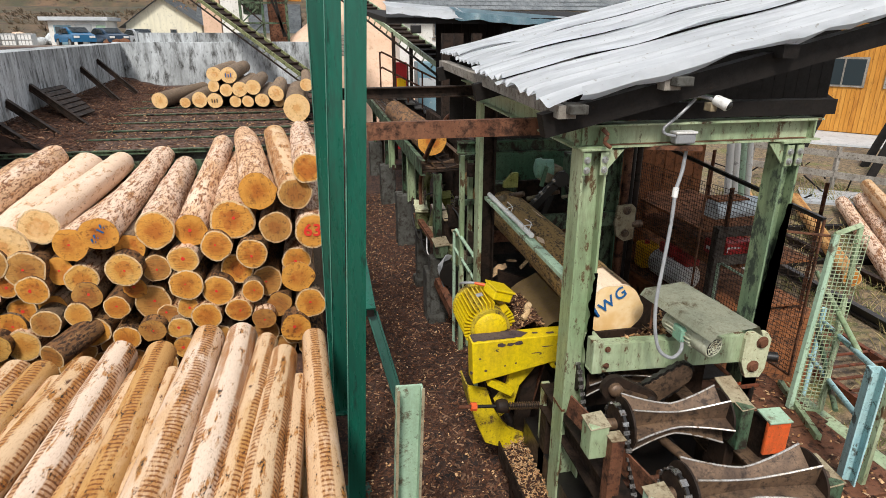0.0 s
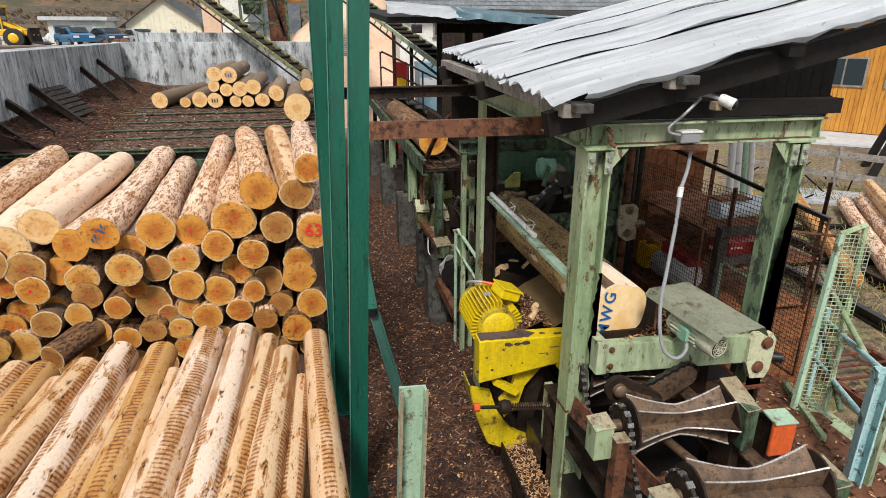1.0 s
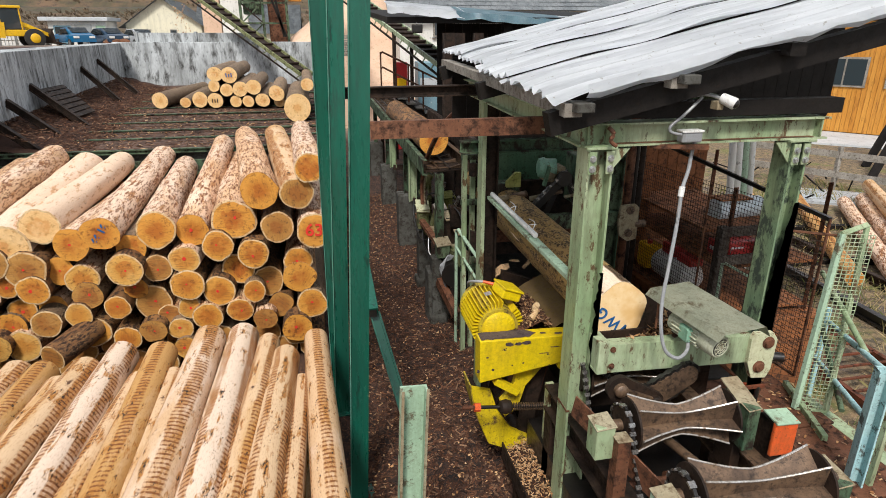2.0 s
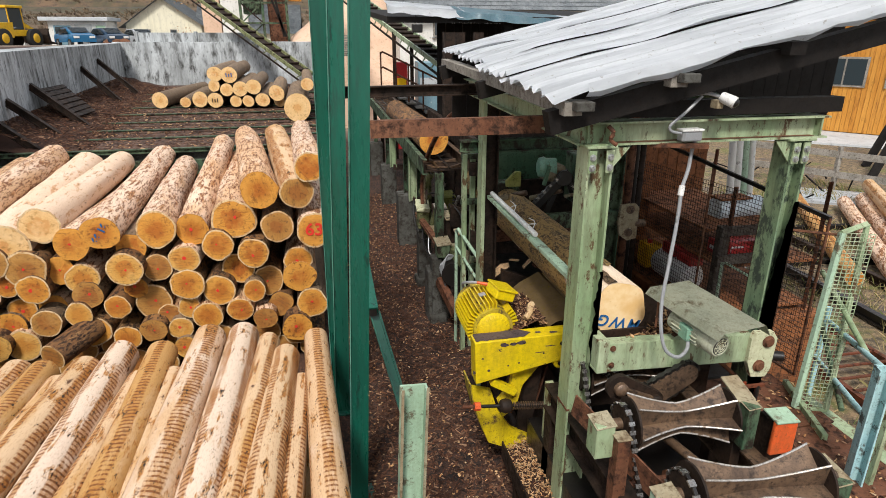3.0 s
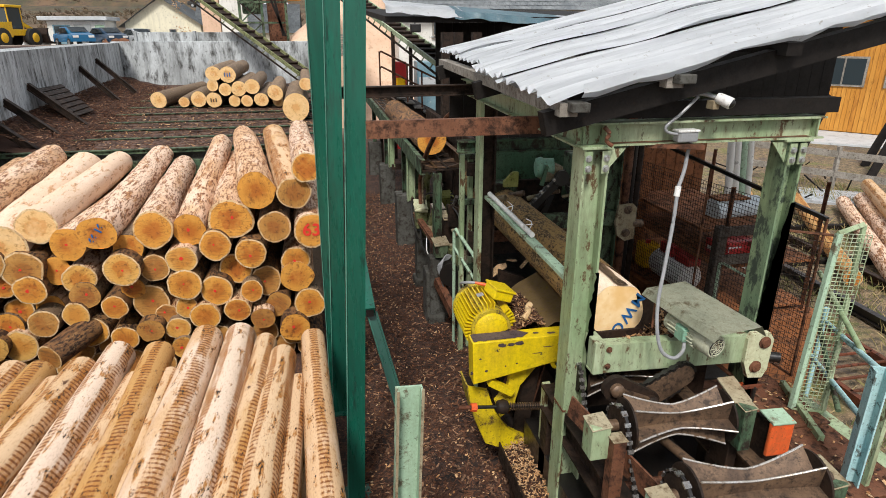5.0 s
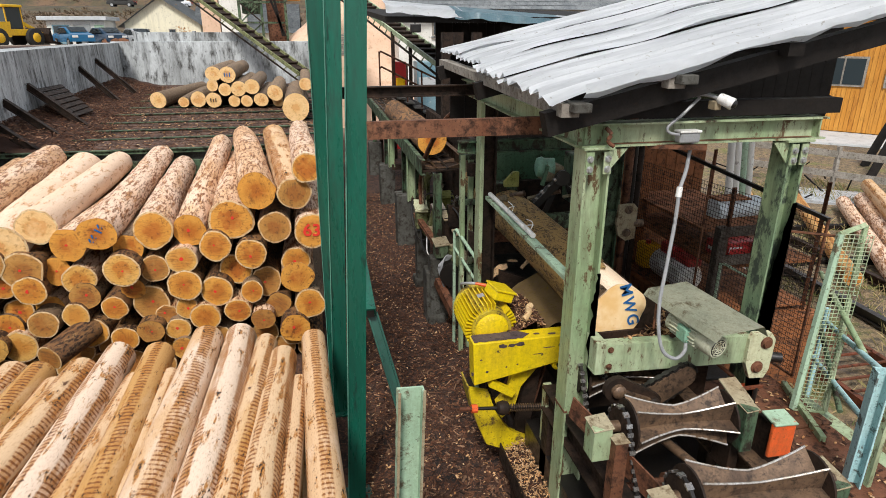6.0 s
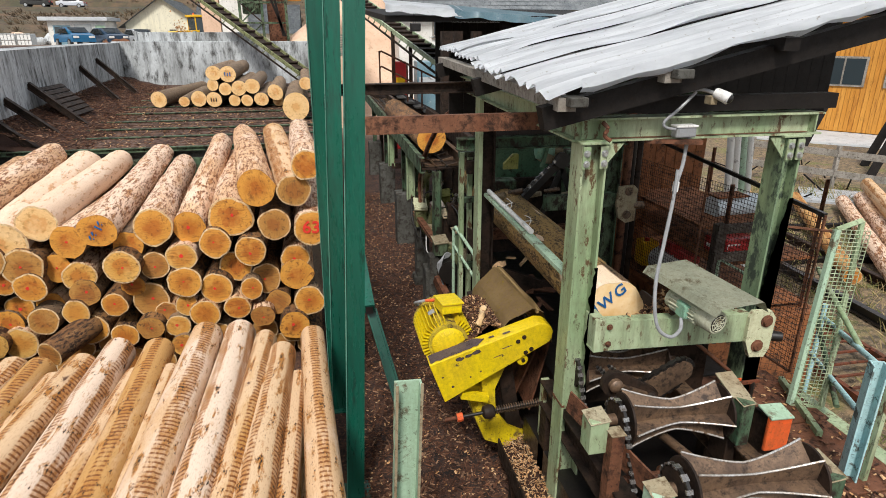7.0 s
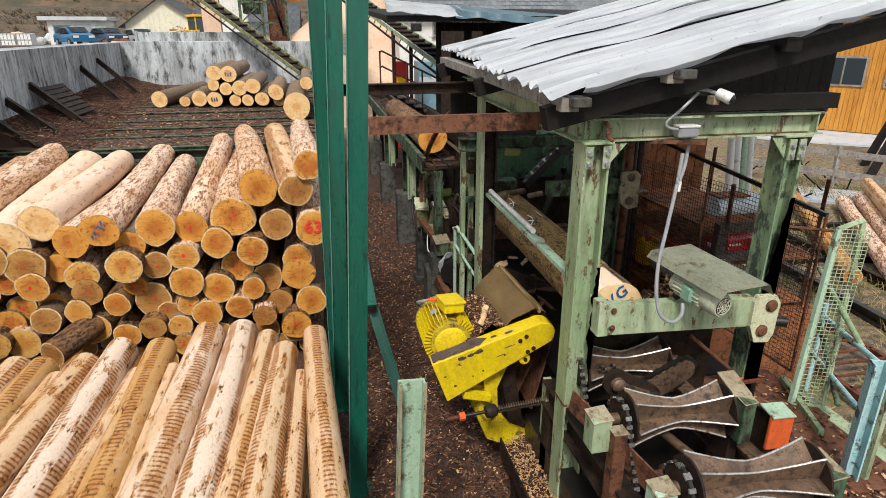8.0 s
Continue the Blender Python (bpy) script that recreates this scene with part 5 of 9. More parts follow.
def debarking_head():
    """The swinging head; its sheet work is drawn in the open position and turned back about the pivot."""
    h = thing("debarking_head", HEAD_AT, "chipped yellow debarking head with a finned motor and chip-strewn hood", "machine")
    back = Matrix.Translation(HEAD_AT) @ Matrix.Rotation(radians(OUT_SWING), 4, "Y") @ Matrix.Translation(-Vector(HEAD_AT))

    def put(name, bm, material, parent, label="", smooth=False):
        bm.transform(back)
        return part(name, bm, material, parent, label, smooth)
    # belt guard facing the yard
    out = [(0.696, 1.306), (1.13, 1.441), (1.56, 1.575), (1.62, 1.566), (1.658, 1.538), (1.676, 1.495), (1.668, 1.43), (1.645, 1.403), (1.61, 1.385), (0.818, 0.961)]
    bm = B()
    sweep(bm, out, (0, 3.98, 0), (0, 3.83, 0))
    bmesh.ops.recalc_face_normals(bm, faces=bm.faces[:])
    bmesh.ops.bevel(bm, geom=[e for e in bm.edges if e.calc_face_angle(0) > 0.9], offset=0.007, segments=2, affect="EDGES", profile=0.5)
    guard = put("belt_guard", bm, "yellow", h, "chipped bright yellow belt guard")
    top_d = (Vector((1.56, 0, 1.575)) - Vector((0.696, 0, 1.306))).normalized()

    def on_top(u, y):
        return Vector((0.696, y, 1.306)) + top_d * u + Vector((-top_d.z, 0, top_d.x)) * 0.003
    for u0, u1, y0, y1, sd in ((0.012, 0.47, 3.842, 3.974, 1.0), (0.5, 0.55, 3.88, 3.91, 2.0), (0.61, 0.68, 3.86, 3.89, 3.0)):
        bm = B()
        n = 26
        rows_ = []
        for i in range(n + 1):
            u = u0 + (u1 - u0) * i / n
            pinch = min(1.0, 6 * (1 - i / n), 6 * i / n + (0.9 if sd == 1 else 0.05))
            ym = (y0 + y1) / 2
            hw = (y1 - y0) / 2 * max(0.05, pinch)
            rows_.append([bm.verts.new(on_top(u, ym - hw * (0.92 + 0.3 * noise.noise((u * 26, sd, 0))))), bm.verts.new(on_top(u, ym + hw * (0.92 + 0.2 * noise.noise((u * 19, sd, 5)))))])
        for a, b in zip(rows_, rows_[1:]):
            bm.faces.new((a[0], b[0], b[1], a[1]))
        put("bare_strip", bm, "bare_steel", guard, "bare purple-grey top edge")
    rng = random.Random(71)
    for x, z, a, b in ((0.93, 1.335, 0.04, 0.018), (1.0, 1.36, 0.035, 0.014), (1.06, 1.382, 0.045, 0.02), (1.3, 1.4, 0.05, 0.005), (1.24, 1.33, 0.05, 0.004), (0.88, 1.1, 0.014, 0.011), (1.1, 1.21, 0.01, 0.008), (0.8, 1.19, 0.012, 0.008), (1.02, 1.17, 0.008, 0.008), (0.77, 1.06, 0.012, 0.02)):
        bm = B()
        vs = []
        for k in range(14):
            w = k * 2 * math.pi / 14
            q = rng.uniform(0.7, 1.15)
            dx, dz = a * q * math.cos(w), b * q * math.sin(w)
            vs.append(bm.verts.new((x + dx * top_d.x - dz * top_d.z, 3.8275, z + dx * top_d.z + dz * top_d.x)))
        bm.faces.new(vs)
        put("paint_chip", bm, "bare_steel", guard)
    for x, z in ((1.393, 1.439), (1.441, 1.471), (1.459, 1.336), (1.504, 1.362)):
        bm = B()
        bolt(bm, (x, 3.829, z), (0, -1, 0), 0.012, 0.008)
        put("guard_bolt", bm, "rust_dark", guard)
    bm = B()
    lathe(bm, [(0, 0.046), (0.05, 0.046), (0.055, 0.04), (0.055, 0.022), (0.045, 0.02)], (1.444, 3.9, 1.258), (0, -1, 0), 20)
    lug = put("lug", bm, "yellow", guard, smooth=True)
    bm = B()
    rod(bm, (1.45, 3.86, 1.255), (1.45, 3.838, 1.255), 0.014)
    put("pin", bm, "rust_dark", lug)
    # motor with fins, its axis along the log
    mx, mz = 1.228, 1.5
    bm = B()
    lathe(bm, [(0, 0.1), (0.0, 0.16), (0.42, 0.165), (0.43, 0.14), (0.5, 0.14), (0.51, 0.08)], (mx, 4.02, mz), (0, 1, 0), 28)
    mot = part("motor", bm, "yellow_dirty", h, "yellow finned electric motor", smooth=True)
    for k in range(40):
        a = k * 2 * math.pi / 40
        if 0.9 < a < 1.35:
            continue
        bm = B()
        p = Vector((math.cos(a), 0, math.sin(a)))
        q = Vector((mx, 0, mz)) + p * 0.185
        bar(bm, (q.x, 4.05, q.z), (q.x, 4.44, q.z), 0.009, 0.056, p)
        part("cooling_fin", bm, "yellow", mot)
    bm = B()
    lathe(bm, [(0, 0.2), (0.03, 0.215), (0.07, 0.2), (0.09, 0.14)], (mx, 4.44, mz), (0, 1, 0), 28)
    part("fan_cowl", bm, "yellow_dirty", mot, smooth=True)
    bm = B()
    lathe(bm, [(0, 0.08), (0.02, 0.13), (0.05, 0.145), (0.07, 0.15)], (mx, 3.985, mz), (0, 1, 0), 28)
    part("flange", bm, "yellow", mot, smooth=True)
    for k in range(9):
        a = radians(20 + 17.5 * k)
        bm = B()
        p = Vector((math.cos(a), 0, math.sin(a)))
        q = Vector((mx, 0, mz)) + p * 0.1
        bar(bm, (q.x, 3.992, q.z), (q.x + p.x * 0.03, 4.01, q.z + p.z * 0.03), 0.006, 0.012, p)
        part("flange_rib", bm, "yellow", mot)
    tilt = Euler((0, 0.35, 0.15)).to_matrix().to_4x4()
    bm = B()
    box(bm, (mx + 0.02, 4.1, mz + 0.19), (mx + 0.19, 4.3, mz + 0.27), 0.012, tilt)
    tb = part("terminal_box", bm, "yellow", mot)
    bm = B()
    box(bm, (mx + 0.03, 4.09, mz + 0.267), (mx + 0.215, 4.31, mz + 0.283), 0.004, tilt)
    part("box_lid", bm, "yellow", tb)
    bm = B()
    box(bm, (mx - 0.07, 4.2, mz + 0.205), (mx - 0.015, 4.26, mz + 0.211), 0, Euler((0, -0.2, 0)).to_matrix().to_4x4())
    part("rating_plate", bm, "galv", mot)
    bm = B()
    rod(bm, (mx + 0.03, 4.32, mz + 0.25), (mx - 0.05, 4.36, mz + 0.26), 0.015, 0.012)
    part("cable_gland", bm, "orange", mot, smooth=True)
    bm = B()
    pipe(bm, curve_pts([(mx - 0.05, 4.36, mz + 0.26), (mx - 0.11, 4.4, mz + 0.25), (mx - 0.14, 4.5, mz + 0.2), (mx - 0.1, 4.6, mz + 0.1)], 5), 0.012)
    part("motor_cable", bm, "plastic", mot, smooth=True)
    # folded sheet hood over the rotor: front and back outlines, left foot to right foot
    front = [(1.27, 1.3), (1.33, 1.5), (1.37, 1.545), (1.56, 1.63), (1.64, 1.6), (1.72, 1.42), (1.74, 1.3)]
    rear_ = [(1.22, 1.3), (1.27, 1.5), (1.31, 1.555), (1.45, 1.69), (1.53, 1.685), (1.66, 1.45), (1.7, 1.3)]
    bm = B()
    n = 18
    rows_ = []
    for i in range(n + 1):
        t = i / n
        row = []
        for j, (a, b) in enumerate(zip(front, rear_)):
            for q in range(4 if j < len(front) - 1 else 1):
                u = q / 4
                a2, b2 = front[min(j + 1, len(front) - 1)], rear_[min(j + 1, len(front) - 1)]
                fx, fz = a[0] + (a2[0] - a[0]) * u, a[1] + (a2[1] - a[1]) * u
                bx, bz = b[0] + (b2[0] - b[0]) * u, b[1] + (b2[1] - b[1]) * u
                dent = 0.012 * noise.noise((fx * 7, t * 4, 3.0))
                row.append(bm.verts.new((fx + (bx - fx) * t, 3.985 + 0.77 * t, fz + (bz - fz) * t + dent)))
        rows_.append(row)
    for a, b in zip(rows_, rows_[1:]):
        for k in range(len(a) - 1):
            bm.faces.new((a[k], a[k + 1], b[k + 1], b[k]))
    bm.faces.new(rows_[-1])
    bmesh.ops.solidify(bm, geom=bm.faces[:], thickness=0.008)
    bmesh.ops.recalc_face_normals(bm, faces=bm.faces[:])
    hood = put("rotor_hood", bm, "hood", h, "dusty brown sheet hood", smooth=True)
    bm = B()
    bar(bm, (1.6, 3.985, 1.6), (1.5, 4.75, 1.68), 0.02, 0.03)
    put("hood_seam", bm, "hood", hood)
    bm = B()
    lathe(bm, [(0, 0.06), (0.02, 0.12), (0.6, 0.12), (0.62, 0.06)], (1.78, 4.05, 1.36), (0, 1, 0), 20)
    rot = part("rotor", bm, "rust_dark", h, smooth=True)
    for k in range(20):
        a = k * 2 * math.pi / 5 + 0.3 * (k // 5)
        bm = B()
        c = Vector((1.78 + 0.125 * math.cos(a), 4.12 + 0.15 * (k // 5), 1.36 + 0.125 * math.sin(a)))
        box(bm, c - Vector((0.02, 0.04, 0.02)), c + Vector((0.02, 0.04, 0.02)), 0.004)
        part("cutter", bm, "steel", rot)
    bm = B()
    box(bm, (1.0, 3.99, 1.36), (1.32, 4.7, 1.4), 0.01)
    put("tray", bm, "rust_dark", h)

    def heap(x, y):
        return 1.4 + 0.12 * math.exp(-((x - 1.22) / 0.1) ** 2) * min(1, max(0, (4.75 - y) / 0.3))
    bm = B()
    rows_ = [[bm.verts.new((0.98 + 0.36 * i / 18, 3.99 + 0.7 * j / 24, heap(0.98 + 0.36 * i / 18, 3.99 + 0.7 * j / 24) + 0.02 * noise.noise((i * 0.5, j * 0.5, 8)))) for j in range(25)] for i in range(19)]
    for a, b in zip(rows_, rows_[1:]):
        for j in range(24):
            bm.faces.new((a[j], b[j], b[j + 1], a[j + 1]))
    put("chip_bed", bm, "chip_bark", h, smooth=True)
    rng = random.Random(31)
    for name, mat, count, label in (("chip_mound", "chip_bark", 1500, "brown bark chips caught on the head"), ("chip_mound", "chip_pale", 420, "pale shavings caught on the head")):
        verts, faces = [], []
        to_local = Matrix.Translation(-Vector(HEAD_AT)) @ back
        for _ in range(count):
            px_, py_ = min(1.36, max(0.98, rng.gauss(1.21, 0.08))), rng.uniform(4.0, 4.66)
            m = to_local @ Matrix.Translation((px_, py_, heap(px_, py_) + rng.uniform(0.0, 0.035))) @ Euler((rng.uniform(-0.7, 0.7), rng.uniform(-0.7, 0.7), rng.uniform(0, 6.28))).to_matrix().to_4x4()
            a, b, c = rng.uniform(0.02, 0.07), rng.uniform(0.004, 0.014), 0.003
            k = len(verts)
            for sx, sy, sz in ((-1, -1, -1), (1, -1, -1), (1, 1, -1), (-1, 1, -1), (-1, -1, 1), (1, -1, 1), (1, 1, 1), (-1, 1, 1)):
                verts.append(m @ Vector((sx * a / 2, sy * b / 2, sz * c / 2)))
            faces += [tuple(k + i for i in f) for f in ((3, 2, 1, 0), (4, 5, 6, 7), (0, 1, 5, 4), (1, 2, 6, 5), (2, 3, 7, 6), (3, 0, 4, 7))]
        me = bpy.data.meshes.new(name)
        me.from_pydata(verts, [], faces)
        me.materials.append(M[mat])
        o = new(name, me)
        o.parent = h
        tagged(o, label, kind="stuff")
    bm = B()
    pipe(bm, curve_pts([(1.12, 4.02, 1.51), (1.16, 4.07, 1.555), (1.185, 4.15, 1.55), (1.22, 4.2, 1.58)], 5), 0.024, 9)
    for v in bm.verts:
        v.co += 0.012 * noise.noise_vector(v.co * 22)
    put("wood_splinter", bm, "rim", h, "pale splinter of wood", smooth=True)
    # arm, stop block and the dark swing frame behind
    bm = B()
    sweep(bm, [(1.13, 1.1), (1.33, 1.17), (1.25, 0.97), (1.262, 0.767), (1.185, 0.65), (1.092, 0.789), (1.15, 0.92)], (0, 3.97, 0), (0, 3.925, 0))
    bmesh.ops.recalc_face_normals(bm, faces=bm.faces[:])
    put("swing_arm", bm, "yellow_worn", h, "dirty yellow swing arm")
    bm = B()
    bar(bm, (0.955, 3.875, 0.99), (1.175, 3.875, 0.93), 0.06, 0.055)
    put("stop_block", bm, "yellow", h)
    bm = B()
    rod(bm, (1.53, 3.8, 0.36), (1.53, 4.9, 0.36), 0.05)
    part("pivot_shaft", bm, "rust_dark", h, smooth=True)
    for y in (4.05, 4.9):
        bm = B()
        bar(bm, (1.5, y, 0.38), (1.64, y, 1.4), 0.06, 0.12, (1, 0, 0))
        part("swing_leg", bm, "rust_dark", h)
    return h


head = debarking_head()


def head_bracket():
    """The fixed yellow hook in which the head swings, and the rusty chute plates behind it."""
    h = thing("head_bracket", (1.35, 3.97, 0.0), "fixed yellow steel hook carrying the debarking head", "bracket")
    out = [(1.035, 1.0), (1.06, 0.84), (1.11, 0.659), (1.196, 0.436), (1.491, 0.293), (1.567, 0.45), (1.4, 0.545), (1.345, 0.62), (1.26, 0.76), (1.2, 0.95)]
    bm = B()
    sweep(bm, out, (0, 4.03, 0), (0, 3.985, 0))
    bmesh.ops.recalc_face_normals(bm, faces=bm.faces[:])
    part("hook_plate", bm, "yellow_worn", h)
    bm = B()
    for a, b in zip(out[:4], out[1:5]):
        bar(bm, (a[0], 4.13, a[1]), (b[0], 4.13, b[1]), 0.24, 0.012, (0, 0, 1))
    part("hook_flange", bm, "yellow_dirty", h)
    bm = B()
    box(bm, (1.44, 4.0, 0.0), (1.62, 4.2, 0.42), 0.01)
    part("pedestal", bm, "rust_dark", h)
    for x0, z0, x1, z1, mat in ((1.42, 0.62, 1.66, 1.2, "chute"), (1.62, 0.6, 1.78, 1.3, "rust")):
        bm = B()
        bar(bm, (x0, 4.25, z0), (x1, 4.25, z1), 0.3, 0.015, (1, 0, 0.4))
        part("chute_plate", bm, mat, h, "rusty brown chute plate")
    bm = B()
    bar(bm, (1.56, 3.62, 0.55), (1.56, 3.62, 1.2), 0.06, 0.08, (0, 1, 0))
    part("spring_post", bm, "green", h)


head_bracket()


# ---- spring damper between the column and the head ----
SPRING_AT = (1.583, 3.7, 0.956)


def spring_damper():
    s = thing("spring_damper", SPRING_AT, "dark coil spring damper with an orange tip", "damper")
    a, b = Vector((1.76, 3.7, 0.934)), Vector((0.89, 3.7, 1.03))

    def at(x):
        return a.lerp(b, (a.x - x) / (a.x - b.x))
    bm = B()
    rod(bm, a, at(0.98), 0.014)
    part("spindle", bm, "black", s, smooth=True)
    bm = B()
    turns = 21
    pts = []
    for i in range(turns * 10):
        w = i * 2 * math.pi / 10
        pts.append(at(1.7).lerp(at(1.29), i / (turns * 10)) + Vector((0, 0.027 * math.cos(w), 0.027 * math.sin(w))))
    pipe(bm, pts, 0.0055, 6)
    part("coil", bm, "steel_dull", s, smooth=True)
    bm = B()
    lathe(bm, [(0, 0.03), (0.012, 0.048), (0.05, 0.058), (0.088, 0.048), (0.1, 0.03)], at(1.285), b - a, 18)
    part("knuckle", bm, "rust_dark", s, smooth=True)
    bm = B()
    rod(bm, at(1.03), at(0.985), 0.034, seg=8)
    part("nut", bm, "orange", s)
    bm = B()
    rod(bm, at(0.985), at(0.89), 0.016)
    part("tip", bm, "red_rust", s)


spring_damper()


# ---- lifting arm with its gear motor ----
ARM_AT = (2.2, 3.1, 1.6)


def lifting_arm():
    a = thing("lifting_arm", ARM_AT, "faded green lifting arm with a grey gear motor under sheet cover", "machine arm")
    bm = B()
    sweep(bm, u_outline(0.09, 0.2, 0.012), (1.62, 3.05, 1.735), (2.74, 3.05, 1.69), (0, 1, 0))
    beam_ = part("arm_beam", bm, "green", a)
    bm = B()
    box(bm, (1.62, 3.04, 1.63), (1.69, 3.2, 1.86), 0.004)
    part("end_cap", bm, "green", beam_)
    for dz in (1.68, 1.8):
        bm = B()
        bolt(bm, (1.72, 3.049, dz), (0, -1, 0))
        part("beam_bolt", bm, "rust", beam_)
    rng = random.Random(3)
    for k in range(14):
        q = Vector((rng.uniform(1.75, 2.35), rng.uniform(3.07, 3.15), 1.835))
        if k % 4:
            continue
        bm = B()
        bar(bm, q, q + Vector((rng.uniform(-0.07, 0.07), rng.uniform(-0.03, 0.03), 0.01)), 0.03, 0.008)
        part("bark_scrap", bm, "chip_bark" if k % 3 else "chip_pale", a)
    bm = B()
    box(bm, (1.74, 3.15, 1.665), (2.6, 3.4, 1.675), 0.002)
    part("chip_tray", bm, "rust", a, "rusty tray strewn with bark shreds")
    for name, mat, count in (("bark_litter", "chip_bark", 420), ("shaving_litter", "chip_pale", 300)):
        verts, faces = [], []
        for _ in range(count):
            x, y = min(2.58, rng.choice((rng.uniform(2.0, 2.58), rng.gauss(2.26, 0.07)))), rng.uniform(3.16, 3.39)
            m = Matrix.Translation((x - ARM_AT[0], y - ARM_AT[1], 1.685 - ARM_AT[2] + 0.2 * math.exp(-((x - 2.27) / 0.1) ** 2) * rng.random() * (y - 3.1) / 0.3)) @ Euler((rng.uniform(-0.7, 0.7), rng.uniform(-0.7, 0.7), rng.uniform(0, 6.28))).to_matrix().to_4x4()
            p_, q_, r_ = rng.uniform(0.02, 0.08), rng.uniform(0.004, 0.014), 0.003
            k = len(verts)
            for sx, sy, sz in ((-1, -1, -1), (1, -1, -1), (1, 1, -1), (-1, 1, -1), (-1, -1, 1), (1, -1, 1), (1, 1, 1), (-1, 1, 1)):
                verts.append(m @ Vector((sx * p_ / 2, sy * q_ / 2, sz * r_ / 2)))
            faces += [tuple(k + i for i in f) for f in ((3, 2, 1, 0), (4, 5, 6, 7), (0, 1, 5, 4), (1, 2, 6, 5), (2, 3, 7, 6), (3, 0, 4, 7))]
        me = bpy.data.meshes.new(name)
        me.from_pydata(verts, [], faces)
        me.materials.append(M[mat])
        o = new(name, me)
        o.parent = a
        tagged(o, kind="stuff")
    for k in range(38):
        q = Vector((1.68 + 0.027 * k, 3.11, 1.612 - 0.0011 * k))
        bm = B()
        bar(bm, q, q + Vector((0.024, 0, -0.001)), 0.034 if k % 2 else 0.02, 0.02 if k % 2 else 0.014)
        part("chain_link", bm, "black", a)
    oct_ = [(-0.05, -0.18), (0.06, -0.19), (0.09, -0.13), (0.1, 0.1), (0.06, 0.155), (-0.07, 0.16), (-0.1, 0.12), (-0.1, -0.06)]
    bm = B()
    sweep(bm, [(x, y) for x, y in oct_], (2.81, 3.06, 1.66), (2.81, 3.02, 1.66))
    bmesh.ops.recalc_face_normals(bm, faces=bm.faces[:])
    pl = part("bearing_plate", bm, "cream_paint", a, "pale bearing plate with two rusty bosses")
    for dx, dz in ((0.03, 0.085), (-0.01, -0.095)):
        bm = B()
        lathe(bm, [(0, 0.044), (0.006, 0.044), (0.01, 0.034), (0.022, 0.03), (0.024, 0.012)], (2.81 + dx, 3.02, 1.66 + dz), (0, -1, 0), 18)
        part("boss", bm, "rust", pl, smooth=True)
    bm = B()
    rod(bm, (2.9, 3.08, 1.6), (3.0, 3.04, 1.6), 0.035)
    part("shaft_end", bm, "black", pl, smooth=True)
    # gear motor
    d = Vector((0.2, -0.95, -0.06)).normalized()
    p = Vector((2.17, 3.1, 1.95))
    bm = B()
    lathe(bm, [(0, 0.05), (0.0, 0.068), (0.27, 0.068), (0.28, 0.074), (0.36, 0.074), (0.372, 0.066)], p, d, 24)
    gm = part("gear_motor", bm, "cover", a, "small grey-green gear motor", smooth=True)
    for k in range(18):
        w = k * 2 * math.pi / 18
        u = axes(p, p + d)
        q = u.to_3x3() @ Vector((math.cos(w), math.sin(w), 0))
        bm = B()
        bar(bm, p + d * 0.04 + q * 0.072, p + d * 0.25 + q * 0.072, 0.004, 0.016, q)
        part("cooling_fin", bm, "cover", gm)
    bm = B()
    lathe(bm, [(0, 0.058), (0.004, 0.055)], p + d * 0.372, d, 24)
    part("fan_guard", bm, "black", gm, smooth=True)
    bm = B()
    u = axes(p + d * 0.377, p + d)
    for rr in (0.018, 0.034, 0.05):
        ring_ = [u @ Vector((rr * math.cos(k * 0.3927), rr * math.sin(k * 0.3927), 0)) for k in range(17)]
        pipe(bm, ring_, 0.003, 5)
    for k in range(4):
        w = k * math.pi / 4
        pipe(bm, [u @ Vector((0.056 * math.cos(w), 0.056 * math.sin(w), 0)), u @ Vector((-0.056 * math.cos(w), -0.056 * math.sin(w), 0))], 0.003, 5)
    part("guard_grille", bm, "cover", gm)
    bm = B()
    box(bm, (2.12, 2.9, 1.885), (2.18, 2.99, 1.985), 0.012)
    tb = part("terminal_box", bm, "teal_pale", gm, "sea-green terminal box")
    bm = B()
    box(bm, (2.118, 2.888, 1.893), (2.182, 2.9, 1.977), 0.004)
    part("box_lid", bm, "teal_pale", tb)
    # sheet cover, folded along its length
    bm = B()
    rows_ = []
    for t, w in ((0.0, 0.0), (1.0, 0.0)):
        o = Vector((2.06, 3.26, 2.11)).lerp(Vector((2.195, 2.66, 2.055)), t)
        rows_.append([bm.verts.new(o + q) for q in (Vector((-0.03, 0.0, -0.045)), Vector((0, 0, 0)), Vector((0.3, 0.03, 0.01)), Vector((0.34, 0.03, -0.06)))])
    for k in range(3):
        bm.faces.new((rows_[0][k], rows_[1][k], rows_[1][k + 1], rows_[0][k + 1]))
    bmesh.ops.solidify(bm, geom=bm.faces[:], thickness=0.006)
    part("sheet_cover", bm, "cover", a, "dusty grey-green sheet cover")
    for q in ((2.1, 3.2, 1.84), (2.3, 3.1, 1.84), (2.28, 2.98, 1.84)):
        bm = B()
        rod(bm, q, (q[0], q[1], 2.07), 0.008)
        part("cover_stay", bm, "rust", a)
    return a


arm = lifting_arm()

REAR_AT = (3.0, 5.5, 1.8)


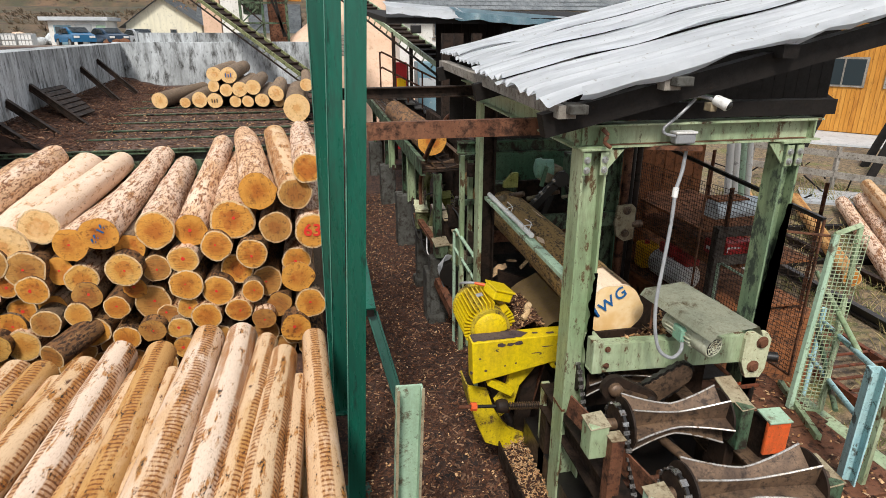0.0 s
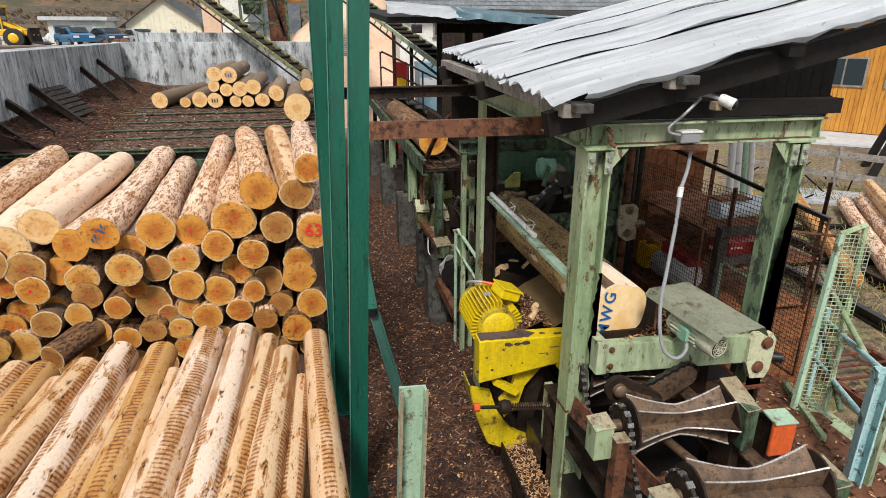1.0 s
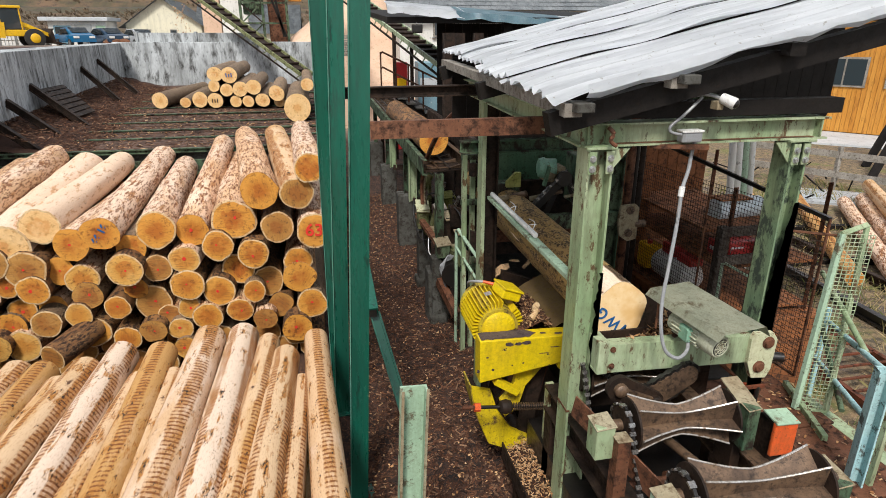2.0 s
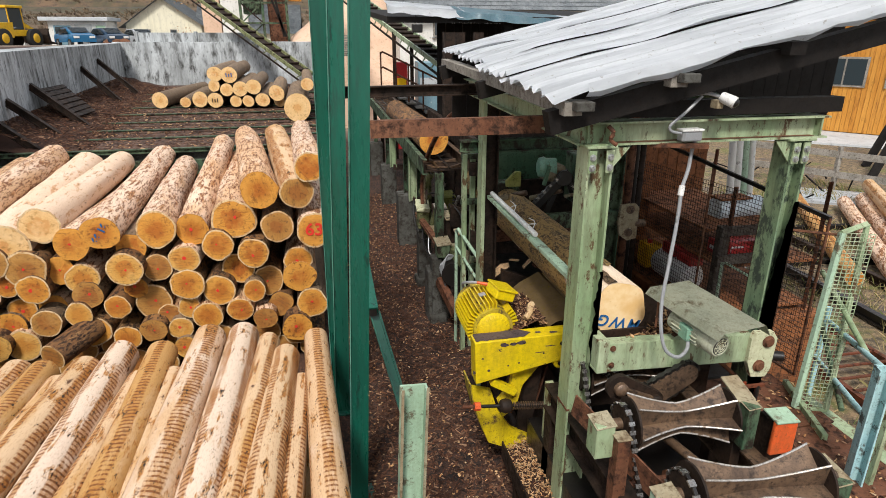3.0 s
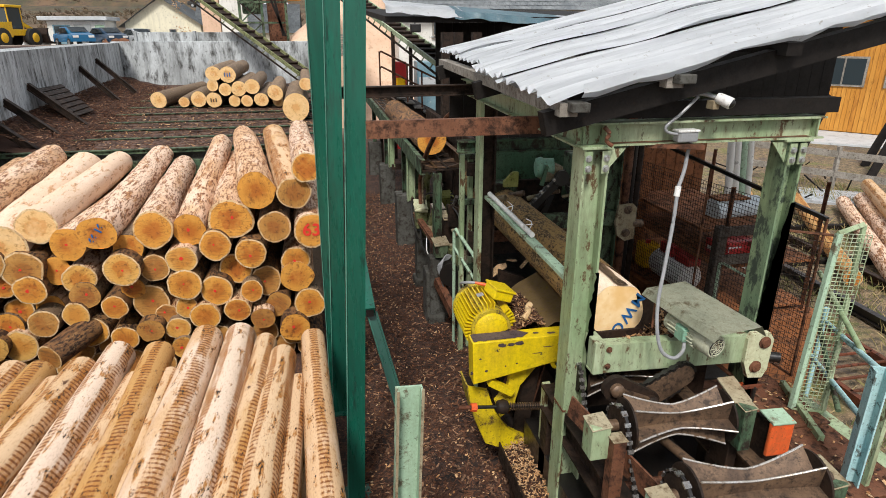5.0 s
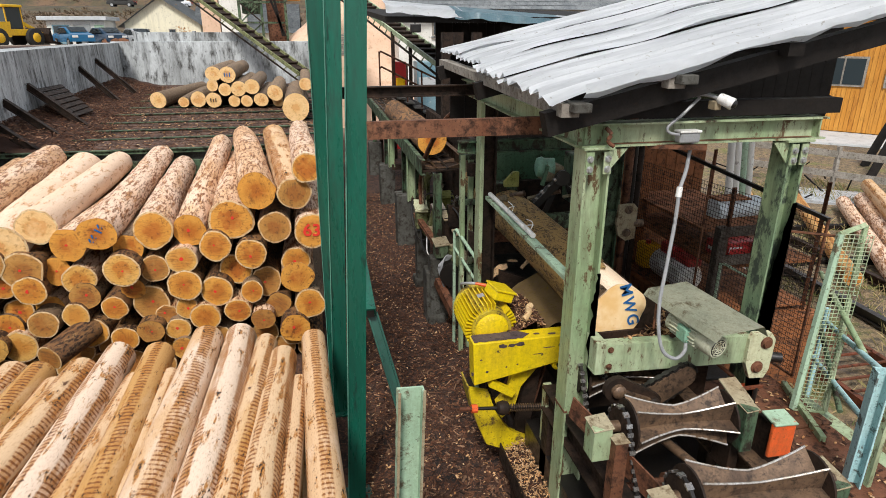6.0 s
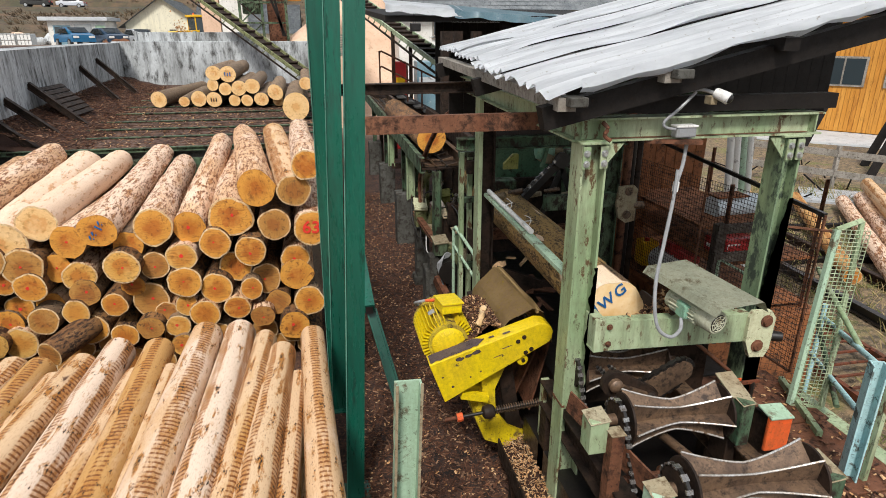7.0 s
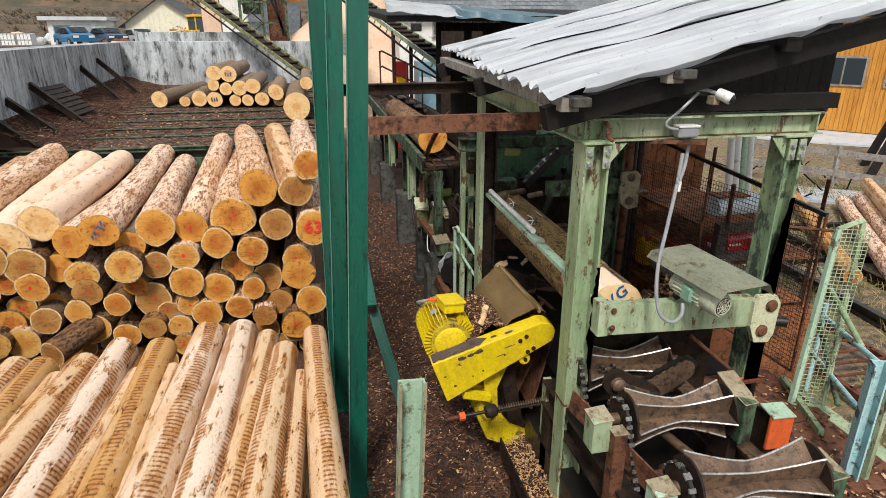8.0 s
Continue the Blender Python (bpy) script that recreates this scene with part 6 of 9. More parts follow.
def rear_arm():
    a = thing("rear_lifting_plate", REAR_AT, "dirty grey-green bearing plate of the rear lifting arm", "machine arm")
    out = [(-0.1, 0.17), (0.06, 0.18), (0.1, 0.14), (0.1, -0.2), (0.0, -0.22), (-0.09, -0.16), (-0.12, -0.02)]
    bm = B()
    sweep(bm, [(x, y) for x, y in out], (3.07, 5.44, 1.86), (3.07, 5.4, 1.86))
    bmesh.ops.recalc_face_normals(bm, faces=bm.faces[:])
    pl = part("bearing_plate", bm, "dust", a)
    for dz in (0.12, -0.13):
        bm = B()
        lathe(bm, [(0, 0.045), (0.012, 0.045), (0.016, 0.03), (0.03, 0.028)], (3.07, 5.4, 1.86 + dz), (0, -1, 0), 18)
        part("boss", bm, "steel_dull", pl, smooth=True)
    bm = B()
    rod(bm, (3.15, 5.43, 1.82), (3.26, 5.42, 1.82), 0.04)
    part("shaft_end", bm, "steel_dull", pl, smooth=True)
    bm = B()
    box(bm, (2.2, 5.46, 1.8), (3.0, 5.56, 1.95), 0.006)
    part("arm_beam", bm, "green_dark", a)
    # gear motor and chain drive on top of it
    bm = B()
    lathe(bm, [(0, 0.06), (0.015, 0.1), (0.07, 0.115), (0.09, 0.1), (0.2, 0.1)], (2.24, 5.98, 2.34), (1, -0.2, 0), 24)
    gm = part("gear_motor", bm, "teal_pale", a, "green gear motor with a dusty case", smooth=True)
    bm = B()
    box(bm, (2.3, 5.86, 2.19), (2.52, 6.06, 2.38), 0.025, Euler((0, 0.15, 0)).to_matrix().to_4x4())
    part("gear_case", bm, "dust", gm)
    bm = B()
    bar(bm, (2.28, 5.85, 2.17), (2.33, 5.85, 2.38), 0.03, 0.05, (0, 1, 0))
    part("case_strap", bm, "panel_green", gm)
    bm = B()
    sweep(bm, [(0, 0), (0.16, 0.0), (0.16, 0.06), (0.06, 0.16), (0.0, 0.16)], (2.07, 6.0, 2.13), (2.07, 6.05, 2.13))
    part("bracket", bm, "olive_bright", gm, "yellow-green bracket")
    apex, low, right = Vector((2.47, 5.8, 2.31)), Vector((2.04, 5.7, 1.95)), Vector((2.63, 5.8, 2.09))
    for p0, p1 in ((apex, low), (apex, right)):
        n = int((p1 - p0).length / 0.03)
        for k in range(n):
            q = p0.lerp(p1, k / n)
            bm = B()
            d = (p1 - p0).normalized()
            bar(bm, q, q + d * 0.027, 0.035 if k % 2 else 0.02, 0.03, (0, 1, 0))
            part("chain_link", bm, "black" if k % 3 else "steel", a)
    bm = B()
    lathe(bm, [(0, 0.05), (0, 0.085), (0.03, 0.085)], apex - Vector((-0.01, 0.02, 0.06)), (0, 1, 0), 20)
    part("sprocket", bm, "black", a)
    bm = B()
    sweep(bm, [(-0.025, -0.04), (0.025, -0.04), (0.025, 0.04), (-0.025, 0.04)], apex + Vector((0.02, 0.05, -0.08)), low + Vector((0.02, 0.05, -0.08)))
    part("chain_guide", bm, "black", a)
    return a


rear = rear_arm()


# ---- infeed rollers and their chains ----
def infeed():
    t = thing("roller_infeed", (2.0, 2.5, 0), "greasy infeed bed with ribbed hourglass rollers and drive chains", "machine")
    for x0, x1, y, z in ((1.68, 2.29, 2.68, 1.51), (1.68, 2.35, 2.06, 1.54), (1.66, 2.24, 3.28, 1.5)):
        p0, p1 = Vector((x0, y, z)), Vector((x1, y - 0.03, z))
        length = (p1 - p0).length
        n = 6
        bm = B()
        rings = []
        m = axes(p0, p1)
        for i in range(13):
            u = i / 12
            waist = 0.085 + 0.085 * abs(2 * u - 1) ** 1.4
            row = []
            for k in range(n * 2):
                a = (k + (0.55 if k % 2 else 0)) * math.pi / n
                rr = waist * (1.0 if k % 2 == 0 else 0.42)
                row.append(bm.verts.new(m @ Vector((rr * math.cos(a), rr * math.sin(a), u * length))))
            rings.append(row)
        for a, b in zip(rings, rings[1:]):
            for k in range(n * 2):
                bm.faces.new((a[k], a[(k + 1) % (2 * n)], b[(k + 1) % (2 * n)], b[k]))
        bm.faces.new(rings[0][::-1])
        bm.faces.new(rings[-1])
        bmesh.ops.recalc_face_normals(bm, faces=bm.faces[:])
        rl = part("hourglass_roller", bm, "steel_dull", t, "ribbed hourglass feed roller, worn edges with the glint in their colour")
        for k in range(n):
            a = 2 * k * math.pi / n
            pts = []
            for i in range(13):
                u = i / 12
                waist = 0.087 + 0.085 * abs(2 * u - 1) ** 1.4
                pts.append(m @ Vector((waist * math.cos(a), waist * math.sin(a), u * length)))
            # Pale tube along each vane edge, coloured as its sky glint.
            bm = B()
            pipe(bm, pts, 0.006, 6)
            part("rib", bm, "bright_steel", rl, smooth=True)
        for s, d in ((p0, -1), (p1, 1)):
            ax = (p1 - p0).normalized() * d
            bm = B()
            lathe(bm, [(0, 0.155), (0.012, 0.155)], s, ax, 28)
            part("end_disc", bm, "rust_dark", rl)
            bm = B()
            lathe(bm, [(0, 0.035), (0.12, 0.035)], s, ax, 16)
            part("shaft", bm, "steel_dull", rl, smooth=True)
        # sprocket and chain at the drive end
        cx = x0 - 0.055
        bm = B()
        pts = []
        for k in range(36):
            a = k * math.pi / 18
            rr = 0.125 if k % 2 else 0.108
            pts.append((rr * math.cos(a), rr * math.sin(a)))
        sweep(bm, pts, (cx - 0.008, y, z), (cx + 0.008, y, z))
        part("sprocket", bm, "rust_dark", rl)
        # chain loop down to the lower shaft
        loop = []
        low = Vector((cx, y - 0.22, z - 0.38))
        top = Vector((cx, y, z))
        for k in range(12):
            a = radians(-40 + 180 * k / 11)
            loop.append(top + 0.125 * Vector((0, math.cos(a), math.sin(a))))
        for k in range(12):
            a = radians(140 + 180 * k / 11)
            loop.append(low + 0.09 * Vector((0, math.cos(a), math.sin(a))))
        dense = []
        for a, b in zip(loop, loop[1:] + loop[:1]):
            steps = max(1, int((b - a).length / 0.024))
            dense += [a.lerp(b, i / steps) for i in range(steps)]
        for k, (a, b) in enumerate(zip(dense, dense[1:] + dense[:1])):
            bm = B()
            bar(bm, a, b, 0.036 if k % 2 else 0.018, 0.012, (0, (b - a).z, -(b - a).y))
            part("chain_link", bm, "steel" if k % 2 else "black", rl)
    # bearing housings, side frames and cross shafts
    for lo, hi, mat, lab in (((1.36, 2.48, 1.45), (1.47, 2.6, 1.66), "green", ""), ((1.47, 1.99, 1.3), (1.58, 2.1, 1.57), "mint", ""), ((2.37, 2.55, 1.3), (2.45, 2.75, 1.6), "green_dark", ""), ((2.43, 1.95, 1.3), (2.52, 2.15, 1.55), "green_dark", "")):
        bm = B()
        box(bm, lo, hi, 0.006)
        hb = part("bearing_box", bm, mat, t)
        bm = B()
        box(bm, (lo[0] - 0.006, lo[1] - 0.006, hi[2]), (hi[0] + 0.006, hi[1] + 0.006, hi[2] + 0.006), 0.002, Euler((0.12, -0.1, 0)).to_matrix().to_4x4())
        part("box_lid", bm, "dust", hb)
    bm = B()
    bar(bm, (1.5, 2.46, 1.1), (1.5, 2.46, 1.6), 0.075, 0.075, (0, 1, 0))
    st = part("chain_post", bm, "rust", t)
    bm = B()
    box(bm, (1.455, 2.415, 1.6), (1.545, 2.505, 1.607), 0.002)
    part("post_cap", bm, "dust", st)
    for p0, p1, r_, mat in (((1.94, 2.85, 1.32), (2.02, 2.3, 1.36), 0.028, "steel_dull"), ((1.6, 2.55, 1.17), (2.3, 2.52, 1.2), 0.026, "rust"), ((1.55, 2.3, 1.12), (2.4, 2.28, 1.12), 0.03, "rust_dark")):
        bm = B()
        rod(bm, p0, p1, r_)
        part("cross_shaft", bm, mat, t, smooth=True)
    bm = B()
    lathe(bm, [(0, 0.05), (0.03, 0.05)], (1.88, 2.545, 1.175), (1, 0, 0), 16)
    part("shaft_collar", bm, "rust", t, smooth=True)
    # Frames and legs under the rollers hold shade in their dark rust colour.
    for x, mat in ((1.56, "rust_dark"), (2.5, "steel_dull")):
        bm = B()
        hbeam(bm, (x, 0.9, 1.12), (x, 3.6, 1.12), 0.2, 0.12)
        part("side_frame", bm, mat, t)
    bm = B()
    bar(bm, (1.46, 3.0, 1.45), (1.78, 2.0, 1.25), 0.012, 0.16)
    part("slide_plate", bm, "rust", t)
    # Black block added to fill the infeed's underside with shade.
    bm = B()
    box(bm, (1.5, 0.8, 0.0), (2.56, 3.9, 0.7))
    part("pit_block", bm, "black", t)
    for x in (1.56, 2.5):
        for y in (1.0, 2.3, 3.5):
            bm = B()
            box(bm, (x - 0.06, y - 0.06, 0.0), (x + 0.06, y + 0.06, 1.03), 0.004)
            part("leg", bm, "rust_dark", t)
    # crank and link arm of the lift, with the chain that runs over them
    def stadium(c0, c1, r0, r1):
        c0, c1 = Vector((c0[0], 0, c0[1])), Vector((c1[0], 0, c1[1]))
        d = (c1 - c0).normalized()
        a0 = math.atan2(d.z, d.x)
        pts = [(c1.x + r1 * math.cos(a0 - 1.5708 + 3.1416 * k / 10), c1.z + r1 * math.sin(a0 - 1.5708 + 3.1416 * k / 10)) for k in range(11)]
        return pts + [(c0.x + r0 * math.cos(a0 + 1.5708 + 3.1416 * k / 10), c0.z + r0 * math.sin(a0 + 1.5708 + 3.1416 * k / 10)) for k in range(11)]
    link = stadium((2.0, 1.47), (2.225, 1.595), 0.085, 0.075)
    for nm, out, y0, y1, mat, lab in (("link_arm", link, 3.0, 2.96, "steel_dull", "dusty brown stadium-shaped link arm"), ("crank", stadium((1.72, 1.594), (1.98, 1.476), 0.085, 0.055), 2.95, 2.91, "rust_dark", "greasy crank arm")):
        bm = B()
        sweep(bm, out, (0, y0, 0), (0, y1, 0))
        bmesh.ops.recalc_face_normals(bm, faces=bm.faces[:])
        part(nm, bm, mat, t, lab)
    for c, r_, mat in (((1.72, 2.91, 1.594), 0.045, "steel_dull"), ((1.97, 2.91, 1.48), 0.04, "rust_dark")):
        bm = B()
        lathe(bm, [(0, r_), (0.03, r_), (0.04, r_ * 0.8), (0.05, r_ * 0.4)], c, (0, -1, 0), 20)
        part("pin_boss", bm, mat, t, smooth=True)
    bm = B()
    bar(bm, (1.74, 2.9, 1.586), (1.96, 2.9, 1.486), 0.03, 0.04)
    part("crank_strap", bm, "steel_dull", t)
    path = [Vector((x, 2.98, z)) for x, z in link]
    path = path[4:] + path[:1]
    dense = []
    for a, b in zip(path, path[1:]):
        steps = max(1, int((b - a).length / 0.026))
        dense += [a.lerp(b, i / steps) for i in range(steps)]
    for k, (a, b) in enumerate(zip(dense, dense[1:])):
        d = (b - a).normalized()
        o = Vector((-d.z, 0, d.x)) * -0.012
        bm = B()
        bar(bm, a + o, b + o, 0.04 if k % 2 else 0.024, 0.02, (-d.z, 0, d.x))
        part("chain_link", bm, "black", t)
    for x0 in (1.72, 1.8):
        for k in range(12):
            q = Vector((x0 - 0.02 + 0.008 * k, 3.12, 1.6)).lerp(Vector((x0 + 0.1, 3.2, 1.42)), k / 11)
            bm = B()
            bar(bm, q, q + Vector((0.009, 0.006, -0.014)), 0.034 if k % 2 else 0.02, 0.012, (0, 1, 0))
            part("chain_link", bm, "steel" if k % 2 else "black", t)
    bm = B()
    rod(bm, (2.39, 3.2, 1.72), (2.79, 3.2, 1.38), 0.014)
    part("lift_rod", bm, "rust", t, smooth=True)
    bm = B()
    box(bm, (1.7, 3.42, 1.1), (2.75, 3.44, 1.72), 0.004)
    part("end_plate", bm, "rust_dark", t)
    bm = B()
    box(bm, (2.8, 3.13, 1.2), (2.84, 3.145, 1.36), 0.004)
    part("red_marker", bm, "orange", t, "orange painted marker")
    return t


infeed()


def under_log_frame():
    """Log bed beneath the clamped log: cradles, cross members and a shade-black block as the machine's floor."""
    t = thing("log_bed", (2.1, 5.0, 0), "rusty log bed coloured dark for shade, with cradles and bark scraps", "machine")
    # Bed steel is near black: the shade beneath the log is in its colour.
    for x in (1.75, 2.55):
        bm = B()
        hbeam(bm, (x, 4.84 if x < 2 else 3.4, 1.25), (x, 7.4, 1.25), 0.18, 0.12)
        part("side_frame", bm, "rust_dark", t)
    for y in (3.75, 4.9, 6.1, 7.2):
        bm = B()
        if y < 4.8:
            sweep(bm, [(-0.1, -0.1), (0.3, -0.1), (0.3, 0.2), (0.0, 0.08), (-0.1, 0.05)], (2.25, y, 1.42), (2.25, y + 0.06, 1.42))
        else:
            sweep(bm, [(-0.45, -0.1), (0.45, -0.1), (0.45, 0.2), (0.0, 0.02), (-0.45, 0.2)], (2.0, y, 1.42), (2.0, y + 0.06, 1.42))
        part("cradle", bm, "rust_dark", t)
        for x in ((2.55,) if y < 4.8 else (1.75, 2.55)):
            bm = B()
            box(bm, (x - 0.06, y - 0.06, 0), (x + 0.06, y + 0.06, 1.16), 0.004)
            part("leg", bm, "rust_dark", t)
    # Added black mass in place of the deep shade below the log.
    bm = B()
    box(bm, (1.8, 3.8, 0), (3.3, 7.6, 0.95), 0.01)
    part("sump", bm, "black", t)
    rng = random.Random(12)
    for k in range(26):
        c = Vector((rng.uniform(1.7, 2.5), rng.uniform(3.5, 6.8), 1.36))
        bm = B()
        a, b = rng.uniform(0.05, 0.14), rng.uniform(0.02, 0.05)
        vs = [(-a, -b), (a * 0.7, -b * 0.8), (a, 0.2 * b), (a * 0.4, b), (-a * 0.8, b * 0.6)]
        sweep(bm, vs, c, c + Vector((rng.uniform(-0.005, 0.005), rng.uniform(-0.005, 0.005), 0.014)), (rng.uniform(-1, 1), rng.uniform(-1, 1), 0))
        part("bark_scrap", bm, "chip_bark" if k % 3 else "chip_pale", t)
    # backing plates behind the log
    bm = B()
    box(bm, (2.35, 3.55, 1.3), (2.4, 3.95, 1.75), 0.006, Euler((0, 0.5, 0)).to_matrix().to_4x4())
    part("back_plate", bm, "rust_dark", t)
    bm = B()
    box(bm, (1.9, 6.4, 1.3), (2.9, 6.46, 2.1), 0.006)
    part("rear_screen", bm, "rust_dark", t, "rusty screen behind the log, shade in its colour")
    for lo, hi, mat in (((1.8, 6.1, 1.95), (2.1, 6.3, 2.15), "green_dark"), ((2.7, 6.0, 1.9), (2.9, 6.3, 2.45), "green_dark"), ((1.75, 6.0, 1.5), (2.7, 6.1, 1.62), "rust")):
        bm = B()
        box(bm, lo, hi, 0.015)
        part("machine_part", bm, mat, t)
    for k in range(5):
        bm = B()
        q = Vector((1.75 + 0.2 * k, 5.9, 2.02 + 0.04 * (k % 2)))
        rod(bm, q, q + Vector((0.12, -0.1, 0.05)), 0.035 - 0.004 * k)
        part("fitting", bm, "steel_dull" if k % 2 else "dust", t, smooth=True)
    for s in (-1, 1):
        bm = B()
        bar(bm, (2.55, 5.95, 2.3), (2.55 + 0.28 * s, 5.95, 1.6), 0.03, 0.06)
        part("drive_strut", bm, "black", t)
    # white conduit clamp bar beside the column
    c = thing("light_bar", (1.57, 5.55, 2.2), "pale green sloping guide bar with a white cable clipped to it", "guide bar")
    bm = B()
    sweep(bm, u_outline(0.03, 0.07, 0.008), (1.575, 5.45, 2.2), (1.6, 3.42, 2.14), (0, 0, -1))
    part("bar", bm, "mint", c)
    bm = B()
    rod(bm, (1.575, 5.4, 2.23), (1.59, 4.2, 2.2), 0.022)
    part("tube", bm, "plastic_white", c, smooth=True)
    rng = random.Random(6)
    for k in range(2):
        bm = B()
        o = Vector((1.6, 4.9 - 0.5 * k, 2.24))
        pts = [o + Vector((0.05 * math.sin(q * 1.3) * rng.uniform(0.5, 1.2), -0.03 * q, 0.045 * math.cos(q * 1.3) * rng.uniform(0.5, 1.2))) for q in range(6)]
        pipe(bm, curve_pts(pts, 4), 0.0035, 6)
        part("cable_loop", bm, "plastic_white", c, smooth=True)


under_log_frame()


# ---- aisle edge: trough of shavings, chain rail ----
def aisle_edge():
    t = thing("shavings_trough", (1.45, 3.3, 0), "low steel trough full of pale wood shavings", "trough")
    bm = B()
    sweep(bm, u_outline(0.16, 0.3, 0.012), (1.45, 3.95, 0.3), (1.45, 1.6, 0.3))
    part("trough", bm, "rust_dark", t)
    bm = B()
    n = 30
    rows_ = [[bm.verts.new((1.32 + 0.26 * j / 6, 3.9 - 2.2 * i / n, 0.4 + 0.05 * math.sin(math.pi * j / 6) + 0.06 * noise.noise((i * 0.7, j * 0.9, 0)))) for j in range(7)] for i in range(n + 1)]
    for a, b in zip(rows_, rows_[1:]):
        for j in range(6):
            bm.faces.new((a[j], a[j + 1], b[j + 1], b[j]))
    part("shaving_mound", bm, "chip_bark", t, "pale wood shavings")
    rng = random.Random(19)
    verts, faces = [], []
    for _ in range(2600):
        x, y = rng.uniform(1.31, 1.6), rng.uniform(1.7, 3.9)
        m = Matrix.Translation((x - 1.45, y - 3.3, 0.44 + 0.05 * math.sin(math.pi * (x - 1.31) / 0.3) + rng.uniform(-0.01, 0.03))) @ Euler((rng.uniform(-0.7, 0.7), rng.uniform(-0.7, 0.7), rng.uniform(0, 6.28))).to_matrix().to_4x4()
        a, b, c = rng.uniform(0.01, 0.035), rng.uniform(0.003, 0.008), 0.002
        k = len(verts)
        for sx, sy, sz in ((-1, -1, -1), (1, -1, -1), (1, 1, -1), (-1, 1, -1), (-1, -1, 1), (1, -1, 1), (1, 1, 1), (-1, 1, 1)):
            verts.append(m @ Vector((sx * a / 2, sy * b / 2, sz * c / 2)))
        faces += [tuple(k + i for i in f) for f in ((3, 2, 1, 0), (4, 5, 6, 7), (0, 1, 5, 4), (1, 2, 6, 5), (2, 3, 7, 6), (3, 0, 4, 7))]
    me = bpy.data.meshes.new("shaving_litter")
    me.from_pydata(verts, [], faces)
    me.materials.append(M["chip_pale"])
    o = new("shaving_litter", me)
    o.parent = t
    tagged(o, "pale loose chips", kind="stuff")
    for y in (1.8, 3.7):
        bm = B()
        box(bm, (1.34, y - 0.04, 0), (1.56, y + 0.04, 0.3), 0.004)
        part("foot", bm, "rust_dark", t)


aisle_edge()


# ---- feed conveyor along the aisle ----
def feed_conveyor():
    t = thing("feed_conveyor", (1.5, 7.4, 0), "chain log conveyor of dirty green steel on concrete blocks", "conveyor")
    for x, mat in ((1.22, "green_dark"), (1.84, "steel_dull")):
        bm = B()
        sweep(bm, u_outline(0.06, 0.2, 0.01), (x, 7.4, 2.08), (x, 18.5, 2.08), (1 if x < 1.5 else -1, 0, 0))
        part("side_rail", bm, mat, t)
    bm = B()
    box(bm, (1.26, 7.5, 2.0), (1.8, 18.4, 2.02))
    part("bed_plate", bm, "rust_dark", t)
    for k in range(26):
        y = 7.55 + 0.36 * k
        bm = B()
        sweep(bm, [(-0.24, 0), (0.24, 0), (0.24, 0.05), (0.1, 0.015), (-0.1, 0.015), (-0.24, 0.05)], (1.53, y, 2.03), (1.53, y + 0.04, 2.03))
        part("flight", bm, "steel_dull", t)
    for x in (1.45, 1.6):
        bm = B()
        bar(bm, (x, 7.5, 2.035), (x, 18.0, 2.035), 0.03, 0.02)
        part("chain_strand", bm, "black", t)
    for y, zb, w in ((7.3, 0.72, 0.3), (10.4, 0.98, 0.34), (13.4, 0.9, 0.34), (16.4, 0.9, 0.34)):
        bm = B()
        box(bm, (1.24, y - w / 2, -0.05), (1.24 + w, y + w / 2, zb), 0.02)
        part("concrete_block", bm, "concrete_dark", t, "damp dark concrete pier")
        bm = B()
        hbeam(bm, (1.42, y, zb), (1.42, y, 2.02), 0.1, 0.1, (1, 0, 0), 0.008, 0.008)
        part("leg", bm, "green_dark", t)
    for y in (8.85, 11.4):
        bm = B()
        hbeam(bm, (1.3, y, 1.25), (1.3, y, 2.0), 0.12, 0.11, (1, 0, 0))
        part("leg", bm, "green", t)
        bm = B()
        bar(bm, (1.3, y, 1.25), (1.75, y, 1.25), 0.1, 0.1)
        part("leg_foot", bm, "rust_dark", t)
    log((1.5, 8.1, 2.3), 3.7, -0.02, 0.0, 0.2, "log_bark", "end", "brown-barked log riding on the chain conveyor", "", "", 901, rim=False)


feed_conveyor()


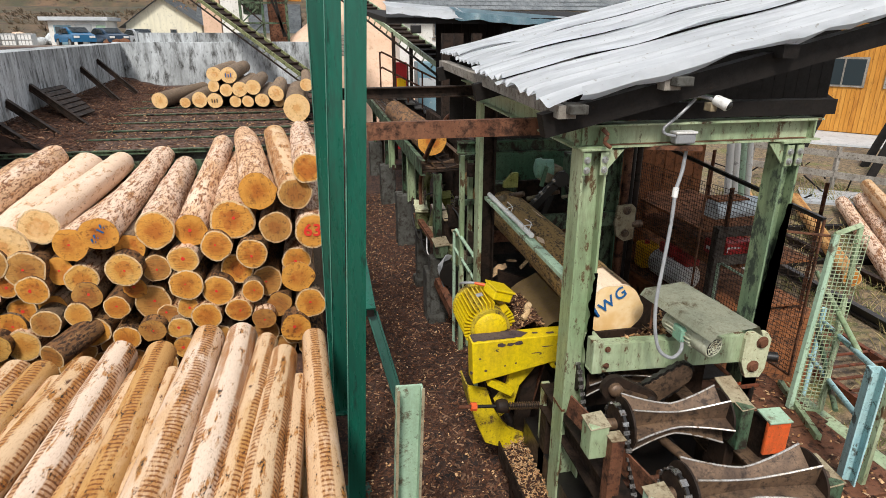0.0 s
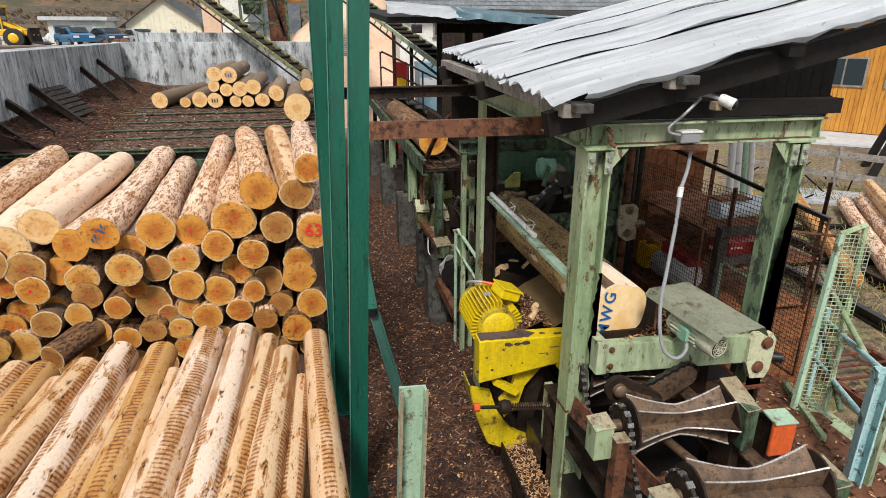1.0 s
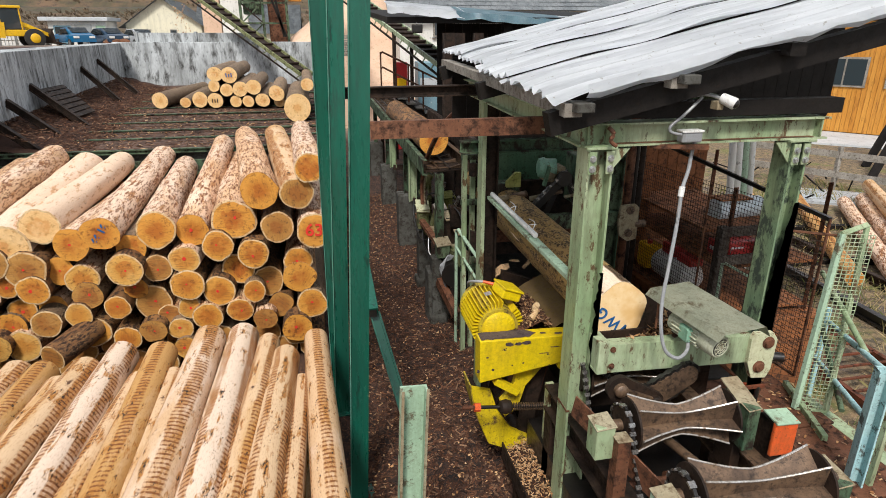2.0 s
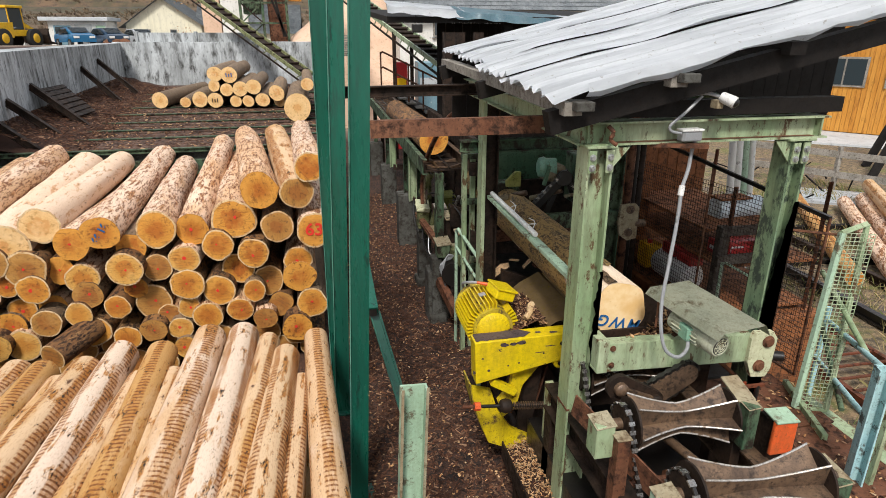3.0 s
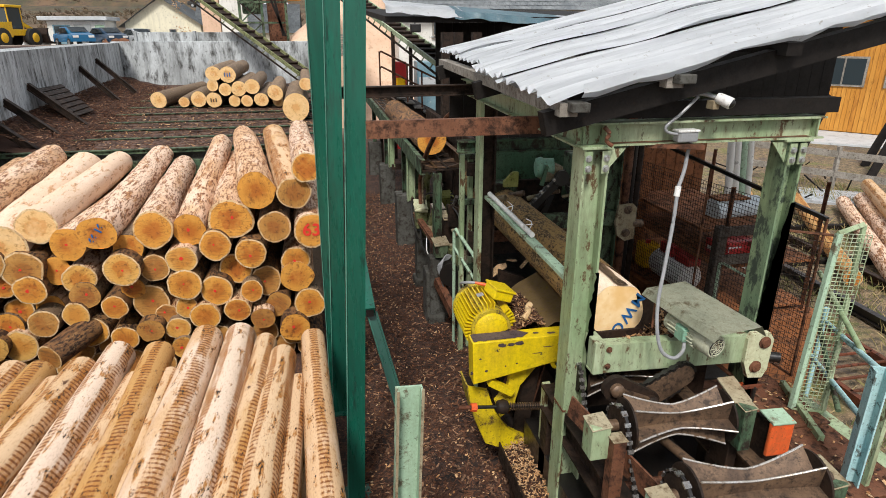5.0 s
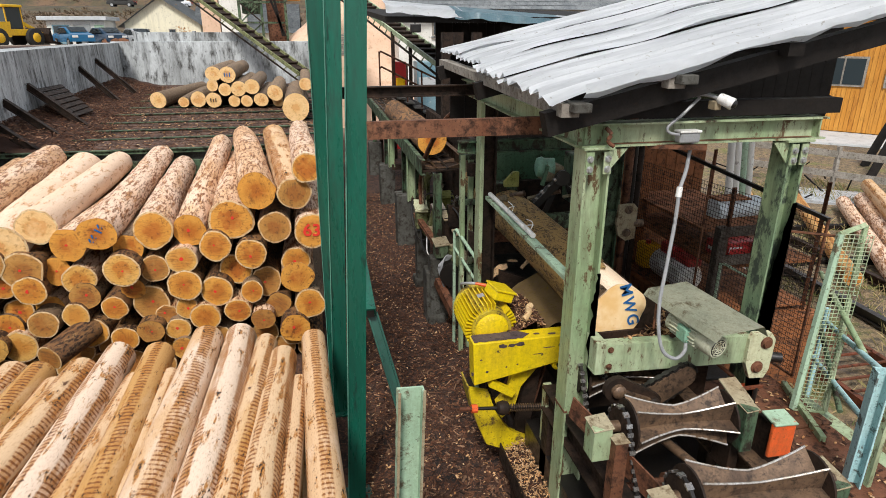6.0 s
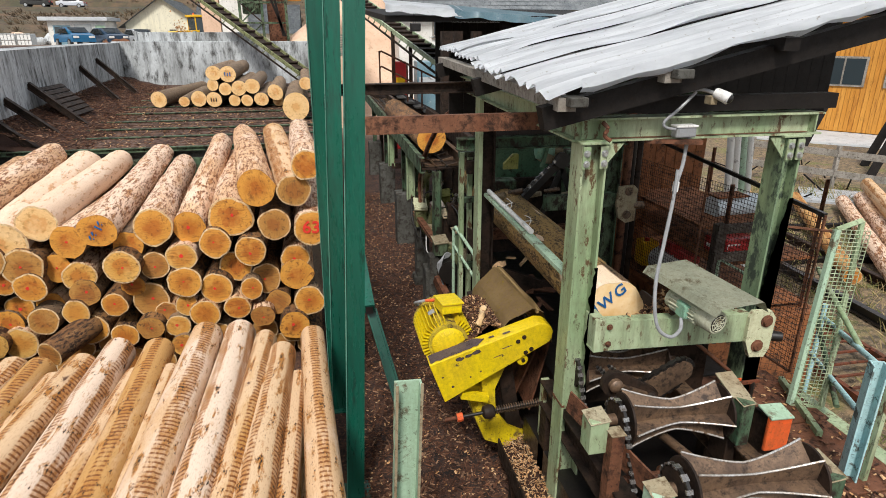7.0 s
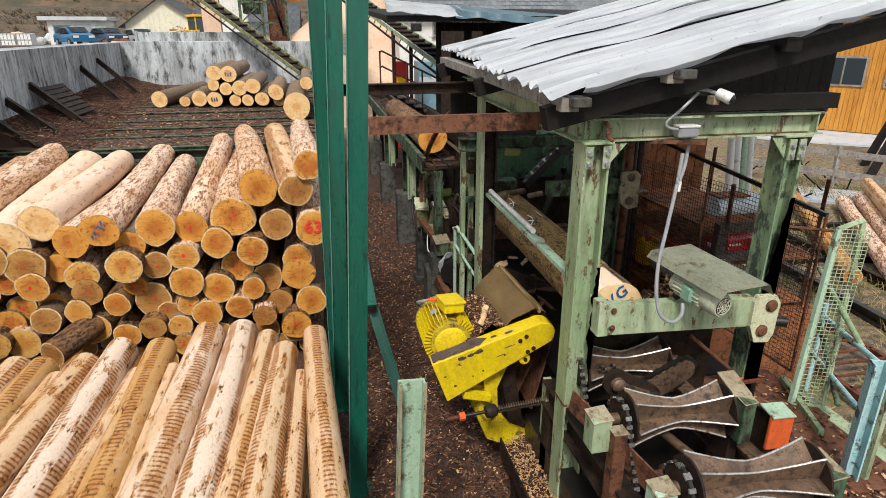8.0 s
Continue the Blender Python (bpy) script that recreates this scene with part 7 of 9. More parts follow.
def log_kicker():
    """Hydraulic pushers, valves and guard rails between the aisle and the conveyor."""
    t = thing("log_kicker", (1.35, 7.2, 0), "grimy green hydraulic log pusher with valves, hoses and guard rails", "machine")
    for x0, x1, y, h, mat in ((1.29, 1.42, 7.2, 0.92, "concrete_dark"), (1.31, 1.51, 8.48, 0.89, "concrete_dark")):
        bm = B()
        box(bm, (x0, y - 0.08, -0.03), (x1, y + 0.12, h), 0.012)
        part("pier", bm, mat, t, "damp grey concrete pier")
        bm = B()
        box(bm, (x0 - 0.04, y - 0.14, -0.03), (x1 + 0.07, y + 0.18, 0.12), 0.03)
        part("pier_foot", bm, mat, t)
    bm = B()
    sweep(bm, u_outline(0.06, 0.13, 0.01), (1.37, 8.55, 0.93), (1.57, 6.75, 1.0), (1, 0, 0))
    part("lower_beam", bm, "olive", t)
    bm = B()
    bar(bm, (1.5, 8.5, 1.0), (1.7, 6.6, 1.05), 0.16, 0.02)
    part("cover_plate", bm, "dust", t)
    bm = B()
    hbeam(bm, (1.33, 8.6, 1.1), (1.45, 7.1, 1.0), 0.06, 0.08)
    part("rocker", bm, "rust", t)
    # capped housings along the beam
    for x0, x1, y0, y1, z0, z1, mat, cap in ((1.3, 1.46, 8.32, 8.5, 0.95, 1.26, "olive", "cream_paint"), (1.35, 1.52, 7.08, 7.26, 0.94, 1.13, "green_dark", "dust"), (1.52, 1.7, 7.34, 7.56, 1.03, 1.4, "rust_dark", "dust"), (1.55, 1.64, 6.84, 6.95, 0.9, 1.34, "green_dark", "dust"), (1.6, 1.8, 8.1, 8.3, 1.3, 1.48, "olive_bright", "olive_bright"), (1.46, 1.6, 7.75, 7.9, 1.02, 1.42, "green_dark", "timber_grey")):
        bm = B()
        box(bm, (x0, y0, z0), (x1, y1, z1), 0.01)
        hs = part("housing", bm, mat, t)
        bm = B()
        box(bm, (x0 - 0.015, y0 - 0.02, z1), (x1 + 0.015, y1 + 0.02, z1 + 0.02), 0.004, Euler((0.22, -0.06, 0.05)).to_matrix().to_4x4())
        part("cap", bm, cap, hs)
    bm = B()
    box(bm, (1.28, 8.28, 1.27), (1.48, 8.54, 1.295), 0.005, Euler((0.5, 0.1, 0)).to_matrix().to_4x4())
    part("sloping_lid", bm, "cream_paint", t, "pale chipped sloping lid")
    for (ax, ay, az), (bx, by, bz), r_ in (((1.5, 8.3, 1.0), (1.62, 7.9, 1.75), 0.045), ((1.56, 7.7, 1.05), (1.68, 7.3, 1.7), 0.045), ((1.42, 8.75, 1.4), (1.62, 8.5, 1.9), 0.05)):
        bm = B()
        a, b = Vector((ax, ay, az)), Vector((bx, by, bz))
        rod(bm, a, a.lerp(b, 0.65), r_)
        cy = part("hydraulic_cylinder", bm, "olive", t, smooth=True)
        bm = B()
        rod(bm, a.lerp(b, 0.65), b, r_ * 0.5)
        part("piston_rod", bm, "steel", cy, smooth=True)
    for x, y, z0, z1, mat in ((1.38, 8.9, 0.9, 1.9, "green_dark"), (1.5, 8.65, 0.95, 1.95, "olive"), (1.56, 8.0, 1.0, 1.95, "green_dark"), (1.68, 7.1, 1.0, 1.9, "green_dark"), (1.72, 6.75, 0.0, 2.2, "rust_dark")):
        bm = B()
        sweep(bm, l_outline(0.06, 0.008), (x, y, z0), (x, y, z1))
        part("upright", bm, mat, t)
    for k in range(12):
        q = Vector((1.74, 7.9, 1.62 - 0.045 * k))
        bm = B()
        box(bm, q - Vector((0.014, 0.01, 0.014)), q + Vector((0.014, 0.01, 0.014)), 0.003)
        part("chain_link", bm, "steel" if k % 2 else "black", t)
    for pts in (((1.36, 8.3, 0.98), (1.33, 8.0, 0.8), (1.4, 7.6, 0.72), (1.46, 7.3, 0.95)), ((1.45, 8.5, 1.25), (1.42, 8.2, 1.5), (1.55, 8.0, 1.55), (1.6, 7.9, 1.3)), ((1.6, 7.5, 1.42), (1.56, 7.3, 1.6), (1.66, 7.1, 1.5), (1.68, 7.0, 1.2)), ((1.3, 8.7, 1.3), (1.26, 8.5, 1.1), (1.3, 8.2, 0.85), (1.4, 8.0, 0.9))):
        bm = B()
        pipe(bm, curve_pts(list(pts), 6), 0.012)
        part("hydraulic_hose", bm, "black", t, smooth=True)
    bm = B()
    pipe(bm, curve_pts([(1.38, 7.9, 1.0), (1.35, 7.7, 0.8), (1.42, 7.5, 0.82), (1.44, 7.4, 1.0)], 6), 0.008)
    part("white_cable", bm, "plastic_white", t, smooth=True)
    for k in range(5):
        bm = B()
        pipe(bm, curve_pts([(1.55 - 0.01 * k, 6.98, 1.0 - 0.01 * k), (1.46 - 0.012 * k, 6.95, 1.02 - 0.02 * k), (1.4 - 0.012 * k, 6.92, 0.88), (1.4, 6.92, 0.7), (1.45, 6.95, 0.55)], 5), 0.009)
        part("cable", bm, "plastic", t, smooth=True)
    bm = B()
    lathe(bm, [(0, 0.1), (0.0, 0.16), (0.4, 0.16)], (1.52, 6.85, 0.78), (0.3, 1, 0), 20)
    part("pipe_stub", bm, "black", t, smooth=True)
    bm = B()
    bar(bm, (1.38, 7.1, 0.62), (1.5, 6.6, 0.35), 0.09, 0.12)
    part("kick_arm", bm, "rust", t)
    # tall gate frame and the little guard rail before it
    g = thing("gate_frame", (1.5, 6.0, 0), "faded green steel guide frame beside the log bed", "frame")
    for x, y in ((1.51, 6.3), (1.63, 6.4), (1.72, 6.1)):
        bm = B()
        bar(bm, (x, y, 0.0), (x, y, 2.45), 0.05, 0.07, (0, 1, 0))
        part("upright", bm, "green" if x != 1.72 else "green_dark", g)
    for z in (2.42, 1.9, 1.1):
        bm = B()
        bar(bm, (1.48, 6.32, z), (1.75, 6.32, z), 0.06, 0.06)
        part("cross_bar", bm, "green_dark", g)
    bm = B()
    rod(bm, (1.6, 6.25, 2.22), (1.6, 6.25, 2.36), 0.05)
    part("spring_pack", bm, "rust_dark", g)
    r = thing("guard_rail", (1.42, 6.1, 0), "pale green bent-pipe guard rail", "rail")
    bm = B()
    pipe(bm, [(1.47, 6.5, 0.0), (1.47, 6.5, 1.5), (1.475, 6.42, 1.545), (1.56, 5.9, 1.4), (1.57, 5.84, 1.35), (1.57, 5.82, 0.0)], 0.02)
    part("top_rail", bm, "mint", r, smooth=True)
    bm = B()
    pipe(bm, [(1.47, 6.48, 1.3), (1.57, 5.84, 1.12)], 0.016)
    part("middle_rail", bm, "mint", r, smooth=True)
    h = thing("hose_arc", (1.4, 7.5, 1.5), "brown arched hose carrier with a pale sheath", "hose")
    pts = curve_pts([(1.62, 6.3, 3.0), (1.55, 6.6, 2.92), (1.47, 7.0, 2.75), (1.4, 7.45, 2.45), (1.36, 7.9, 2.1), (1.33, 8.1, 1.75), (1.33, 8.1, 1.4)])
    bm = B()
    pipe(bm, pts, 0.028)
    part("carrier", bm, "rust", h, smooth=True)
    bm = B()
    pipe(bm, [p + Vector((0.03, -0.03, 0.02)) for p in pts], 0.014)
    part("sheath", bm, "dust", h, smooth=True)


log_kicker()


# ---- platform, guards and fence on the far side of the machine ----
def platform():
    t = thing("walkway", (3.0, 2.6, 0), "rusty red-brown chequered steel walkway beside the rollers", "walkway")
    for k in range(4):
        y0 = 0.9 + 0.68 * k
        bm = B()
        box(bm, (2.62, y0, 1.05), (3.42 + 0.04 * (k % 2), y0 + 0.665, 1.075), 0.004)
        part("deck_plate", bm, "rust", t)
    bm = B()
    box(bm, (3.44, 0.9, 0.9), (3.56, 3.4, 1.06), 0.006)
    part("kick_beam", bm, "green", t)
    for x, y in ((2.7, 1.0), (3.4, 1.0), (2.7, 3.2), (3.4, 3.2)):
        bm = B()
        box(bm, (x - 0.05, y - 0.05, 0), (x + 0.05, y + 0.05, 1.05), 0.004)
        part("leg", bm, "rust_dark", t)
    b = thing("switch_housing", (2.62, 2.55, 1.07), "orange painted switch housing with a dusty bent lid", "housing")
    bm = B()
    box(bm, (2.53, 2.5, 1.27), (2.69, 2.53, 1.51), 0.01)
    part("front_flap", bm, "orange", b)
    bm = B()
    box(bm, (2.53, 2.49, 1.508), (2.69, 2.62, 1.52), 0.003, Euler((0.16, 0.05, 0)).to_matrix().to_4x4())
    part("lid", bm, "mint", b)
    bm = B()
    box(bm, (2.55, 2.55, 1.07), (2.67, 2.67, 1.48), 0.008)
    part("stand", bm, "rust_dark", b)
    for y, z in ((2.72, 1.64), (2.05, 1.55)):
        c = thing("chain_guard", (2.42, y, 1.1), "grey-green chain guard with an orange stripe", "guard")
        bm = B()
        sweep(bm, [(-0.1, 0), (0.1, 0), (0.12, 0.14), (0.06, 0.26), (-0.08, 0.26), (-0.12, 0.1)], (2.36, y, z - 0.3), (2.44, y, z - 0.3))
        part("casing", bm, "green_dark", c)
        bm = B()
        box(bm, (2.35, y - 0.1, z - 0.02), (2.47, y + 0.1, z - 0.008), 0.003, Euler((0.3, 0, 0)).to_matrix().to_4x4())
        part("guard_top", bm, "dust", c)
        bm = B()
        box(bm, (2.38, y - 0.08, 1.07), (2.45, y + 0.08, z - 0.29), 0.004)
        part("foot", bm, "rust_dark", c)
    v = thing("valve_rod", (2.72, 3.05, 1.07), "dark valve rods with a red handle beside the column", "valve")
    for dx in (0.0, 0.09):
        bm = B()
        rod(bm, (2.72 + dx, 3.0, 1.07), (2.72 + dx, 3.0, 1.42), 0.014)
        part("rod", bm, "black", v, smooth=True)
    bm = B()
    bar(bm, (2.66, 3.0, 1.42), (2.86, 3.0, 1.42), 0.02, 0.02)
    part("handle", bm, "red_rust", v)
    bm = B()
    box(bm, (2.68, 3.05, 1.2), (2.74, 3.1, 1.4), 0.006)
    part("red_block", bm, "orange", v)


platform()


def wire_mesh(bm, o, u, v, nu, nv, r=0.0028):
    """Crossed wires filling the parallelogram at o along u and v."""
    o, u, v = Vector(o), Vector(u), Vector(v)
    for i in range(nu + 1):
        rod(bm, o + u * i / nu, o + u * i / nu + v, r, seg=4)
    for j in range(nv + 1):
        rod(bm, o + v * j / nv, o + v * j / nv + u, r, seg=4)


def guards():
    f = thing("mesh_fence", (3.6, 4.7, 0.9), "rusty woven-wire safety fence in an angle-iron frame", "fence")
    A, Bq = Vector((3.6, 3.5, 1.1)), Vector((3.6, 6.3, 1.0))
    top0, top1 = Vector((3.6, 3.5, 2.42)), Vector((3.6, 6.3, 2.62))
    for p, q in ((A, top0), (Bq, top1), (A.lerp(Bq, 0.5), top0.lerp(top1, 0.5)), (top0, top1), (A, Bq)):
        bm = B()
        thick = 0.03 if q == top1 and p == top0 else 0.016
        bar(bm, p, q, thick, thick, (1, 0, 0))
        part("frame_bar", bm, "black" if thick > 0.02 else "rust", f)
    bm = B()
    wire_mesh(bm, A, Bq - A, top0 - A, 72, 36, 0.0024)
    tagged(part("wire_mesh", bm, "rust_dark", f), kind="stuff")
    # short return panel before the column
    g = thing("mesh_gate", (3.45, 3.3, 1.05), "pale green framed wire-mesh gate standing open", "gate")
    bl, tl = Vector((3.3, 3.14, 1.08)), Vector((3.52, 3.3, 2.38))
    br, tr = Vector((3.5, 3.06, 1.08)), Vector((3.76, 3.34, 2.42))
    for p, q in ((bl, tl), (tl, tr), (bl, br), (br, tr)):
        bm = B()
        bar(bm, p, q, 0.035 if p is bl and q is tl else 0.02, 0.035, (1, 0, 0))
        part("frame_bar", bm, "mint" if q is tl else "green", g)
    bm = B()
    wire_mesh(bm, bl, br - bl, tl - bl, 7, 46, 0.003)
    tagged(part("wire_mesh", bm, "green", g), kind="stuff")
    # low panel along the walkway between column and gate
    w = thing("mesh_guard", (3.4, 3.6, 1.0), "rust-flecked wire-mesh guard panel", "guard")
    bm = B()
    wire_mesh(bm, (3.1, 3.6, 1.05), (0.42, -0.28, 0), (0.0, 0.0, 1.3), 9, 28, 0.0017)
    tagged(part("wire_mesh", bm, "rust_dark", w), kind="stuff")
    for p, q in (((3.1, 3.6, 1.05), (3.1, 3.6, 2.4)), ((3.1, 3.6, 2.36), (3.52, 3.32, 2.36))):
        bm = B()
        bar(bm, p, q, 0.014, 0.014, (1, 0, 0))
        part("frame_bar", bm, "rust", w)
    # blue post and handrails
    b = thing("blue_post", (3.08, 2.4, 1.07), "pale blue chipped steel post on the walkway", "post")
    bm = B()
    sweep(bm, u_outline(0.07, 0.085, 0.01), (3.08, 2.42, 0.9), (3.08, 2.42, 1.89), (-0.4, -1, 0))
    part("channel", bm, "blue", b)
    bm = B()
    bar(bm, (3.16, 2.36, 0.9), (3.16, 2.36, 1.8), 0.03, 0.03, (0, 1, 0))
    part("stay", bm, "green", b)
    r = thing("handrail", (3.6, 3.1, 1.07), "pale blue tubular handrail with green braces", "handrail")
    for p, q, mat in (((3.1, 2.42, 1.86), (3.92, 3.6, 1.5), "blue"), ((3.1, 2.42, 1.5), (3.92, 3.65, 1.15), "blue"), ((3.35, 2.75, 1.75), (3.85, 3.7, 1.9), "green"), ((3.45, 2.9, 1.2), (3.9, 3.7, 1.55), "green_dark")):
        bm = B()
        rod(bm, p, q, 0.019, seg=12)
        part("tube", bm, mat, r, smooth=True)
    bm = B()
    box(bm, (3.32, 2.75, 0.98), (3.36, 3.45, 1.12), 0.004, Euler((0, 0, -0.35)).to_matrix().to_4x4())
    part("side_plate", bm, "green", r)
    bm = B()
    rod(bm, (3.95, 3.65, 0.0), (3.95, 3.65, 1.6), 0.02)
    part("stanchion_tube", bm, "blue", r, smooth=True)


guards()


def store_corner():
    """Things kept behind the mesh fence."""
    s = thing("storage_rack", (4.3, 5.4, 0), "brown steel storage rack behind the fence", "rack")
    for z in (0.95, 1.45, 1.75):
        bm = B()
        box(bm, (3.85, 4.9 if z < 1.6 else 5.2, z), (5.0 if z < 1.6 else 4.75, 6.8, z + 0.03), 0.004)
        part("shelf", bm, "brown_board", s)
    for x, y in ((3.87, 4.92), (3.87, 6.75), (4.95, 4.92), (4.95, 6.75)):
        bm = B()
        sweep(bm, l_outline(0.05), (x, y, 0), (x, y, 2.3))
        part("upright", bm, "rust", s)
    c = thing("canister", (3.87, 6.23, 0.98), "yellow plastic canister on the rack", "canister")
    bm = B()
    box(bm, (3.76, 6.12, 0.98), (3.98, 6.34, 1.29), 0.03)
    part("body", bm, "loader_yellow", c)
    bm = B()
    rod(bm, (3.84, 6.2, 1.29), (3.84, 6.2, 1.33), 0.03)
    part("cap", bm, "red_paint", c)
    t = thing("compressed_air_tank", (3.86, 5.6, 0.98), "white steel air tank with a red compressor on top", "tank")
    bm = B()
    lathe(bm, [(0, 0.05), (0.03, 0.14), (0.07, 0.165), (0.6, 0.165), (0.64, 0.14), (0.67, 0.05)], (3.86, 5.3, 1.17), (0, 1, 0), 24)
    part("vessel", bm, "plastic_white", t, smooth=True)
    for y, h in ((5.42, 0.14), (5.72, 0.2)):
        bm = B()
        box(bm, (3.78, y - 0.13, 1.32), (3.95, y + 0.13, 1.33 + h * 0.6), 0.02)
        part("compressor", bm, "red_paint", t)
    b = thing("tool_box", (4.2, 5.05, 1.48), "red tool box on the rack", "box")
    bm = B()
    box(bm, (4.0, 4.97, 1.48), (4.3, 5.35, 1.64), 0.012)
    part("body", bm, "red_paint", b)
    bm = B()
    box(bm, (3.994, 5.02, 1.53), (3.998, 5.3, 1.57))
    part("label_bar", bm, "plastic_white", b)
    w = thing("storage_drum", (4.20, 5.6, 1.73), "pale blue-white drum with a brown lid on the rack", "drum")
    bm = B()
    lathe(bm, [(0, 0.1), (0.0, 0.125), (0.16, 0.13), (0.3, 0.125), (0.46, 0.13), (0.6, 0.12)], (4.20, 5.6, 1.86), (1, 0.1, 0), 26)
    part("shell", bm, "drum_white", w, smooth=True)
    bm = B()
    box(bm, (4.20, 5.5, 1.98), (4.60, 5.72, 2.00), 0.006)
    part("cover_board", bm, "brown_board", w)
    ts = thing("timber_stand", (3.82, 4.9, 0), "dark weathered timber stand behind the fence", "stand")
    for x in (3.82, 4.28):
        bm = B()
        bar(bm, (x, 4.9, 0), (x, 4.9, 1.91), 0.1, 0.08, (0, 1, 0))
        part("post", bm, "timber_grey_dark", ts)
    for z in (1.87, 1.57):
        bm = B()
        bar(bm, (3.75, 4.85, z), (4.53, 4.85, z), 0.05, 0.09)
        part("rail", bm, "timber_grey_dark", ts)
    bm = B()
    box(bm, (3.99, 4.98, 1.55), (4.34, 5.2, 1.7), 0.012)
    crate = solid("red_crate", bm, "red_paint", "red crate with a pale label on the timber stand", "crate", at=(4.14, 5.1, 1.55))
    for k in range(4):
        bm = B()
        x = 4.0 + 0.04 * k
        box(bm, (x, 4.972, 1.59), (x + 0.028, 4.976, 1.65))
        part("label_bar", bm, "plastic_white", crate)
    g = thing("green_side_frame", (3.75, 4.5, 1.0), "small pale green tube frame with dimpled rails", "frame")
    bm = B()
    pipe(bm, [(3.75, 4.75, 1.05), (3.75, 4.75, 1.58), (3.75, 4.7, 1.6), (3.75, 4.25, 1.6)], 0.014)
    part("tube", bm, "mint", g, smooth=True)
    bm = B()
    pipe(bm, [(3.75, 4.75, 1.2), (3.75, 4.25, 1.2)], 0.012)
    part("cross_tube", bm, "mint", g, smooth=True)
    # posts and dark pipes by the rear column
    p = thing("pipe_bundle", (3.3, 5.9, 0), "dark upright pipes and a red-brown post by the rear column", "pipes")
    for x, y, r_, mat in ((3.12, 5.75, 0.03, "green_dark"), (3.3, 5.9, 0.045, "rust"), (3.42, 6.0, 0.03, "black"), (3.5, 6.05, 0.05, "rust_dark")):
        bm = B()
        rod(bm, (x, y, 0), (x, y, 3.2), r_)
        part("pipe", bm, mat, p, smooth=True)
    k = thing("brown_cabinet", (3.2, 6.6, 0), "tall brown sheet-steel control cabinet", "cabinet")
    bm = B()
    box(bm, (3.25, 6.5, 0), (3.95, 6.9, 2.7), 0.01)
    part("body", bm, "brown_board", k)
    bm = B()
    box(bm, (3.3, 6.49, 0.3), (3.9, 6.5, 2.6), 0.003)
    part("door", bm, "brown_board", k)


store_corner()


def yard_floor_right():
    """Steel floor plates behind the fence and the timber back wall of the shelter."""
    bm = B()
    box(bm, (3.66, 4.75, 0.0), (5.1, 7.4, 0.9), 0.01)
    solid("plinth", bm, "brown_board", "red-brown steel plinth behind the fence", "plinth", kind="structure")


def back_wall():
    t = thing("board_wall", (3.4, 7.6, 0), "dark brown vertical board wall at the back of the machine bay", "wall", kind="structure")
    # Left boards hold the bay's shade in their colour; those behind the fence are lighter.
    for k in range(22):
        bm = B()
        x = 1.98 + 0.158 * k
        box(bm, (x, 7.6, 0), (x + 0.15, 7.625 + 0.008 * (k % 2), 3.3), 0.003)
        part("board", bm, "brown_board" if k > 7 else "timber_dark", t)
    c = thing("white_pole_bundle", (6.3, 7.9, 0), "whitewashed poles leaning behind the bay", "poles")
    for k in range(4):
        bm = B()
        rod(bm, (6.3 + 0.12 * k, 7.9, 0), (6.05 + 0.13 * k, 8.0, 3.1 - 0.2 * k), 0.055)
        part("pole", bm, "white" if k != 2 else "mint", c, smooth=True)


yard_floor_right()
back_wall()


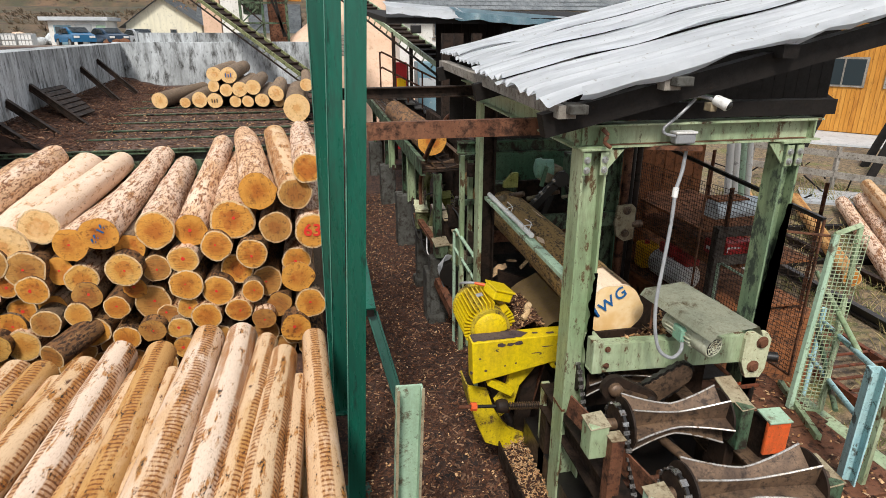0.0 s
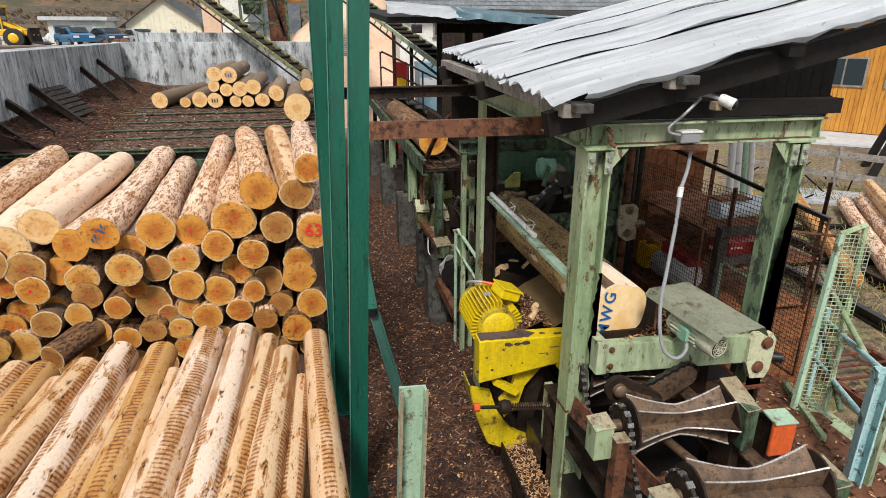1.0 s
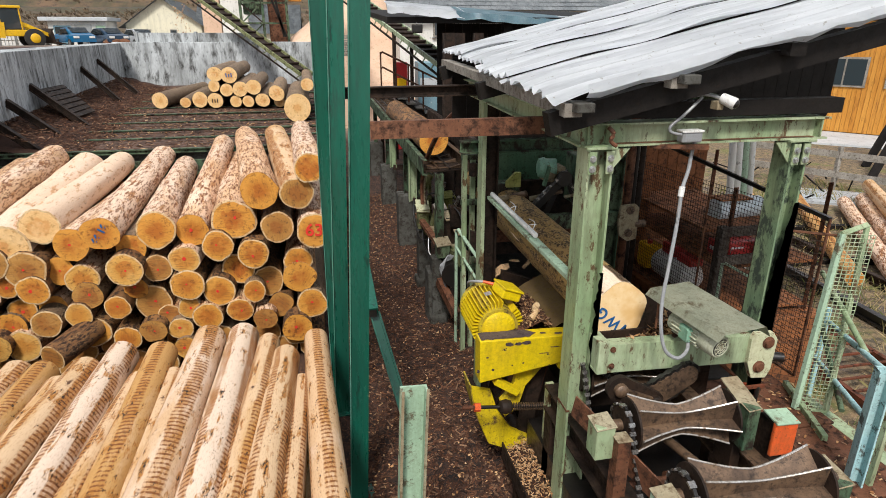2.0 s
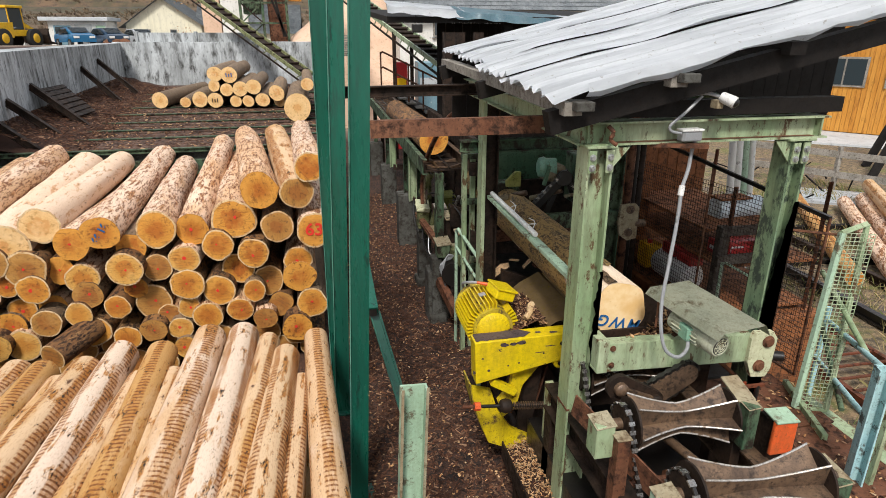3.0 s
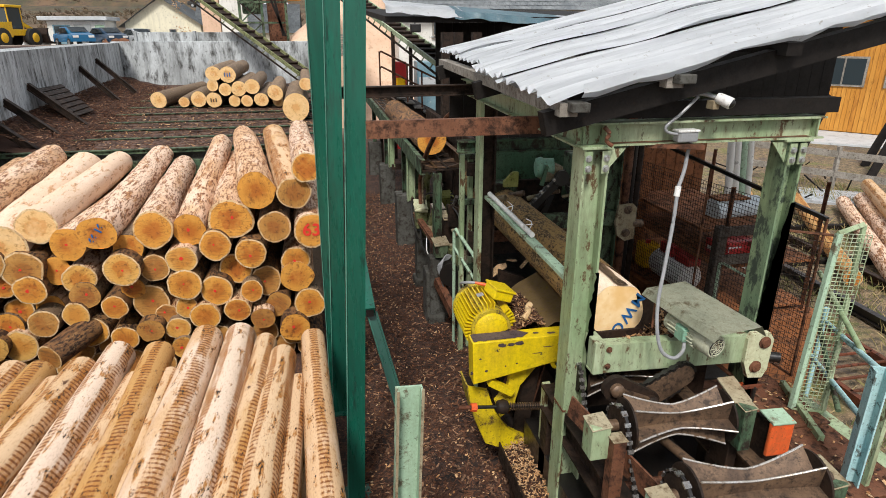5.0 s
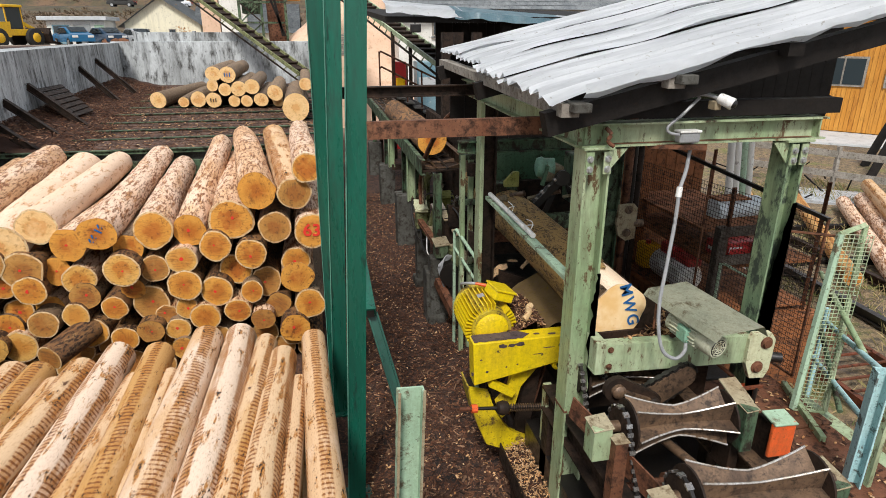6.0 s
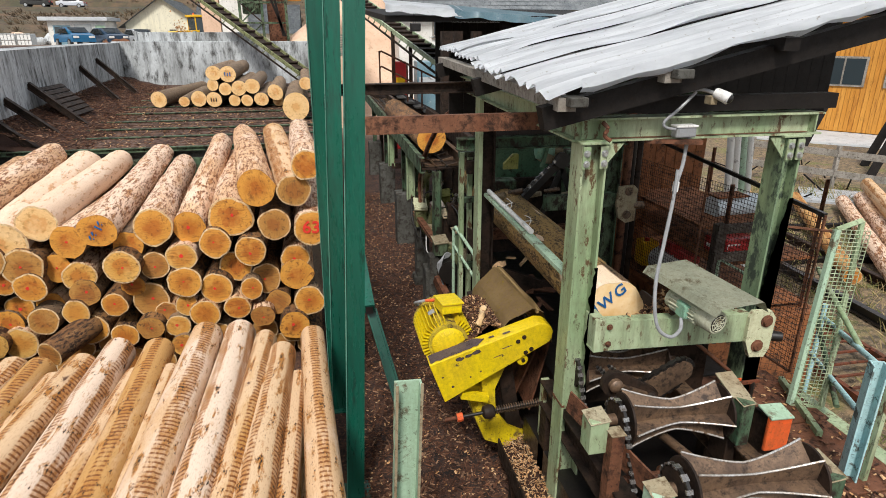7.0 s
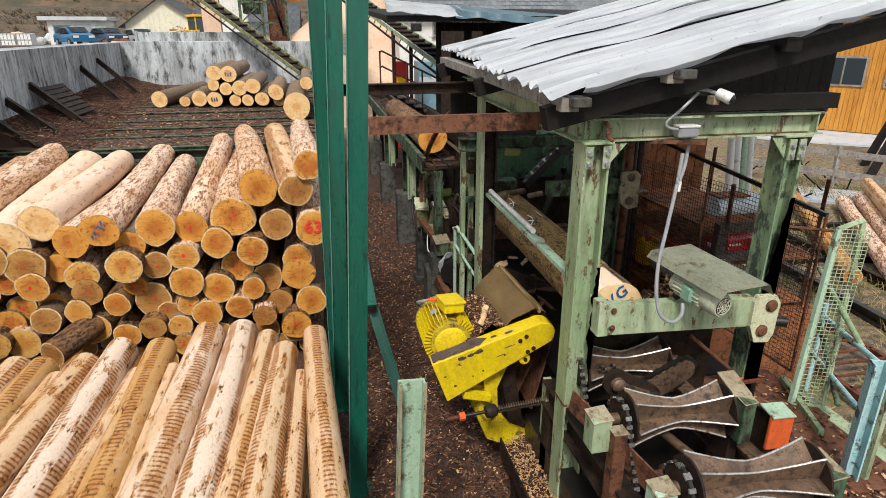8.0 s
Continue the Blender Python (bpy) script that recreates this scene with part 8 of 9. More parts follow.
# ---- grass yard to the east: rail, spare logs, fence, lane, barn ----
def east_yard():
    for dx in (0.0, 1.1):
        r = thing("yard_rail", (7.0 + dx, 6.0, 0.0), "black steel rail laid in the grass", "rail", "yard rails")
        bm = B()
        hbeam(bm, (6.85 + dx, 2.0, 0.1), (7.55 + dx, 12.0, 0.1), 0.14, 0.1, (0, 0, 1), 0.02, 0.02)
        part("rail", bm, "black" if dx == 0 else "rust_dark", r)
    f = thing("rusted_grating", (5.6, 5.4, 0), "red rusty grating frame lying in the grass", "grating")
    for x in (5.2, 6.1):
        bm = B()
        bar(bm, (x, 4.0, 0.16), (x + 0.2, 7.2, 0.16), 0.06, 0.1)
        part("side_bar", bm, "red_rust", f)
    for k in range(14):
        bm = B()
        bar(bm, (5.2 + 0.015 * k, 4.1 + 0.22 * k, 0.2), (6.1 + 0.015 * k, 4.1 + 0.22 * k, 0.2), 0.03, 0.02)
        part("cross_bar", bm, "red_rust", f)
    grp = "spare logs in the grass"
    for i, (x, y, z, r, lean, skin) in enumerate(((7.74, 6.85, 0.22, 0.13, 0.62, "log_pale"), (8.3, 6.6, 0.2, 0.14, 0.72, "log_patchy"), (8.75, 6.7, 0.22, 0.16, 0.75, "log_patchy"), (9.3, 6.6, 0.25, 0.15, 0.78, "log_patchy"), (9.0, 6.9, 0.48, 0.15, 0.76, "log_pale"), (7.3, 7.9, 0.2, 0.14, 0.6, "log_pale"))):
        log((x, y, z), 5.0, lean, 0.0, r, skin, "end", "peeled log lying on sleepers in the grass", grp, "dot" if i == 0 else "", 800 + i)
    for y in (8.0, 9.8):
        bm = B()
        bar(bm, (7.4, y, 0.05), (12.5, y - 0.6, 0.05), 0.12, 0.12)
        solid("log_sleeper", bm, "timber_dark", "dark timber sleeper under the spare logs", "sleeper", at=(9.9, y - 0.3, 0.05))
    bm = B()
    for (ax, ay), (bx, by), (cx, cy), (dx, dy) in (((10.9, 11.4), (24.0, 2.0), (25.5, 3.5), (11.7, 12.5)),):
        v8 = [bm.verts.new((x, y, z)) for z in (0.0, 0.06) for x, y in ((ax, ay), (bx, by), (cx, cy), (dx, dy))]
        for q in ((7, 4, 5, 6), (0, 1, 5, 4), (2, 3, 7, 6)):
            bm.faces.new([v8[i] for i in q])
    bmesh.ops.recalc_face_normals(bm, faces=bm.faces[:])
    solid("road", bm, "wet_lane", "pale wet gravel lane beyond the grass", "road", kind="structure")
    bm = B()
    box(bm, (14.5, 15.0, 0.0), (30, 23, 0.07), 0, Matrix.Rotation(radians(-42), 4, "Z"))
    solid("pavement", bm, "slab", "pale concrete slabs before the timber barn", "pavement", kind="structure")
    fe = thing("paddock_fence", (12.5, 12.5, 0), "grey weathered timber rail fence", "fence")
    for z in (0.45, 0.95):
        bm = B()
        bar(bm, (11.0, 14.2, z), (15.5, 8.0, z - 0.1), 0.04, 0.16)
        part("rail", bm, "timber_grey", fe)
    for k in range(4):
        bm = B()
        bar(bm, (11.3 + 1.15 * k, 13.85 - 1.6 * k, 0), (11.3 + 1.15 * k, 13.85 - 1.6 * k, 1.1), 0.09, 0.09, (0, 1, 0))
        part("post", bm, "timber_grey", fe)
    for k, (x, y) in enumerate(((13.3, 14.6), (14.6, 13.2), (15.6, 14.4))):
        bm = B()
        bar(bm, (x, y, 0), (x + 1.3 + 0.2 * k, y + 0.5, 2.0 + 0.25 * k), 0.05, 0.26, (1, 0, 0))
        solid("leaning_plank", bm, "timber_dark", "dark timber plank leaning by the barn", "plank", "leaning planks", at=(x, y, 0))
    rng = random.Random(2)
    bm = B()
    for k in range(14):
        p = Vector((rng.uniform(11, 14), rng.uniform(11.5, 15), 0.05))
        bar(bm, p, p + Vector((rng.uniform(-0.7, 0.7), rng.uniform(-0.7, 0.7), rng.uniform(0, 0.4))), 0.03, 0.03)
    solid("brushwood", bm, "timber_dark", "loose grey brushwood by the fence", "brushwood", kind="stuff")
    # barn with vertical boards, seen at an angle
    b = thing("timber_barn", (19.5, 19.5, 0), "barn clad in orange-stained vertical boards", "barn")
    u = Vector((0.6, -0.8, 0))
    o = Vector((17.2, 23.6, 0))
    n_ = Vector((0.8, 0.6, 0))
    bm = B()
    bar(bm, o + n_ * 2.0 + Vector((0, 0, 2.7)), o + u * 15 + n_ * 2.0 + Vector((0, 0, 2.7)), 3.8, 5.4)
    part("wall", bm, "boards", b)
    for k in range(96):
        p = o + u * (0.155 * k)
        bm = B()
        bar(bm, p + Vector((0, 0, 0.1)), p + Vector((0, 0, 5.3)), 0.145, 0.03 + 0.008 * (k % 2), n_)
        part("board", bm, "boards", b)
    for k in (3.6, 5.7, 7.8):
        bm = B()
        p = o + u * k - n_ * 0.04
        bar(bm, p + Vector((0, 0, 2.35)), p + u * 1.5 + Vector((0, 0, 2.35)), 0.06, 1.1)
        wd = part("window", bm, "timber_grey", b)
        for q in (0.08, 0.78):
            bm = B()
            bar(bm, p + u * q - n_ * 0.035 + Vector((0, 0, 2.35)), p + u * (q + 0.64) - n_ * 0.035 + Vector((0, 0, 2.35)), 0.02, 0.95)
            part("pane", bm, "glass", wd)
    bm = B()
    bar(bm, o + n_ * 1.6 + Vector((0, 0, 5.5)), o + u * 15 + n_ * 1.6 + Vector((0, 0, 5.5)), 5.0, 0.2)
    part("roof", bm, "slate", b)


east_yard()


def grass():
    """Tufts of rough grass on the east yard."""
    rng = random.Random(41)
    verts, faces = [], []
    for _ in range(2600):
        x, y = rng.uniform(4.4, 13), rng.uniform(2.5, 13.5)
        if noise.noise((x * 0.7, y * 0.7, 0)) < -0.08:
            continue
        z = height(x, y)
        for _ in range(7):
            a = rng.uniform(0, 6.28)
            h = rng.uniform(0.06, 0.2)
            bx, by = x + rng.gauss(0, 0.06), y + rng.gauss(0, 0.06)
            lx, ly = rng.gauss(0, 0.07), rng.gauss(0, 0.07)
            k = len(verts)
            w = 0.006
            verts += [(bx - w * math.cos(a), by - w * math.sin(a), z), (bx + w * math.cos(a), by + w * math.sin(a), z), (bx + lx * 0.5 + w * 0.7, by + ly * 0.5, z + h * 0.65), (bx + lx, by + ly, z + h)]
            faces += [(k, k + 1, k + 2), (k, k + 2, k + 3)]
    me = bpy.data.meshes.new("grass")
    me.from_pydata(verts, [], faces)
    m, nt, b = nodes_of("rough_grass")
    g = nt.nodes.new("ShaderNodeNewGeometry")
    c = mixed(nt, ramp(nt, g.outputs["Random Per Island"], 0.2, 0.8), (0.1, 0.12, 0.025), (0.36, 0.27, 0.13))
    nt.links.new(c, b.inputs["Base Color"])
    b.inputs["Roughness"].default_value = 0.8
    me.materials.append(m)
    tagged(new("grass", me), "tufts of dry and green grass", "grass", kind="stuff")


grass()


# ---- second shelter, sawdust and buildings behind ----
def second_shelter():
    t = thing("rear_shelter", (3.4, 11.5, 0), "dark timber shelter with a ragged tarp-edged roof", "shelter")
    bm = B()
    sweep(bm, rect(5.6, 0.1), (4.0, 10.8, 3.93), (4.0, 16.5, 4.25))
    part("roof", bm, "timber_dark", t)
    for nm, x0, x1, mat, s in (("edge_sheet", 1.2, 2.55, "roof", 1), ("tarp", 2.4, 4.6, "tarp", 2), ("edge_sheet", 4.3, 6.8, "roof", 3)):
        bm = B()
        n = 40
        prof = []
        for i in range(n + 1):
            x = x0 + (x1 - x0) * i / n
            z = 4.16 - 0.07 * (x - 1.2)
            d = 0.12 + 0.08 * noise.noise((x * 3, s, 0))
            prof.append([bm.verts.new((x, 11.3, z + 0.1)), bm.verts.new((x, 10.75 + 0.05 * noise.noise((x * 5, s, 1)), z + 0.03 * noise.noise((x * 4, s, 2)))), bm.verts.new((x, 10.7, z - d))])
        for a, b in zip(prof, prof[1:]):
            for j in range(2):
                bm.faces.new((a[j], b[j], b[j + 1], a[j + 1]))
        bmesh.ops.solidify(bm, geom=bm.faces[:], thickness=0.01)
        part(nm, bm, mat, t, smooth=True)
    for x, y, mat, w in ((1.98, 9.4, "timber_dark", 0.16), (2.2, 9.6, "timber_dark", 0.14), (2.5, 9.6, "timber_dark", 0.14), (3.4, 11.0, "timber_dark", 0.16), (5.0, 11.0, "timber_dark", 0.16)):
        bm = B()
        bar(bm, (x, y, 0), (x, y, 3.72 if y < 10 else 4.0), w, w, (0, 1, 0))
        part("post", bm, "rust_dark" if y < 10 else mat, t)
    # Wall boards share the near-black timber, with the shelter's shade in its colour.
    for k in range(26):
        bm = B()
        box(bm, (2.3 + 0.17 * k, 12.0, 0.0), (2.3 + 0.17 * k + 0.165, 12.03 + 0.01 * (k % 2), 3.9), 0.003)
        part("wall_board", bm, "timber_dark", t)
    bm = B()
    box(bm, (2.1, 7.6, 1.0), (3.6, 8.2, 2.0), 0.02)
    mc = part("machine_block", bm, "green_dark", t, "dark machinery under the shelter")
    bm = B()
    box(bm, (2.0, 8.0, 3.2), (3.0, 8.15, 3.35), 0.01)
    part("lintel", bm, "rust_dark", t)
    bm = B()
    box(bm, (1.92, 7.0, 2.15), (2.0, 11.0, 2.4), 0.01)
    part("side_plate", bm, "rust_dark", t)
    lamp = thing("flood_lamp", (1.7, 10.9, 3.7), "black flood lamp under the shelter eave", "lamp")
    bm = B()
    box(bm, (1.62, 10.7, 3.72), (1.8, 10.82, 3.86), 0.015)
    part("housing", bm, "black", lamp)
    bm = B()
    rod(bm, (1.71, 10.8, 3.85), (1.71, 10.9, 4.05), 0.015)
    part("bracket", bm, "black", lamp)


second_shelter()


def sawdust_mound():
    bm = B()
    n, k = 36, 48
    c = (2.6, 32.0)
    top = bm.verts.new((*c, 6.6))
    rings = []
    for i in range(1, n):
        t = i / (n - 1)
        row = []
        for j in range(k):
            a = j * 2 * math.pi / k
            rr = 8.5 * t * (1 + 0.14 * noise.noise((math.cos(a) * 1.5, math.sin(a) * 1.5, 0.3)))
            z = 6.6 * (1 - t) ** 1.1 + 0.25 * noise.noise((rr * 0.6, a * 2, 1)) * (1 - t)
            row.append(bm.verts.new((c[0] + rr * math.cos(a), c[1] + rr * 0.7 * math.sin(a), z)))
        rings.append(row)
    for j in range(k):
        bm.faces.new((top, rings[0][j], rings[0][(j + 1) % k]))
    for a, b in zip(rings, rings[1:]):
        for j in range(k):
            bm.faces.new((a[j], b[j], b[(j + 1) % k], a[(j + 1) % k]))
    solid("sawdust_mound", bm, "sawdust", "large pale heap of sawdust behind the yard", "sawdust heap", smooth=True, at=(2.6, 32, 0))


sawdust_mound()


def belt_conveyor(name, p0, p1, w, label, mat, legs):
    t = thing(name, (p0[0], p0[1], 0), label, "conveyor")
    p0, p1 = Vector(p0), Vector(p1)
    side = (p1 - p0).cross(Vector((0, 0, 1))).normalized()
    for s in (-1, 1):
        bm = B()
        bar(bm, p0 + side * s * w / 2, p1 + side * s * w / 2, 0.05, 0.12)
        part("top_chord", bm, mat, t)
        bm = B()
        bar(bm, p0 + side * s * w / 2 - Vector((0, 0, 0.25)), p1 + side * s * w / 2 - Vector((0, 0, 0.25)), 0.04, 0.05)
        part("bottom_chord", bm, "rust_dark", t)
        n = int((p1 - p0).length / 0.6)
        for k in range(n):
            a = p0.lerp(p1, k / n) + side * s * w / 2
            b = p0.lerp(p1, (k + 0.5) / n) + side * s * w / 2 - Vector((0, 0, 0.25))
            bm = B()
            bar(bm, a, b, 0.025, 0.025)
            part("lattice_bar", bm, mat, t)
    n = int((p1 - p0).length / 0.5)
    for k in range(n):
        a = p0.lerp(p1, (k + 0.5) / n)
        bm = B()
        rod(bm, a - side * w / 2 + Vector((0, 0, 0.03)), a + side * w / 2 + Vector((0, 0, 0.03)), 0.04, seg=8)
        part("idler_roller", bm, "rust_dark", t)
    bm = B()
    bar(bm, p0 - Vector((0, 0, 0.02)), p1 - Vector((0, 0, 0.02)), w * 0.8, 0.02)
    part("belt", bm, "rust_dark", t)
    for u, z in legs:
        a = p0.lerp(p1, u)
        for s in (-1, 1):
            bm = B()
            bar(bm, Vector((a.x, a.y, z)) + side * s * w / 2, a + side * s * w / 2, 0.1, 0.1, (0, 1, 0))
            part("leg", bm, "rust_dark", t)


belt_conveyor("waste_conveyor", (-0.4, 21.0, 2.45), (-5.1, 26.7, 5.67), 0.5, "sloping olive lattice conveyor rising over the wall", "olive", ())
belt_conveyor("sawdust_conveyor", (3.4, 14.2, 2.75), (0.2, 29.5, 6.4), 0.55, "sloping green and rusty belt conveyor to the sawdust heap", "green", ((0.28, 0.0),))


falling = []
for i in range(14):
    rng = random.Random(900 + i)
    verts, faces = [], []
    for _ in range(45):
        c = Vector((rng.gauss(0, 0.13), rng.gauss(0, 0.13), rng.gauss(0, 0.28)))
        k = len(verts)
        for _ in range(4):
            verts.append(c + Vector((rng.uniform(-0.05, 0.05), rng.uniform(-0.05, 0.05), rng.uniform(-0.05, 0.05))))
        faces += [(k, k + 1, k + 2), (k, k + 2, k + 3), (k, k + 3, k + 1), (k + 1, k + 3, k + 2)]
    me = bpy.data.meshes.new("falling_chips")
    me.from_pydata(verts, [], faces)
    me.materials.append(M["chip_pale"])
    o = new("falling_chips", me)
    o.location = (-5.25, 26.85, 5.7)
    falling.append(tagged(o, "bark chips dropping from the conveyor end", "chips", "falling chips", "stuff"))


def stairs_and_boxes():
    s = thing("stair_rail", (2.4, 17, 1.5), "brown tubular stair rail beside the conveyor", "handrail")
    A, Z = Vector((1.68, 17, 3.25)), Vector((3.3, 15.0, 2.45))
    for dz in (0, -0.4):
        bm = B()
        pipe(bm, [A + Vector((0, 0, dz - 0.05)), A + Vector((0.05, 0, dz)), Z + Vector((0, 0, dz))], 0.025)
        part("rail", bm, "rust", s, smooth=True)
    for k in range(6):
        q = A.lerp(Z, k / 5)
        bm = B()
        rod(bm, q - Vector((0, 0, 1.0)), q, 0.022, seg=8)
        part("baluster", bm, "rust", s, smooth=True)
    st = thing("stair_flight", (2.4, 17.2, 0), "grey steel stair flight beside the conveyor", "stairs")
    bm = B()
    bar(bm, A - Vector((0.05, -0.2, 1.05)), Z - Vector((0, -0.2, 1.05)), 0.9, 0.12)
    part("stringer", bm, "rust_dark", st)
    for k in range(8):
        q = A.lerp(Z, (k + 0.5) / 8) - Vector((0, -0.3, 0.95))
        bm = B()
        box(bm, q - Vector((0.12, 0.4, 0.02)), q + Vector((0.12, 0.4, 0.02)), 0.004)
        part("tread", bm, "timber_grey", st)
    for p in (A, Z):
        bm = B()
        box(bm, (p.x - 0.05, p.y + 0.2, 0), (p.x + 0.05, p.y + 0.3, p.z - 1.05), 0.005)
        part("prop", bm, "rust_dark", st)
    for nm, lo, hi, mat, lab, cat in (("blue_container", (3.2, 20.0, 0), (4.0, 20.8, 2.85), "tarp", "pale blue-grey steel container", "container"), ("fire_cabinet", (2.45, 20.0, 0), (2.85, 20.3, 2.85), "red_paint", "red and yellow equipment cabinet", "cabinet")):
        t = thing(nm, (lo[0], lo[1], 0), lab, cat)
        bm = B()
        box(bm, lo, hi, 0.03)
        part("body", bm, mat, t)
        bm = B()
        box(bm, (lo[0] + 0.05, lo[1] - 0.02, hi[2] - 0.9), (hi[0] - 0.05, lo[1] - 0.004, hi[2] - 0.5), 0.005)
        part("door_panel", bm, "loader_yellow" if mat == "red_paint" else "slab", t)


stairs_and_boxes()


def house(name, o, w, d, h, ridge, wall, label, windows, along_x=True, over=0.4, rows=0):
    """A gabled house whose front faces the yard; o is its near left corner on the ground."""
    t = thing(name, o, label, "house")
    x, y, z = o
    bm = B()
    box(bm, (x, y, z - 1), (x + w, y + d, z + h))
    if not along_x:
        vs = [bm.verts.new(v) for v in ((x, y, z + h), (x + w, y, z + h), (x + w / 2, y, z + ridge), (x, y + d, z + h), (x + w, y + d, z + h), (x + w / 2, y + d, z + ridge))]
        for f in ((0, 1, 2), (5, 4, 3), (1, 4, 5, 2), (3, 0, 2, 5)):
            bm.faces.new([vs[i] for i in f])
    wl = part("wall", bm, wall, t)
    if along_x:
        slopes = (((x - over, y - over, z + h - 0.15), (x + w + over, y - over, z + h - 0.15), (x + w + over, y + d / 2, z + ridge), (x - over, y + d / 2, z + ridge)),
                  ((x + w + over, y + d + over, z + h - 0.15), (x - over, y + d + over, z + h - 0.15), (x - over, y + d / 2, z + ridge), (x + w + over, y + d / 2, z + ridge)))
    else:
        dz = over * (ridge - h) / (w / 2)
        slopes = (((x - over, y - over, z + h - dz), (x + w / 2, y - over, z + ridge + 0.04), (x + w / 2, y + d, z + ridge + 0.04), (x - over, y + d, z + h - dz)),
                  ((x + w / 2, y - over, z + ridge + 0.04), (x + w + over, y - over, z + h - dz), (x + w + over, y + d, z + h - dz), (x + w / 2, y + d, z + ridge + 0.04)))
    for s in slopes:
        bm = B()
        f = bm.faces.new([bm.verts.new(v) for v in s])
        bmesh.ops.solidify(bm, geom=[f], thickness=-0.15)
        rf = part("roof", bm, "slate", t)
    if rows:
        a, b, c, e = [Vector(v) for v in slopes[0]]
        nrm = (b - a).cross(e - a).normalized()
        for r in range(rows):
            v0, v1 = r / rows, (r + 1.12) / rows
            bm = B()
            n = 44
            for k in range(n):
                u0 = (k + (0.5 if r % 2 else 0)) / n
                q0 = a.lerp(b, min(u0, 1)) + (e - a) * v0 + nrm * 0.035
                q1 = a.lerp(b, min(u0 + 0.95 / n, 1)) + (e - a) * v0 + nrm * 0.03
                q2 = a.lerp(b, min(u0 + 0.95 / n, 1)) + (e - a) * min(v1, 1) + nrm * 0.005
                q3 = a.lerp(b, min(u0, 1)) + (e - a) * min(v1, 1) + nrm * 0.01
                bm.faces.new([bm.verts.new(q) for q in (q0, q1, q2, q3)])
            tagged(part("slate_course", bm, "slate", rf), kind="stuff")
    for wx, wz, ww, wh in windows:
        bm = B()
        box(bm, (x + wx, y - 0.05, z + wz), (x + wx + ww, y + 0.01, z + wz + wh), 0.01)
        wn_ = part("window", bm, "timber_grey" if ww < 1.5 else "galv", t)
        bm = B()
        box(bm, (x + wx + 0.07, y - 0.06, z + wz + 0.07), (x + wx + ww - 0.07, y - 0.051, z + wz + wh - 0.07))
        part("pane", bm, "glass", wn_)
        bm = B()
        box(bm, (x + wx + ww / 2 - 0.03, y - 0.07, z + wz + 0.07), (x + wx + ww / 2 + 0.03, y - 0.061, z + wz + wh - 0.07))
        part("glazing_bar", bm, "timber_dark", wn_)
        bm = B()
        box(bm, (x + wx - 0.05, y - 0.12, z + wz - 0.06), (x + wx + ww + 0.05, y + 0.0, z + wz), 0.005)
        part("sill", bm, "concrete", wn_)
    return t


house("slate_roofed_house", (3.6, 27.5, 0.0), 14.0, 8.0, 4.85, 8.6, "white", "white house with a grey slate roof behind the yard", ((1.5, 3.6, 0.9, 0.95), (8.3, 3.75, 0.9, 0.85), (11.5, 3.75, 0.9, 0.85)), True, 0.6, 22)
house("cream_gabled_house", (-16.4, 60, 2.63), 6.3, 9.0, 1.95, 4.1, "cream", "cream rendered house with a dark slate roof", ((1.4, 0.9, 0.6, 0.6), (3.6, 0.9, 0.6, 0.6)), False, 0.5)
house("long_slate_shed", (-10.8, 62, 2.63), 9.0, 8.0, 1.3, 3.9, "cream", "low outbuilding with a slate roof and an open dark bay", (), True, 0.4)


